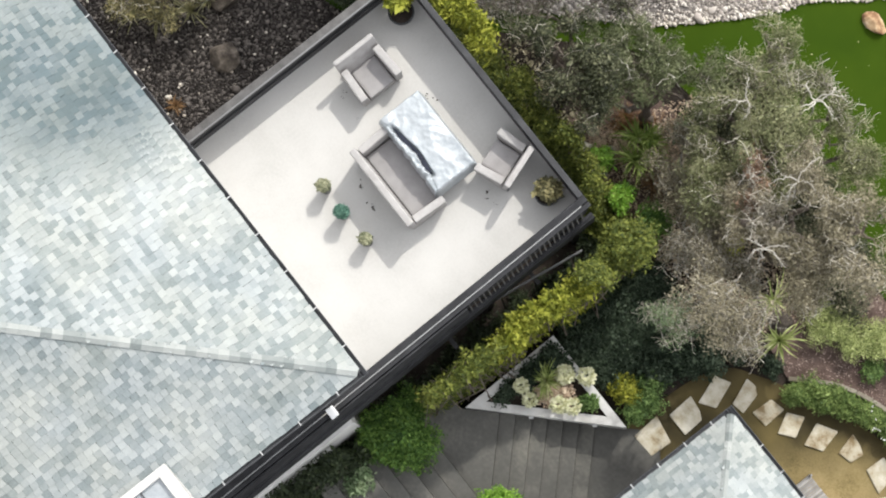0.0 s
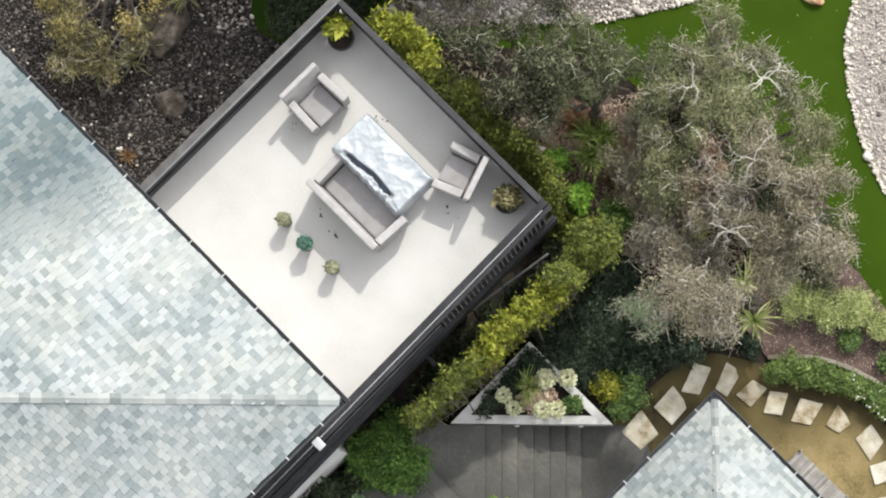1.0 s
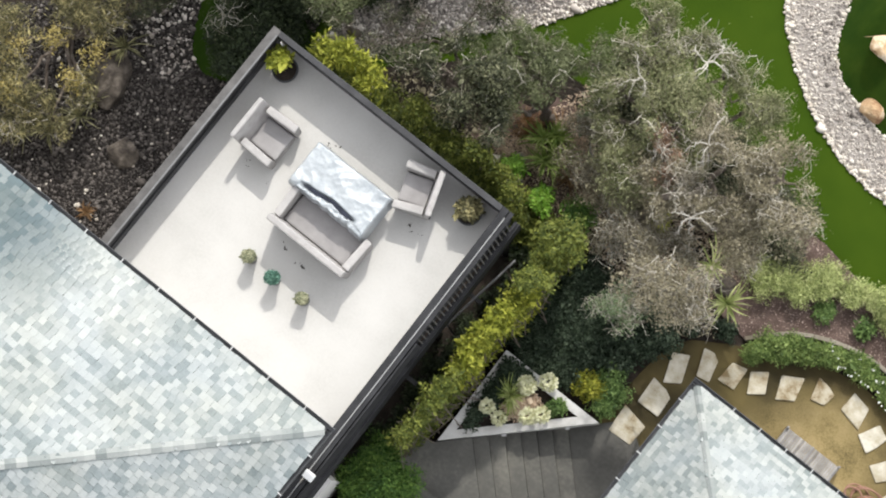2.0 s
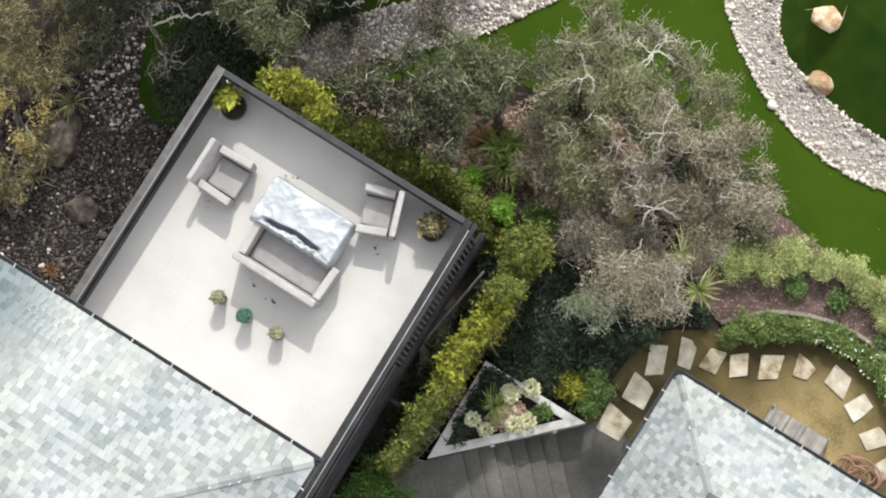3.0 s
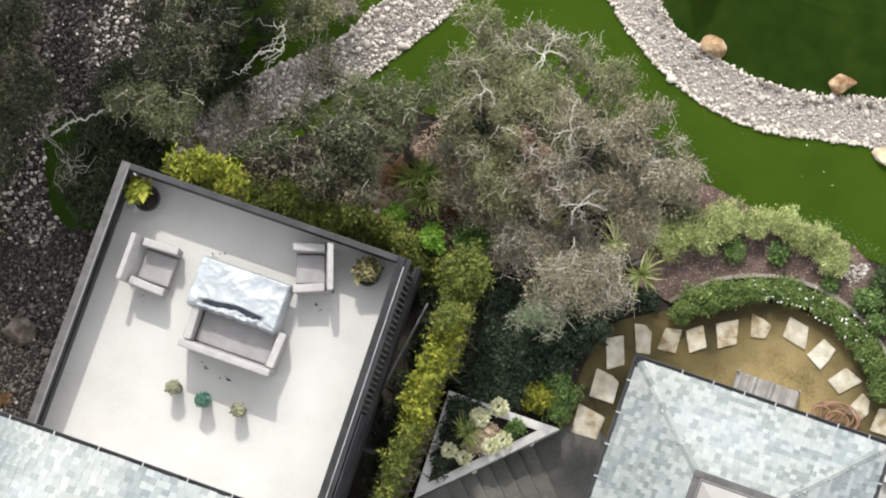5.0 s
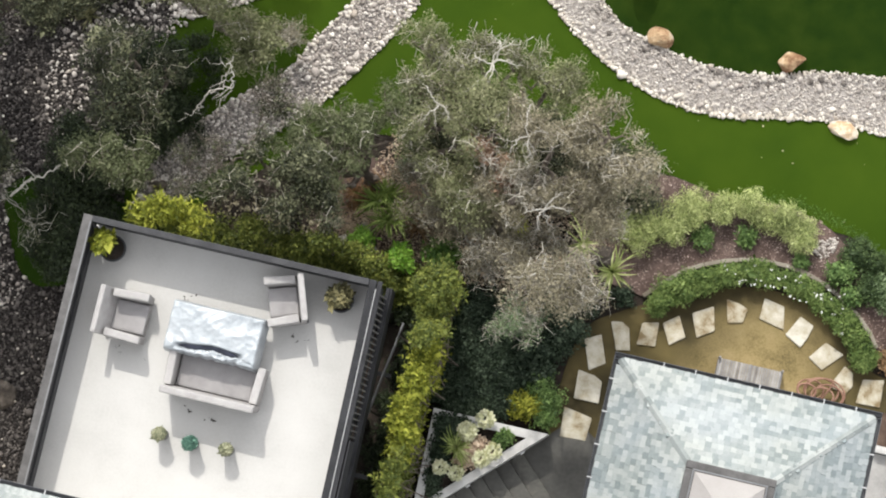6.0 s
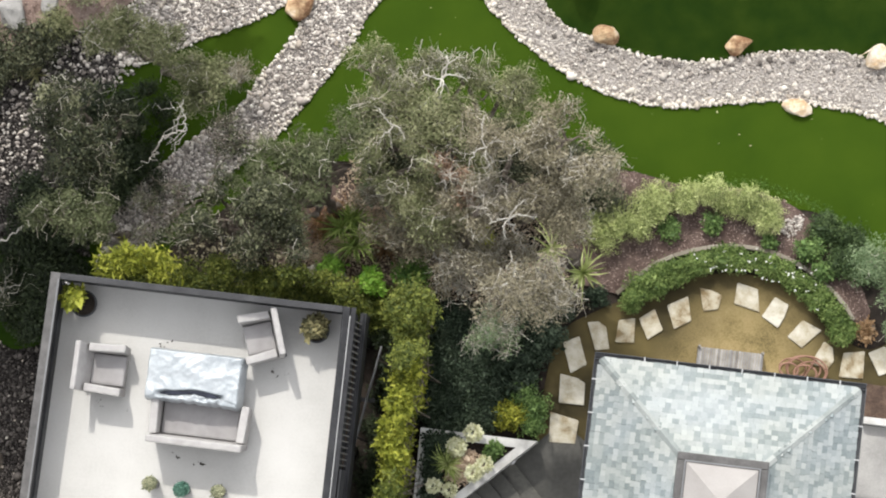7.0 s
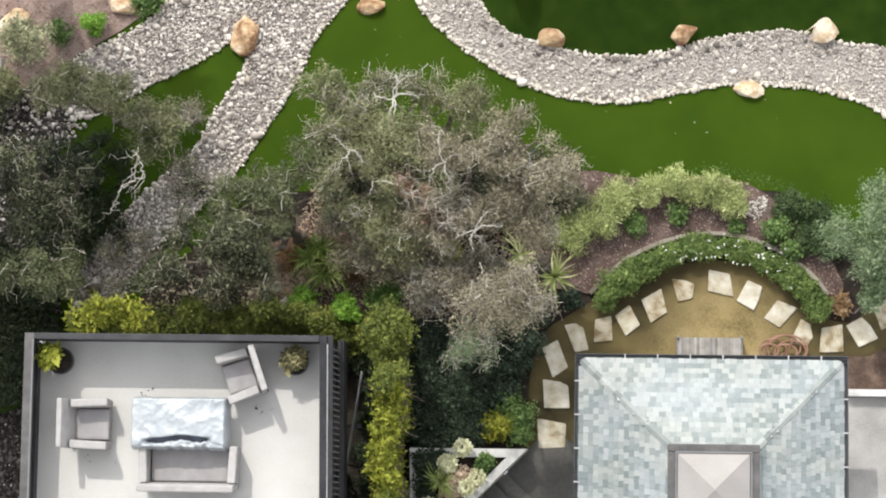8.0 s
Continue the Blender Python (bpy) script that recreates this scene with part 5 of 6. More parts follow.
# ---- plants: east of the deck ----
hb = []
for y in np.arange(-0.8, 3.75, 0.2):
    x = -3.88 + 0.05 * math.sin(y * 3) + rng.normal(0, 0.05)
    hb.append((x * 0.981, y * 0.981, 3.4 + 0.16 * math.sin(y * 5) + rng.normal(0, 0.16), (0.15 if y < 0.6 else 0.2 if y < 2.4 else 0.23) + rng.normal(0, 0.045), 0.22 + rng.normal(0, 0.03), 0.45))
    hb.append((x, y, 2.4, 0.17, 0.25, 0.5))
    hb.append((x, y, 1.5, 0.18, 0.25, 0.5))
    hb.append((x, y, 0.65, 0.2, 0.25, 0.45))
shrub("hedge", "tall loose olive green hedge beside the deck", [b for b in hb if b[1] < 0.75], "hedge_leaf", 0.06, 900, 0.1, category="hedge")
shrub("hedge", "tall bright yellow green hedge beside the deck", [b for b in hb if 0.75 <= b[1] < 2.6], "lime_leaf", 0.075, 1250, 0.1, category="hedge")
shrub("hedge", "tall olive green shrub at the deck's corner", [b for b in hb if b[1] >= 2.6] + [(-3.83, 3.68, 3.3, 0.42, 0.35, 0.5), (-3.9, 3.75, 2.4, 0.36, 0.35, 0.5), (-3.95, 3.8, 1.4, 0.36, 0.35, 0.5), (-3.95, 3.8, 0.6, 0.36, 0.35, 0.5)], "hedge_leaf", 0.055, 1900, 0.1, category="hedge")
# Leaves added to darken the shaded soil strip between deck and hedge.
shrub("ground_cover", "dark low leaves added for the shade beside the deck", [(-4.42 + 0.2 * (k % 2) + 0.1 * math.sin(y * 7), y, 0.12, 0.26, 0.3, 0.16) for k, y in enumerate(np.arange(-1.7, 3.6, 0.28))], "shade_leaf", 0.05, 1500, 0.08, category="ground cover")
shrub("ground_cover", "dense dark green ground cover", [(x, y, 0.12, 0.45, 0.45, 0.22) for x in (-3.3, -2.85, -2.4) for y in (2.1, 2.65, 3.2, 3.6)], "ivy_leaf", 0.045, 2600, 0.07, category="ground cover")
shrub("ground_cover", "dark green low shrub beside the path", [(-2.0, 3.3, 0.25, 0.45, 0.5, 0.35), (-1.6, 3.7, 0.25, 0.4, 0.4, 0.35), (-1.95, 2.75, 0.2, 0.4, 0.35, 0.25), (-1.65, 4.3, 0.2, 0.45, 0.4, 0.35)], "ivy_leaf", 0.055, 2600, 0.08, category="shrub")
shrub("ground_cover", "dark green ivy where path and bed meet", [(-0.6, 4.56, 0.1, 0.3, 0.2, 0.16), (-1.11, 4.24, 0.1, 0.2, 0.2, 0.15)], "ivy_leaf", 0.05, 2200, 0.06, category="ground cover")
shrub("shrub", "golden yellow rounded shrub by the planter", [(-1.92, 2.12, 0.25, 0.27, 0.3, 0.3)], "gold_leaf", 0.055, 3600, 0.06)
shrub("shrub", "grey green rounded shrub by the planter", [(-1.52, 2.2, 0.25, 0.25, 0.33, 0.28), (-1.75, 2.6, 0.2, 0.25, 0.2, 0.22)], "bed_leaf", 0.045, 3200, 0.06)
shrub("shrub", "large rounded fresh green bush beside the steps", [(-3.86, -1.75, 1.0, 0.74, 0.74, 0.85), (-3.86, -1.75, 1.15, 0.5, 0.5, 0.75), (-4.0, -2.25, 0.8, 0.34, 0.34, 0.55)], "green_leaf", 0.045, 4200, 0.06)
shrub("shrub", "bright green bush at the edge of the steps", [(-1.5, -1.16, 0.8, 0.46, 0.5, 0.42), (-1.5, -1.2, 0.4, 0.42, 0.45, 0.4)], "bright_leaf", 0.055, 3200, 0.07)
# These shrubs have the dark behind them put into their leaf colour.
shrub("shrub", "shrubs below the white wall with shade in their colour", [(-4.3, -2.9, 0.4, 0.35, 0.4, 0.45), (-4.2, -3.5, 0.4, 0.4, 0.4, 0.45), (-3.8, -3.0, 0.3, 0.4, 0.4, 0.35), (-4.1, -4.2, 0.4, 0.4, 0.4, 0.45)], "shade_leaf", 0.06, 2400, 0.09)
shrub("fern", "bright green leafy plant north of the deck", [(-4.88, 4.27, 0.6, 0.26, 0.22, 0.3)], "bright_leaf", 0.075, 1900, 0.07, category="plant")
shrub("fern", "bright green leafy plant north of the deck", [(-5.69, 4.5, 0.6, 0.2, 0.24, 0.3)], "bright_leaf", 0.08, 1700, 0.07, category="plant")
shrub("fern", "deep green leafy plant under the oak", [(-4.13, 4.55, 0.6, 0.24, 0.32, 0.3)], "green_leaf", 0.06, 2400, 0.07, category="plant")
shrub("shrub", "small silvery shrub under the oak", [(-5.11, 5.94, 1.0, 0.2, 0.16, 0.2)], "olive_leaf", 0.05, 2200, 0.05)
shrub("shrub", "small lime shrub beside the leaning trunk", [(-2.82, 5.34, 1.5, 0.2, 0.25, 0.3)], "lime_leaf", 0.05, 1800, 0.05)
shrub("shrub", "yellow green shrub pressed against the deck", [(-9.1, 4.05, 2.5, 0.4, 0.3, 0.6), (-8.6, 3.95, 2.3, 0.4, 0.28, 0.6), (-9.5, 3.9, 2.3, 0.25, 0.25, 0.5)], "lime_leaf", 0.1, 950, 0.1, slim=0.3)
shrub("shrub", "olive green shrubs along the deck's railing", [(x, 4.08 + 0.1 * math.sin(x * 4), 1.5 + 0.25 * math.sin(x * 9), 0.34, 0.2, 0.45) for x in (-7.6, -7.1, -6.6, -6.1, -5.65, -5.2)], "hedge_leaf", 0.05, 1700, 0.09)
shrub("ground_cover", "dark ivy along the north side of the deck", [(x, 3.85, 0.3, 0.45, 0.4, 0.4) for x in np.arange(-9.8, -4.4, 0.6)], "hedge_leaf", 0.055, 2000, 0.09, category="ground cover")
rosette("strap_plant", "strap leaved plant with pale arching blades", -1.54, 5.34, 0.7, "strap_leaf", 40, 0.62, 0.036, 1.2, group="strap leaved plants")
rosette("strap_plant", "strap leaved plant with pale arching blades", -0.88, 4.94, 0.6, "strap_leaf", 46, 0.64, 0.036, 1.1, group="strap leaved plants")
for x, y in [(-5.33, 5.41), (-5.09, 5.17), (-5.24, 4.93), (-5.53, 5.25)]:
    rosette("sword_fern", "green sword shaped leaves in a tuft", x, y, 0.8, "sword_leaf", 70, 0.5, 0.04, 1.0, group="green tufts under the oak")
for x, y in [(-5.81, 5.48), (-5.96, 5.16), (-6.09, 5.4), (-5.53, 5.77), (-4.72, 5.01), (-4.64, 5.41), (-3.56, 5.1)]:
    rosette("dry_tuft", "rust brown dry grass tuft", x, y, 0.1, "rust_leaf", 90, 0.42, 0.014, 0.9, group="dry tufts under the oak")

for x, y in [(-5.2, 5.75), (-4.75, 5.6), (-5.55, 5.0), (-4.0, 5.75), (-3.75, 5.3), (-6.1, 4.75)]:
    shrub("dry_brush", "pale pinkish dry brush under the oak", [(x, y, 0.45, 0.3, 0.24, 0.25), (x + 0.2, y - 0.15, 0.4, 0.2, 0.2, 0.2)], "pink_leaf", 0.05, 900, 0.08, 0.4, 0.25, group="dry brush under the oak")

# ---- plants: round the patio ----
arc = smooth_line([(0.12, 4.52), (0.5, 4.93), (0.9, 5.2), (1.45, 5.45), (2.05, 5.56), (2.8, 5.45), (3.35, 5.15), (3.8, 4.78), (4.15, 4.38)], 3)
shrub("hedge", "clipped green arc of ivy with white flowers", [(x + 0.03 * (x - 2.1) / 2, y + 0.03, 0.2, 0.225, 0.225, 0.22) for x, y in arc], "arc_leaf", 0.04, 4200, 0.05, category="hedge")
fl = np.array([(x, y) for x, y in arc])[8:20]
p = np.c_[np.repeat(fl, 4, 0) + rng.normal(0, 0.13, (len(fl) * 4, 2)), rng.uniform(0.4, 0.48, len(fl) * 4)]
ob = thing("flowers", "small white flowers among the ivy", "flower", kind="stuff")
part("petal_layer", leaves(np.repeat(p, 3, 0) + rng.normal(0, 0.008, (len(p) * 3, 3)), 0.026, 0.9, 0.9), "flower", ob)
jb = [(-0.65, 5.9, 0.36, 0.4), (-0.25, 6.1, 0.36, 0.4), (0.15, 6.2, 0.36, 0.38), (0.45, 6.5, 0.3, 0.33), (0.85, 6.62, 0.3, 0.28), (1.25, 6.72, 0.3, 0.28), (1.65, 6.72, 0.3, 0.26), (2.05, 6.68, 0.3, 0.3), (2.4, 6.52, 0.34, 0.33), (2.55, 6.3, 0.3, 0.24)]
shrub("juniper", "spreading lime green juniper along the lawn", [(x, y, 0.25, r, r, 0.28) for x, y, z, r in jb], "juniper_leaf", 0.045, 4600, 0.03, 0.4, 0.26)
shrub("shrub", "small green shrub in the mulch bed", [(0.62, 6.05, 0.15, 0.17, 0.17, 0.18)], "bed_leaf", 0.05, 2600, 0.05, group="small shrubs in the mulch")
shrub("shrub", "small green shrub in the mulch bed", [(1.45, 6.2, 0.15, 0.2, 0.17, 0.18)], "bed_leaf", 0.05, 2600, 0.05, group="small shrubs in the mulch")
shrub("shrub", "small green shrub in the mulch bed", [(2.55, 5.98, 0.12, 0.14, 0.12, 0.14)], "bed_leaf", 0.05, 2600, 0.05, group="small shrubs in the mulch")
shrub("shrub", "green shrub between lawn and ivy", [(3.35, 5.9, 0.2, 0.22, 0.2, 0.22), (3.6, 5.55, 0.2, 0.2, 0.2, 0.22)], "bed_leaf", 0.055, 2600, 0.06)
shrub("shrub", "dark green low hedge at the lawn's edge", [(3.55, 6.35, 0.15, 0.3, 0.28, 0.2), (4.0, 6.15, 0.15, 0.35, 0.3, 0.2), (4.3, 5.75, 0.15, 0.3, 0.35, 0.2), (3.9, 5.75, 0.15, 0.3, 0.3, 0.2)], "box_leaf", 0.04, 3200, 0.06)
tree("olive_tree", "silvery green olive tree beside the lawn", (5.1, 5.3, 0), [(4.9, 5.5, 1.5, 0.6, 0.65, 0.6), (5.3, 6.2, 1.6, 0.6, 0.7, 0.6), (5.15, 4.85, 1.3, 0.5, 0.5, 0.5), (5.8, 5.5, 1.7, 0.7, 0.7, 0.6)], "olive_leaf", 0.055, 2600, 12, "bark", "grey_twig", 0.09, 0.11, slim=0.3)

# ---- trees ----
tree("oak_tree", "sprawling oak with dusty olive crown and bare pale branches", (-2.95, 5.5, 0),
     [(-5.2, 8.05, 2.1, 0.65, 0.55, 0.5), (-4.7, 7.45, 2.3, 0.6, 0.6, 0.5), (-2.75, 7.95, 2.3, 0.75, 0.6, 0.5), (-4.8, 6.75, 2.2, 0.6, 0.6, 0.5), (-3.7, 6.7, 2.5, 0.8, 0.75, 0.6), (-4.1, 6.0, 2.1, 0.7, 0.6, 0.5), (-3.3, 7.3, 2.4, 0.55, 0.45, 0.4), (-3.55, 5.6, 2.2, 0.6, 0.55, 0.5), (-4.88, 6.21, 2.2, 0.45, 0.4, 0.4), (-3.0, 6.4, 2.3, 0.5, 0.5, 0.4), (-3.75, 8.45, 2.0, 0.45, 0.22, 0.3), (-3.3, 8.2, 2.1, 0.4, 0.35, 0.35), (-4.25, 8.3, 2.0, 0.35, 0.3, 0.3), (-4.35, 7.85, 2.1, 0.4, 0.4, 0.35), (-5.05, 7.2, 2.1, 0.45, 0.4, 0.4)],
     "oak_leaf", 0.04, 2700, 48, "bark", "grey_twig", 0.16, 0.1, twig_len=0.36, twig_r=0.0085, gap=1.7)
# Dark leaves added to stand for the shade below the oak's crown.
shrub("shade_foliage", "dark leaves added for the shade under the spreading oak", [(x + 0.2 * math.sin(y * 9), y, 0.55, 0.4, 0.36, 0.35) for x in (-5.0, -4.4, -3.8, -3.2, -2.6, -2.0, -1.4, -0.9) for y in (6.5, 7.0, 7.5) if x < -2 or y < 7.2], "dark_leaf", 0.05, 1500, 0.09)
tree("oak_tree", "dusty brown oak crown full of dry twigs over the lawn", (-2.2, 5.9, 0),
     [(-2.53, 6.8, 3.8, 0.78, 0.68, 0.58), (-1.43, 6.86, 4.3, 0.71, 0.57, 0.49), (-0.9, 6.51, 4.2, 0.57, 0.62, 0.49), (-1.65, 6.03, 3.4, 0.83, 0.68, 0.53), (-2.95, 5.75, 2.3, 0.75, 0.65, 0.55), (-1.17, 5.59, 3.1, 0.39, 0.39, 0.39), (-2.42, 5.78, 3.1, 0.39, 0.34, 0.34), (-2.79, 5.97, 3.2, 0.34, 0.34, 0.34)],
     "dusty_leaf", 0.04, 2500, 75, "bark", "grey_twig", 0.15, 0.1, twig_len=0.36, twig_r=0.0085, gap=1.65)
tree("oak_tree", "green grey oak leaning over the creek", (-5.6, 5.6, 0),
     [(-6.05, 5.98, 2.1, 0.55, 0.55, 0.55), (-6.5, 5.4, 2.0, 0.6, 0.5, 0.5), (-5.6, 6.75, 2.2, 0.65, 0.6, 0.55), (-6.35, 5.1, 1.9, 0.45, 0.4, 0.5), (-6.3, 6.3, 1.9, 0.4, 0.4, 0.4), (-6.9, 6.06, 2.0, 0.5, 0.5, 0.45), (-7.1, 5.56, 2.0, 0.45, 0.45, 0.45), (-6.47, 6.43, 2.0, 0.45, 0.45, 0.45)],
     "green_oak", 0.042, 2700, 18, "bark", "grey_twig", 0.12, 0.1)
tree("twiggy_shrub", "half bare grey shrub with a tangle of pale twigs", (-2.05, 4.3, 0),
     [(-2.7, 4.6, 1.9, 0.6, 0.45, 0.4), (-1.53, 4.41, 3.8, 0.67, 0.43, 0.38), (-2.01, 4.03, 3.7, 0.72, 0.4, 0.34), (-3.3, 4.85, 1.8, 0.4, 0.45, 0.35), (-1.3, 4.08, 3.5, 0.43, 0.38, 0.29)],
     "dusty_leaf", 0.038, 1500, 80, "pale_bark", "grey_twig", 0.08, 0.1, category="shrub", twig_len=0.42, twig_r=0.0062)
tree("twiggy_shrub", "low grey brush with bare twigs under the oak", (-4.1, 5.0, 0),
     [(-3.7, 5.15, 1.2, 0.5, 0.45, 0.4), (-4.5, 5.35, 1.2, 0.5, 0.4, 0.4), (-4.95, 5.9, 1.3, 0.5, 0.4, 0.4), (-3.2, 5.2, 1.3, 0.4, 0.35, 0.3), (-2.1, 5.25, 1.4, 0.42, 0.32, 0.3), (-3.25, 4.4, 1.2, 0.3, 0.35, 0.3), (-2.6, 5.1, 1.3, 0.4, 0.3, 0.3)],
     "dusty_leaf", 0.038, 1900, 60, "pale_bark", "grey_twig", 0.06, 0.1, category="shrub", twig_len=0.36)
tree("twiggy_shrub", "pale grey shrub with many fine bare twigs", (-2.5, 3.3, 0), [(-2.5, 3.3, 1.3, 0.52, 0.4, 0.4), (-2.2, 3.6, 1.3, 0.35, 0.3, 0.3), (-2.55, 3.75, 1.4, 0.3, 0.25, 0.25)],
     "olive_leaf", 0.033, 1200, 90, "pale_bark", "grey_twig", 0.04, 0.08, category="shrub", twig_len=0.26, twig_r=0.006)
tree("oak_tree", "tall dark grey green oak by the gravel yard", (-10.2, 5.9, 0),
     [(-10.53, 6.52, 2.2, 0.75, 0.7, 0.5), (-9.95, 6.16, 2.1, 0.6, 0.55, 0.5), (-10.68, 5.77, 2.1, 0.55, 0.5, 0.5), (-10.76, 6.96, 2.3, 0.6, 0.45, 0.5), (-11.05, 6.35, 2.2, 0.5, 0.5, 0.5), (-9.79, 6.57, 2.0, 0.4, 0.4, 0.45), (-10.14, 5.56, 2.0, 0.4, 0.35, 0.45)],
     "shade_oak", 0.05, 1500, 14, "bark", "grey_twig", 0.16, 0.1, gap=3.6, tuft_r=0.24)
tree("oak_tree", "grey green oak between the creek beds", (-9.4, 8.0, 0),
     [(-8.5, 7.78, 1.5, 0.5, 0.45, 0.4), (-9.2, 8.18, 2.2, 0.6, 0.45, 0.4), (-9.85, 8.35, 2.2, 0.55, 0.42, 0.4), (-10.4, 8.07, 2.2, 0.38, 0.3, 0.35), (-8.35, 7.28, 1.3, 0.4, 0.35, 0.35)],
     "oak_leaf", 0.042, 2900, 26, "bark", "grey_twig", 0.11, 0.1, gap=1.0)
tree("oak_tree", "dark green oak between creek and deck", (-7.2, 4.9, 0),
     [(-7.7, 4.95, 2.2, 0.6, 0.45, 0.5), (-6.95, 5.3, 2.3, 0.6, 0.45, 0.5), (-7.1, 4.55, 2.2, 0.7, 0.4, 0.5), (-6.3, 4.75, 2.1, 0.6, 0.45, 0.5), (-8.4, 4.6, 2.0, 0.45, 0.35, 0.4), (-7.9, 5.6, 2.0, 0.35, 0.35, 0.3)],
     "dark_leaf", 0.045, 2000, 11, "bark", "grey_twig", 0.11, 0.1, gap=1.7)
tree("oak_tree", "olive green low oak at the deck's corner", (-9.7, 4.7, 0),
     [(-10.89, 4.63, 2.2, 0.42, 0.32, 0.4), (-10.18, 4.63, 2.2, 0.45, 0.32, 0.4), (-10.58, 4.92, 2.2, 0.35, 0.3, 0.4), (-9.71, 4.52, 2.2, 0.35, 0.28, 0.4), (-9.93, 4.96, 2.2, 0.35, 0.3, 0.4)],
     "green_oak", 0.046, 2500, 18, "bark", "grey_twig", 0.09, 0.1, gap=1.6)
tree("twiggy_shrub", "grey leafless tangle over the shaded lawn", (-11.96, 3.33, 0), [(-11.84, 3.3, 1.0, 0.5, 0.5, 0.4), (-12.59, 3.94, 1.0, 0.5, 0.4, 0.4), (-13.32, 4.24, 1.0, 0.5, 0.5, 0.4)],
     "dark_leaf", 0.035, 260, 16, "pale_bark", "grey_twig", 0.025, 0.1, category="shrub", twig_len=0.45, twig_r=0.0045)
tree("yellow_shrub", "tall shrub with yellow flowers over the gravel", (-14.2, 1.0, 0),
     [(-14.6, 2.2, 1.0, 0.8, 0.8, 0.6), (-13.9, 1.4, 1.0, 0.6, 0.7, 0.6), (-14.1, -0.3, 1.0, 0.6, 0.6, 0.5), (-14.8, 0.4, 1.1, 0.8, 0.9, 0.6), (-13.2, -0.35, 0.7, 0.5, 0.5, 0.4), (-13.6, -0.9, 0.8, 0.5, 0.4, 0.4), (-13.4, 2.6, 1.0, 0.45, 0.5, 0.5), (-14.45, 3.14, 0.9, 0.5, 0.5, 0.4), (-13.44, 1.93, 0.9, 0.4, 0.5, 0.4), (-13.02, 0.54, 0.9, 0.4, 0.4, 0.4), (-14.5, 3.8, 1.2, 0.7, 0.8, 0.6)],
     "yellow_leaf", 0.06, 2000, 14, "bark", "grey_twig", 0.08, 0.06, category="shrub", slim=0.25, gap=2.3, tuft_r=0.17)
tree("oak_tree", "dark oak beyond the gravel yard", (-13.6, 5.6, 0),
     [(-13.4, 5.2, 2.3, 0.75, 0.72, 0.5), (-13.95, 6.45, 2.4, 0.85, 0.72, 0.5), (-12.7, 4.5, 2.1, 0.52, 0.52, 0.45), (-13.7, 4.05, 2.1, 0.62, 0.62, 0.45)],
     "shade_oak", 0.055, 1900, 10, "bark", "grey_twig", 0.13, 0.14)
tree("twiggy_shrub", "rust brown dying brush amid the oak crown", (-3.5, 6.3, 0), [(-3.75, 6.4, 2.9, 0.4, 0.16, 0.15), (-3.3, 6.2, 2.9, 0.42, 0.2, 0.15), (-3.05, 5.85, 2.7, 0.3, 0.22, 0.15)],
     "rust_brush", 0.042, 1000, 22, "bark", "grey_twig", 0.04, 0.1, category="shrub", twig_len=0.3)
tree("twiggy_shrub", "thin dark brush leaning across the creek bed", (-8.2, 5.3, 0), [(-9.08, 4.86, 1.5, 0.5, 0.5, 0.3), (-7.93, 6.83, 1.5, 0.35, 0.35, 0.3), (-7.7, 6.5, 1.5, 0.4, 0.4, 0.3), (-8.6, 5.3, 1.6, 0.5, 0.4, 0.3)],
     "dark_leaf", 0.042, 650, 34, "bark", "bark", 0.04, 0.1, category="shrub", twig_len=0.45)
# Near-black leaves added where lawn and gaps below the oaks lie in shade.
shrub("shrub", "near black leaves added for the shade under the oaks", [(-11.2, 3.64, 0.5, 0.35, 0.4, 0.35), (-11.18, 3.05, 0.5, 0.35, 0.4, 0.35), (-11.29, 4.14, 0.5, 0.35, 0.3, 0.35), (-11.25, 2.67, 0.5, 0.3, 0.3, 0.35), (-10.0, 5.58, 0.6, 0.4, 0.4, 0.4), (-10.45, 6.81, 0.6, 0.35, 0.35, 0.4), (-9.82, 6.65, 0.6, 0.3, 0.3, 0.4), (-10.07, 7.0, 0.6, 0.45, 0.4, 0.4), (-9.8, 5.94, 0.6, 0.3, 0.35, 0.4), (-10.72, 6.39, 0.6, 0.45, 0.45, 0.4), (-10.82, 4.72, 0.6, 0.5, 0.5, 0.4), (-11.45, 4.42, 0.6, 0.5, 0.5, 0.4)], "shade_leaf", 0.05, 2100, 0.09)
shrub("shrub", "near black leaves added for the shade along the lawn", [(-10.12, 6.22, 0.6, 0.5, 0.4, 0.4), (-10.56, 5.39, 0.7, 0.5, 0.45, 0.45), (-11.48, 5.15, 0.8, 0.5, 0.45, 0.45), (-11.8, 3.6, 0.4, 0.35, 0.4, 0.3), (-11.7, 3.05, 0.4, 0.3, 0.4, 0.3), (-11.75, 4.1, 0.4, 0.35, 0.3, 0.3), (-10.75, 3.9, 0.4, 0.35, 0.3, 0.3), (-10.85, 3.4, 0.4, 0.35, 0.35, 0.3)], "shade_leaf", 0.05, 2100, 0.09)
shrub("shrub", "thin dark leaves added for the shade on the lawn", [(-9.52, 6.36, 0.3, 0.28, 0.28, 0.25), (-9.49, 6.05, 0.3, 0.28, 0.3, 0.25), (-9.3, 5.75, 0.3, 0.25, 0.25, 0.25), (-9.35, 7.15, 0.3, 0.28, 0.3, 0.25), (-9.15, 6.75, 0.3, 0.22, 0.28, 0.25), (-9.7, 7.5, 0.3, 0.28, 0.25, 0.25)], "shade_leaf", 0.04, 1000, 0.09)
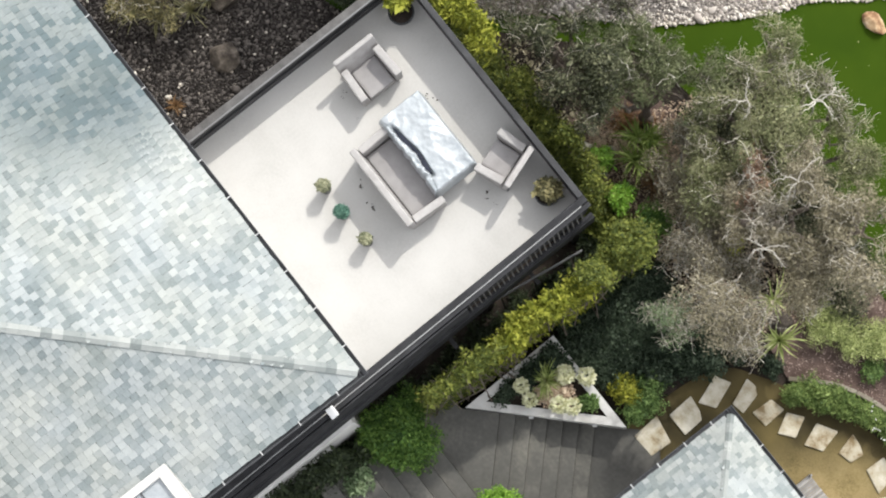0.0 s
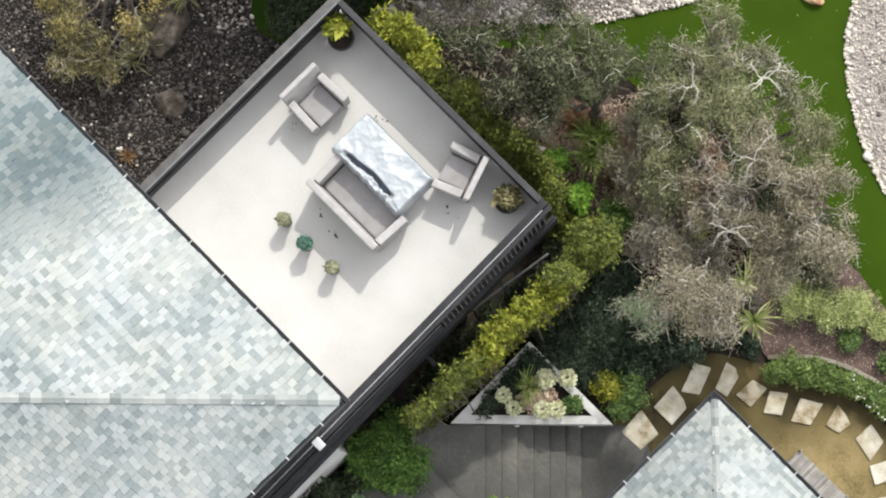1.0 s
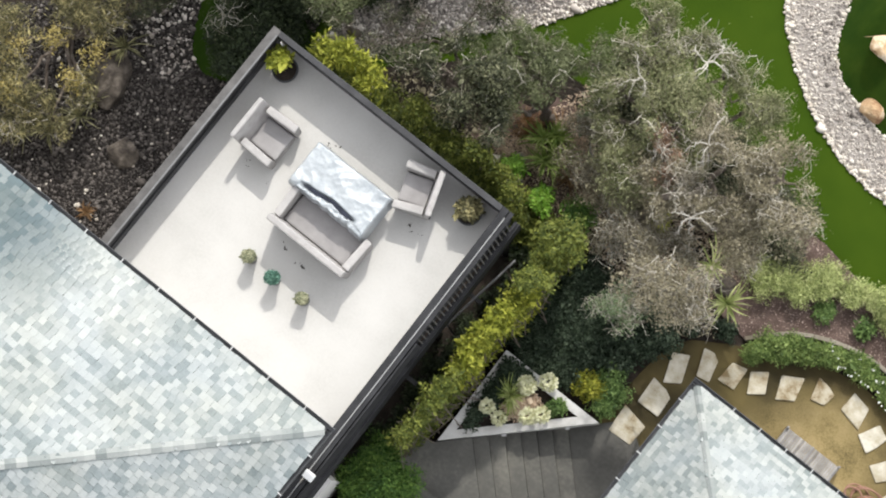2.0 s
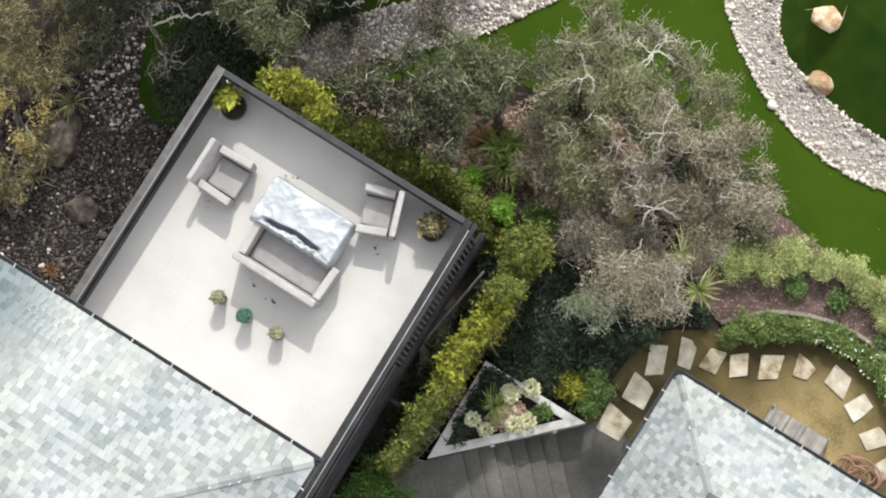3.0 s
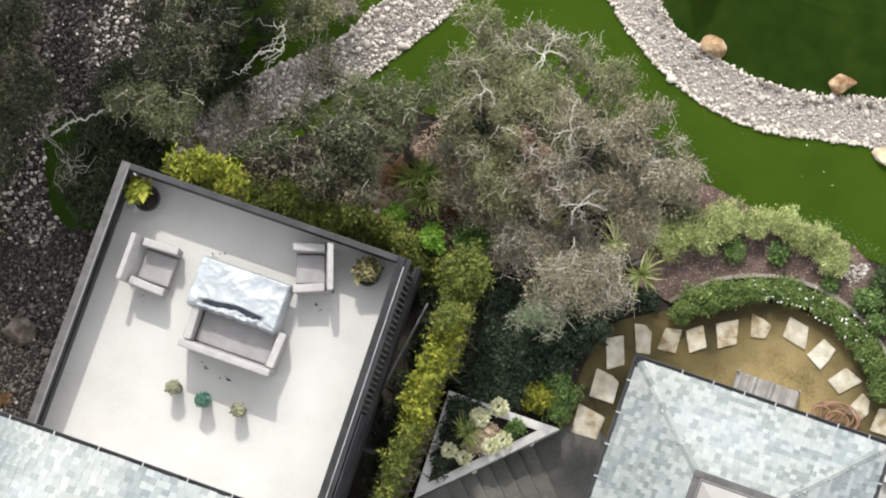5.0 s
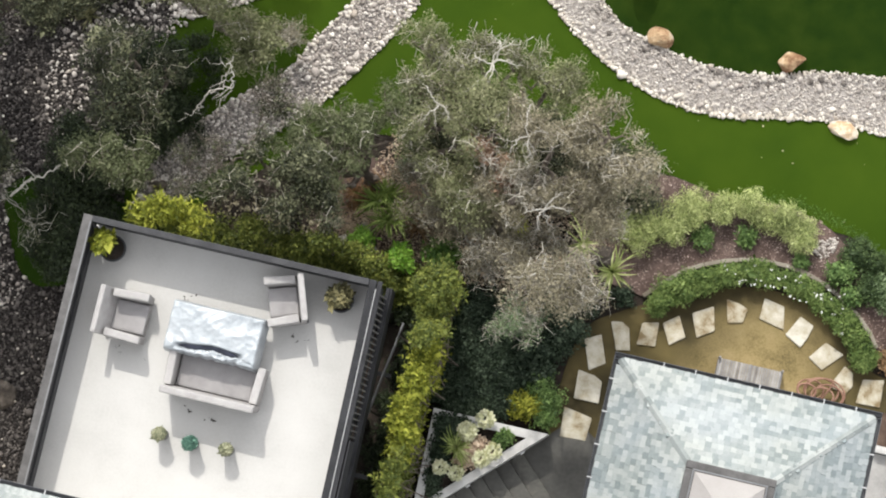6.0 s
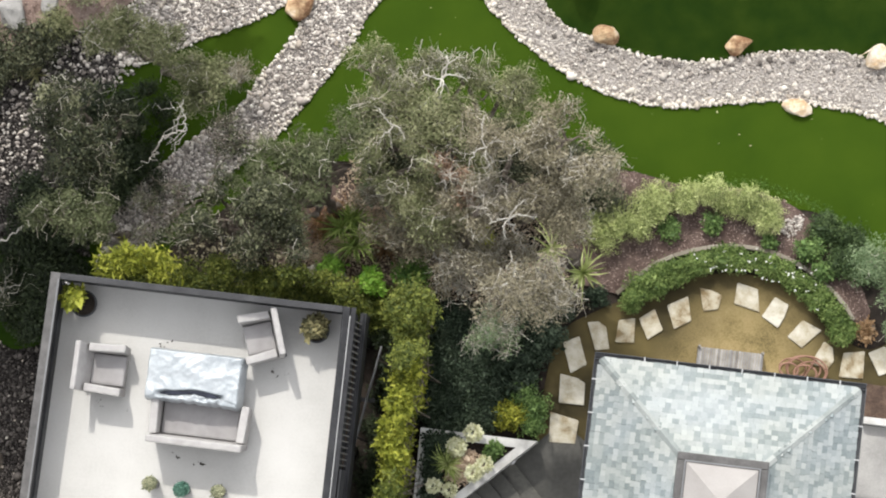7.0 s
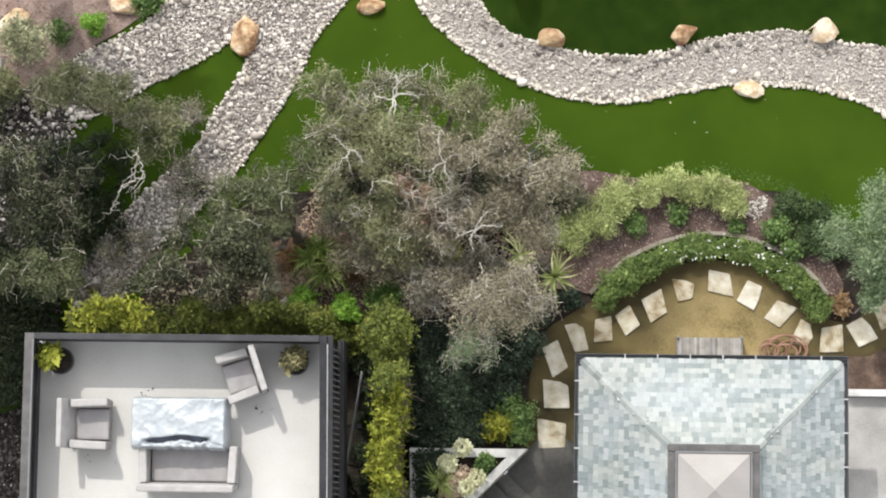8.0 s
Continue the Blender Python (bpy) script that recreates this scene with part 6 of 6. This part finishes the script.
tree("twiggy_shrub", "small bare grey shrub at the lawn's tip", (-7.97, 7.95, 0), [(-7.97, 7.95, 0.7, 0.42, 0.3, 0.3)],
     "dusty_leaf", 0.035, 900, 110, "pale_bark", "grey_twig", 0.03, 0.08, category="shrub", twig_len=0.32, twig_r=0.007)
rock("rock", "pale grey rock among the plants of the bank", -12.58, 8.75, 0.0, 0.6, 0.75, 0.5, "concrete", 91, 30)
rock("rock", "pale grey rock among the plants of the bank", -11.91, 9.04, 0.0, 0.45, 0.35, 0.3, "concrete", 92, 70)
shrub("shrub", "grey olive shrub on the mulched bank", [(-11.6, 8.6, 0.4, 0.32, 0.3, 0.3)], "oak_leaf", 0.045, 2000, 0.09)
rosette("dry_tuft", "tan spiky grass tuft on the bank", -12.39, 7.82, 0.05, "straw_leaf", 50, 0.45, 0.03, 0.9, group="dry tufts on the bank")
rosette("dry_tuft", "tan spiky grass tuft on the bank", -11.97, 7.64, 0.05, "straw_leaf", 50, 0.4, 0.03, 0.9, group="dry tufts on the bank")
shrub("shrub", "brown dry brush on the mulched bank", [(-12.82, 8.11, 0.35, 0.4, 0.4, 0.3), (-13.15, 7.77, 0.35, 0.4, 0.4, 0.3), (-12.18, 8.04, 0.35, 0.4, 0.4, 0.3), (-11.73, 8.35, 0.35, 0.4, 0.4, 0.3), (-12.8, 7.43, 0.35, 0.4, 0.4, 0.3)], "dark_leaf", 0.05, 1300, 0.08)
shrub("shrub", "brownish low plant at the end of the ivy arc", [(4.5, 4.49, 0.12, 0.22, 0.2, 0.18)], "rust_leaf", 0.05, 1600, 0.06)
# Leaf colour here also holds the shade beside the steps.
shrub("shrub", "dark green shrubs beside the lower steps", [(-4.14, -3.5, 2.3, 0.2, 0.35, 0.4), (-4.14, -2.95, 2.2, 0.2, 0.3, 0.4), (-4.16, -4.1, 2.3, 0.2, 0.35, 0.4), (-4.12, -3.3, 1.2, 0.25, 0.5, 0.7), (-4.12, -4.0, 1.2, 0.25, 0.5, 0.7), (-4.12, -2.7, 1.2, 0.25, 0.4, 0.7)], "shade_leaf", 0.055, 2200, 0.08)
shrub("shrub", "grey green low shrub beside the lower steps", [(-3.65, -2.8, 1.3, 0.3, 0.28, 0.3)], "olive_leaf", 0.06, 1900, 0.07)
rosette("dry_tuft", "withered brown tuft at the house wall", -11.72, -1.29, 0.02, "rust_leaf", 60, 0.3, 0.025, 0.7)
shrub("shrub", "olive shrub with fine leaves by the creek's bank", [(-11.15, 9.4, 0.5, 0.5, 0.5, 0.5)], "sage_leaf", 0.05, 1900, 0.09)
shrub("shrub", "pale olive brush at the edge of the dark oak", [(-11.12, 6.95, 2.3, 0.3, 0.2, 0.2), (-10.75, 6.85, 2.4, 0.25, 0.2, 0.2)], "sage_leaf", 0.045, 1500, 0.07)
shrub("shrub", "small fresh green bush in the mulch", [(-9.95, 9.85, 0.2, 0.22, 0.2, 0.22)], "bright_leaf", 0.05, 2800, 0.05)
shrub("shrub", "small fresh green bush in the mulch", [(-10.6, 9.75, 0.2, 0.24, 0.22, 0.22)], "bed_leaf", 0.05, 2800, 0.05)
shrub("shrub", "low green plants at the top of the bank", [(-8.9, 10.4, 0.15, 0.35, 0.2, 0.2)], "bed_leaf", 0.05, 2800, 0.05)


# Two trees out of view, added to shade the west lawn and yard.
tree("unseen_shade_tree", "unseen tree added beyond the garden to cast shade", (-11.9, 13.4, 0),
     [(-11.9, 13.4, 8.2, 1.2, 1.2, 1.0), (-12.9, 13.0, 7.4, 1.1, 1.0, 0.9), (-11.1, 13.9, 7.2, 1.1, 1.0, 0.9), (-12.0, 12.5, 7.0, 1.0, 0.9, 0.8), (-11.2, 12.6, 7.6, 0.9, 0.8, 0.8)],
     "dark_leaf", 0.13, 1100, 0, "bark", "grey_twig", 0.25, 0.2, tuft_r=0.4, gap=0.9)
tree("unseen_shade_tree", "unseen tree added beyond the gravel yard to cast shade", (-14.3, 8.3, 0),
     [(-14.3, 8.3, 8.4, 1.2, 1.2, 1.0), (-13.6, 8.9, 7.4, 1.0, 1.0, 0.9), (-14.2, 7.3, 7.2, 1.2, 1.0, 0.8), (-13.4, 10.0, 7.6, 1.0, 0.9, 0.8), (-14.4, 9.6, 7.8, 1.0, 1.0, 0.8)],
     "dark_leaf", 0.13, 1100, 0, "bark", "grey_twig", 0.28, 0.2, tuft_r=0.4, gap=0.9)


tree("twiggy_shrub", "dark brown brush beside the pebble yard", (-13.66, 3.39, 0), [(-13.82, 3.48, 0.9, 0.6, 0.5, 0.4), (-13.16, 3.33, 0.9, 0.45, 0.5, 0.4), (-13.18, 2.7, 0.9, 0.4, 0.45, 0.4), (-13.2, 4.06, 0.9, 0.5, 0.4, 0.4)],
     "dark_leaf", 0.05, 1500, 24, "bark", "bark", 0.05, 0.1, category="shrub", twig_len=0.4)
shrub("shrub", "golden flowering tips over the straw shrub", [(-14.51, 0.36, 1.25, 0.3, 0.3, 0.2), (-14.01, 0.94, 1.25, 0.3, 0.3, 0.2), (-13.21, 1.13, 1.25, 0.3, 0.3, 0.2), (-14.15, -0.35, 1.25, 0.3, 0.3, 0.2), (-14.7, -0.25, 1.25, 0.3, 0.3, 0.2), (-13.16, 0.52, 1.25, 0.3, 0.3, 0.2)], "straw_gold", 0.05, 420, 0.07, slim=0.4)
for x, y, z in [(-14.22, 3.08, 1.0), (-13.63, 1.71, 1.0), (-13.1, 1.68, 1.0), (-12.95, 0.08, 1.0), (-13.25, -0.5, 0.9), (-13.6, -0.85, 1.0), (-12.95, 0.5, 0.8)]:
    rosette("straw_tuft", "pale straw coloured feathery grass tuft", x, y, z - 0.7, "straw_leaf", 55, 0.45, 0.022, 1.5, group="straw tufts by the rocks")


def bare_branch(label, pts, r=0.015):
    """A dead limb that forks into pale crooked twigs."""
    ob = thing("bare_branch", label, "branch", pts[0])
    o = np.array(pts[0])
    main = smooth_line(np.array(pts), 6) - o
    main += rng.normal(0, 0.022, main.shape)
    lines, radii = [main], [(r, r * 0.45)]
    for k in range(3, len(main), 4):
        d = rng.normal(0, 1, 3) * (1, 1, 0.3)
        d /= np.linalg.norm(d)
        side = crooked(main[k], main[k] + d * rng.uniform(0.2, 0.55), 8, 0.09)
        lines.append(side)
        radii.append((r * 0.5, r * 0.22))
        for j in (4, 7):
            e = d + rng.normal(0, 0.8, 3) * (1, 1, 0.4)
            lines.append(crooked(side[j], side[j] + e * rng.uniform(0.08, 0.2), 5, 0.14))
            radii.append((r * 0.3, r * 0.12))
    part("limb", tubes(lines, radii, 5), "white_bark", ob)
    return ob


def branch_fan(label, centre, tips, r=0.0125):
    """Pale dead limbs that spread from one fork in long curves and split at their ends."""
    ob = thing("bare_branch", label, "branch", centre)
    o = np.array(centre, float)
    lines, radii = [crooked((0.1, -0.15, -0.7), (0, 0, 0), 6, 0.05)], [(r * 1.25, r)]
    for tx, ty, tz in tips:
        end = np.array((tx, ty, tz)) - o
        bend = np.cross(end, (0, 0, 1)) * rng.choice((-1, 1)) * rng.uniform(0.1, 0.28)
        q = np.linspace(0, 1, 12)[:, None]
        arm = end * q + bend * np.sin(q * np.pi) + 0.15 * bend * np.sin(q * 9) + rng.normal(0, 0.014, (12, 3)) * np.sin(q * np.pi)
        arm[:, 2] += 0.08 * np.sin(q[:, 0] * np.pi)
        lines.append(arm)
        radii.append((r, r * 0.45))
        for k in (5, 9):
            d = (arm[k] - arm[k - 2]) / (np.linalg.norm(arm[k] - arm[k - 2]) + 1e-6) + rng.normal(0, 0.5, 3) * (1, 1, 0.3)
            ln = rng.uniform(0.07, 0.18)
            twig = crooked(arm[k], arm[k] + d * ln, 7, 0.1)
            lines.append(twig)
            radii.append((r * 0.5, r * 0.2))
            lines.append(crooked(twig[4], twig[4] + (d + rng.normal(0, 0.8, 3) * (1, 1, 0.3)) * ln * 0.5, 5, 0.1))
            radii.append((r * 0.3, r * 0.15))
    part("limb", tubes(lines, radii, 5), "white_bark", ob)
    return ob


branch_fan("bare pale branches spreading over the lawn", (-3.84, 7.98, 2.75), [(-3.8, 8.42, 2.8), (-3.45, 8.4, 2.8), (-4.2, 8.1, 2.8), (-3.9, 7.5, 2.8), (-4.2, 7.4, 2.8), (-3.35, 7.95, 2.9)], 0.0165)
branch_fan("bare pale branches within the oak crown", (-2.77, 6.57, 4.3), [(-2.87, 7.16, 4.2), (-2.43, 6.67, 4.3), (-3.02, 6.23, 4.3), (-2.63, 6.23, 4.3)])
branch_fan("bare pale branches within the oak crown", (-2.24, 5.4, 3.95), [(-2, 5.75, 4), (-1.8, 5.45, 3.9), (-2.58, 5.26, 4), (-2.24, 5.06, 3.9)])
branch_fan("bare pale branches within the oak crown", (-4.6, 7.0, 2.9), [(-4.9, 7.3, 2.9), (-4.4, 6.75, 2.9), (-4.85, 6.75, 2.8)], 0.013)
branch_fan("bare pale branches within the oak crown", (-3.6, 6.2, 2.9), [(-3.9, 6.35, 2.9), (-3.3, 6.3, 2.9), (-3.5, 5.9, 2.8)], 0.013)
branch_fan("bare pale branches within the oak crown", (-1.36, 6.57, 3.8), [(-1.07, 6.62, 3.7), (-1.66, 6.43, 3.8), (-1.36, 6.87, 3.7)], 0.012)
branch_fan("pale twisted branches over the brush", (-2.11, 4.28, 4.05), [(-2.5, 4.13, 4), (-1.73, 4.33, 4), (-2.02, 4.61, 4), (-2.21, 3.94, 3.9)], 0.013)
branch_fan("pale twisted branches over the brush", (-1.68, 4.23, 3.9), [(-1.49, 4.18, 3.8), (-1.92, 4.04, 3.8), (-1.59, 4.42, 3.9)], 0.011)
branch_fan("bare pale branches by the creek", (-6.6, 5.7, 2.55), [(-6.95, 5.6, 2.5), (-6.3, 5.6, 2.5)], 0.012)
bare_branch("dead white branch above the shaded lawn", [(-12.22, 3.67, 1.7), (-11.91, 4.04, 1.9), (-11.63, 4.21, 1.95), (-11.35, 4.45, 2.0)], 0.024)
bare_branch("dead pale branch over the creek", [(-9.12, 6.06, 1.7), (-8.98, 6.38, 2.0), (-8.72, 6.53, 2.1), (-8.5, 6.6, 2.2), (-8.58, 6.85, 2.3), (-8.62, 7.1, 2.3)], 0.018)
trunk = thing("leaning_trunk", "leaning dark trunk showing between crowns", "tree trunk", (-2.9, 4.95, 0))
part("stem", tubes([np.array([(0.0, 0.0, 0), (-0.1, 0.1, 1.0), (-0.15, 0.25, 1.9), (-0.1, 0.5, 2.5), (0.1, 0.75, 3.0)])], [(0.13, 0.06)], 8), "bark", trunk)

# ---- pebbles and gravel ----


def stones_over(name, label, outline, per, size, mat, z, keep=None, spread=0.4):
    p = scatter(outline, per)
    if keep is not None:
        p = p[keep(p)]
    ob = part(name, pebbles(p, z, size, spread), mat)
    return tagged(ob, label, "pebbles", kind="stuff")


def along_line(pts, step, jitter):
    line = smooth_line(pts, 12)
    seg = np.r_[0, np.cumsum(np.linalg.norm(np.diff(line, axis=0), axis=1))]
    s = np.arange(0, seg[-1], step)
    return np.c_[np.interp(s, seg, line[:, 0]), np.interp(s, seg, line[:, 1])] + rng.normal(0, jitter, (len(s), 2))


stones_over("creek_pebbles", "pale grey and pinkish river pebbles in the creek", creek_line, 1250, 0.031, "pebble", 0.03, spread=0.5)
stones_over("creek_gravel", "fine pale gravel in the winding creek", creek2_line, 1500, 0.024, "fine_gravel", 0.026, spread=0.45)
stones_over("creek_gravel", "larger pale stones strewn through the gravel", creek2_line, 75, 0.046, "pebble", 0.03, spread=0.4)


def rim_stones(curves, outline, step, wide, strewn=22):
    """Places for cobbles: a row along each curve and more of them scattered a little way inside the outline."""
    row = np.concatenate([along_line(c, step, 0.018) for c in curves])
    more = np.concatenate([along_line(c, step * 0.5, wide) for c in curves])
    loose = scatter(outline, strewn)
    return np.concatenate([row, more[inside(more, outline)], loose])


edge = rim_stones((CREEK_A, CREEK_B, BRANCH_LOW, BRANCH_UP), creek_line, 0.055, 0.1, 12)
tagged(part("edge_cobbles", pebbles(edge, 0.03, 0.058, 0.33, 0.65), "edge_cobble"), "larger pale cobbles edging the creek", "cobbles", kind="stuff")
edge2 = np.concatenate([rim_stones((C2_LOW,), creek2_line, 0.034, 0.07, 5), along_line(C2_UP, 0.05, 0.018)])
# Shade on the stones under the bank is put into a darker cobble colour.
upper = along_line(C2_UP, 0.012, 0.17)
tagged(part("edge_cobbles", pebbles(upper[inside(upper, creek2_line)], 0.03, 0.055, 0.35, 0.7), "shaded_cobble"), "cobbles below the bank with shade in their colour", "cobbles", kind="stuff")
tagged(part("edge_cobbles", pebbles(edge2, 0.026, 0.06, 0.34, 0.65), "edge_cobble"), "whitish cobbles lining the winding creek", "cobbles", kind="stuff")
BANK = [(-12.75, 7.0), (-11.7, 7.1), (-11.4, 7.7), (-9.9, 8.2), (-10.1, 7.75), (-11.5, 7.15), (-11.65, 5.7), (-12.3, 5.4), (-12.6, 6.2)]
far = scatter([(-10.2, 7.9), (-10.5, 8.9), (-12.6, 8.0), (-12.3, 6.6), (-11.0, 6.6)], 150)
far = np.concatenate([far, scatter(BANK, 130)])
tagged(part("edge_cobbles", pebbles(far, 0.03, 0.047, 0.45, 0.65), "pebble"), "scattered pale cobbles among dark pebbles", "cobbles", kind="stuff")
spots = scatter(dark_line, 6)
spots = spots[~inside(spots, PATCH)]
tagged(part("edge_cobbles", pebbles(spots, 0.035, 0.05, 0.3, 0.65), "edge_cobble"), "pale stones strewn over the dark pebbles", "cobbles", kind="stuff")
grey = scatter([(-14.0, 4.2), (-12.6, 4.4), (-11.9, 2.0), (-12.2, 1.6), (-13.3, 2.2)], 170)
grey = grey[~inside(grey, PATCH)]
tagged(part("edge_cobbles", pebbles(grey, 0.03, 0.045, 0.4, 0.6), "pebble"), "light grey pebbles among the dark ones", "cobbles", kind="stuff")
stones_over("yard_pebbles", "dark grey rounded pebbles beside the deck", dark_line, 950, 0.037, "dark_pebble", 0.022, lambda p: ~inside(p, PATCH))
tagged(part("edge_cobbles", pebbles(scatter(smooth_line([(2.75, 6.4), (3.15, 6.6), (3.1, 6.25), (2.85, 6.15)], 4, True), 900), 0.05, 0.045, 0.3), "pebble"), "patch of white cobbles at the lawn's edge", "cobbles", kind="stuff")
more = scatter([(-9.0, 3.9), (-5.4, 3.9), (-5.4, 4.9), (-8.6, 5.0)], 300)
tagged(part("leaf_litter", leaves(np.c_[more, np.full(len(more), 0.04)], 0.07, 0.85, 0.5), "dusty_leaf"), "grey brown fallen leaves behind the deck", "leaf litter", kind="stuff")
chips = np.concatenate([scatter(bed_line, 700), scatter([(-8.8, 10.25), (-9.5, 9.75), (-10.3, 9.36), (-11.2, 8.7), (-12.0, 8.3), (-14, 7.8), (-14, 11), (-8.6, 11)], 700)])
tagged(part("bark_chips", leaves(np.c_[chips, np.full(len(chips), 0.06)], 0.036, 0.85, 0.4), "bark_mulch"), "reddish bark chips on the bed", "mulch", kind="stuff")
specks = scatter([(-5, 9), (-3, 8.3), (0, 7.2), (4.5, 6.5), (5.5, 8), (3, 8.6), (0, 8.3), (-2.5, 9.1), (-4, 10.6)], 0.9)
tagged(part("fallen_leaves", leaves(np.c_[specks, np.full(len(specks), 0.03)], 0.035, 0.9, 0.6), "straw_leaf"), "few pale fallen leaves on the lawn", "leaf litter", kind="stuff")
litter = scatter([(-6.5, 4.0), (-1.3, 4.3), (-0.8, 6.9), (-5.5, 7.0)], 900)
tagged(part("leaf_litter", leaves(np.c_[litter, np.full(len(litter), 0.06)], 0.042, 0.85, 0.5), "pink_leaf"), "brown fallen leaves under the oaks", "leaf litter", kind="stuff")

fringe = along_line([(1.5, 7.04), (2.2, 7.08), (2.9, 6.95), (3.5, 6.74), (4.1, 6.42), (4.6, 6.1)], 0.002, 0.07)
tagged(part("grass_fringe", leaves(np.c_[fringe, np.full(len(fringe), 0.012)], 0.03, 0.85, 0.4, 0.4), "fringe_leaf"), "taller pale grass along the lawn's edge", "grass", kind="stuff")

# ---- roof shingles ----
bpy.context.view_layer.update()
CN, CE, LEAN = math.cos(math.atan(PITCH_N)), math.cos(math.atan(PITCH_E)), PITCH_E / PITCH_N
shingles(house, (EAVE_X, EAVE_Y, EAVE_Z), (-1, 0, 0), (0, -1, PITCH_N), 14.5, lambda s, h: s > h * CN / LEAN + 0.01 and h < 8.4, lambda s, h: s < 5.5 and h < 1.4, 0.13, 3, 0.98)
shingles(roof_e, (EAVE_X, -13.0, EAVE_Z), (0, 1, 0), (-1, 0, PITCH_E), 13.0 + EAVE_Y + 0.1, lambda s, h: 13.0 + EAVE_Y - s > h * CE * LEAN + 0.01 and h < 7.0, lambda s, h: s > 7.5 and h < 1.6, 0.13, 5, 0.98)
caps(roof_e, (EAVE_X, EAVE_Y, EAVE_Z), (EAVE_X - RUN, EAVE_Y - RUN_Y, RZ), 0.085, 0.034)
CP = math.cos(math.atan(PP))
for i, (foot, along, up) in enumerate([((PX + PH, PY + PH, PZ), (-1, 0, 0), (0, -1, PP)), ((PX - PH, PY + PH, PZ), (0, -1, 0), (1, 0, PP)), ((PX + PH, PY - PH, PZ), (0, 1, 0), (-1, 0, PP)), ((PX - PH, PY - PH, PZ), (1, 0, 0), (0, 1, PP))]):
    shingles(pav, foot, along, up, 2 * PH + 0.05, lambda s, h: h * CP < PH - 0.74 and h * CP < s < 2 * PH - h * CP, (lambda s, h: h < 0.95) if i == 0 else (lambda s, h: False), 0.108, 10 + i, 0.84)
for c, t in zip(C, T):
    caps(pav, c, t, 0.066, 0.026)
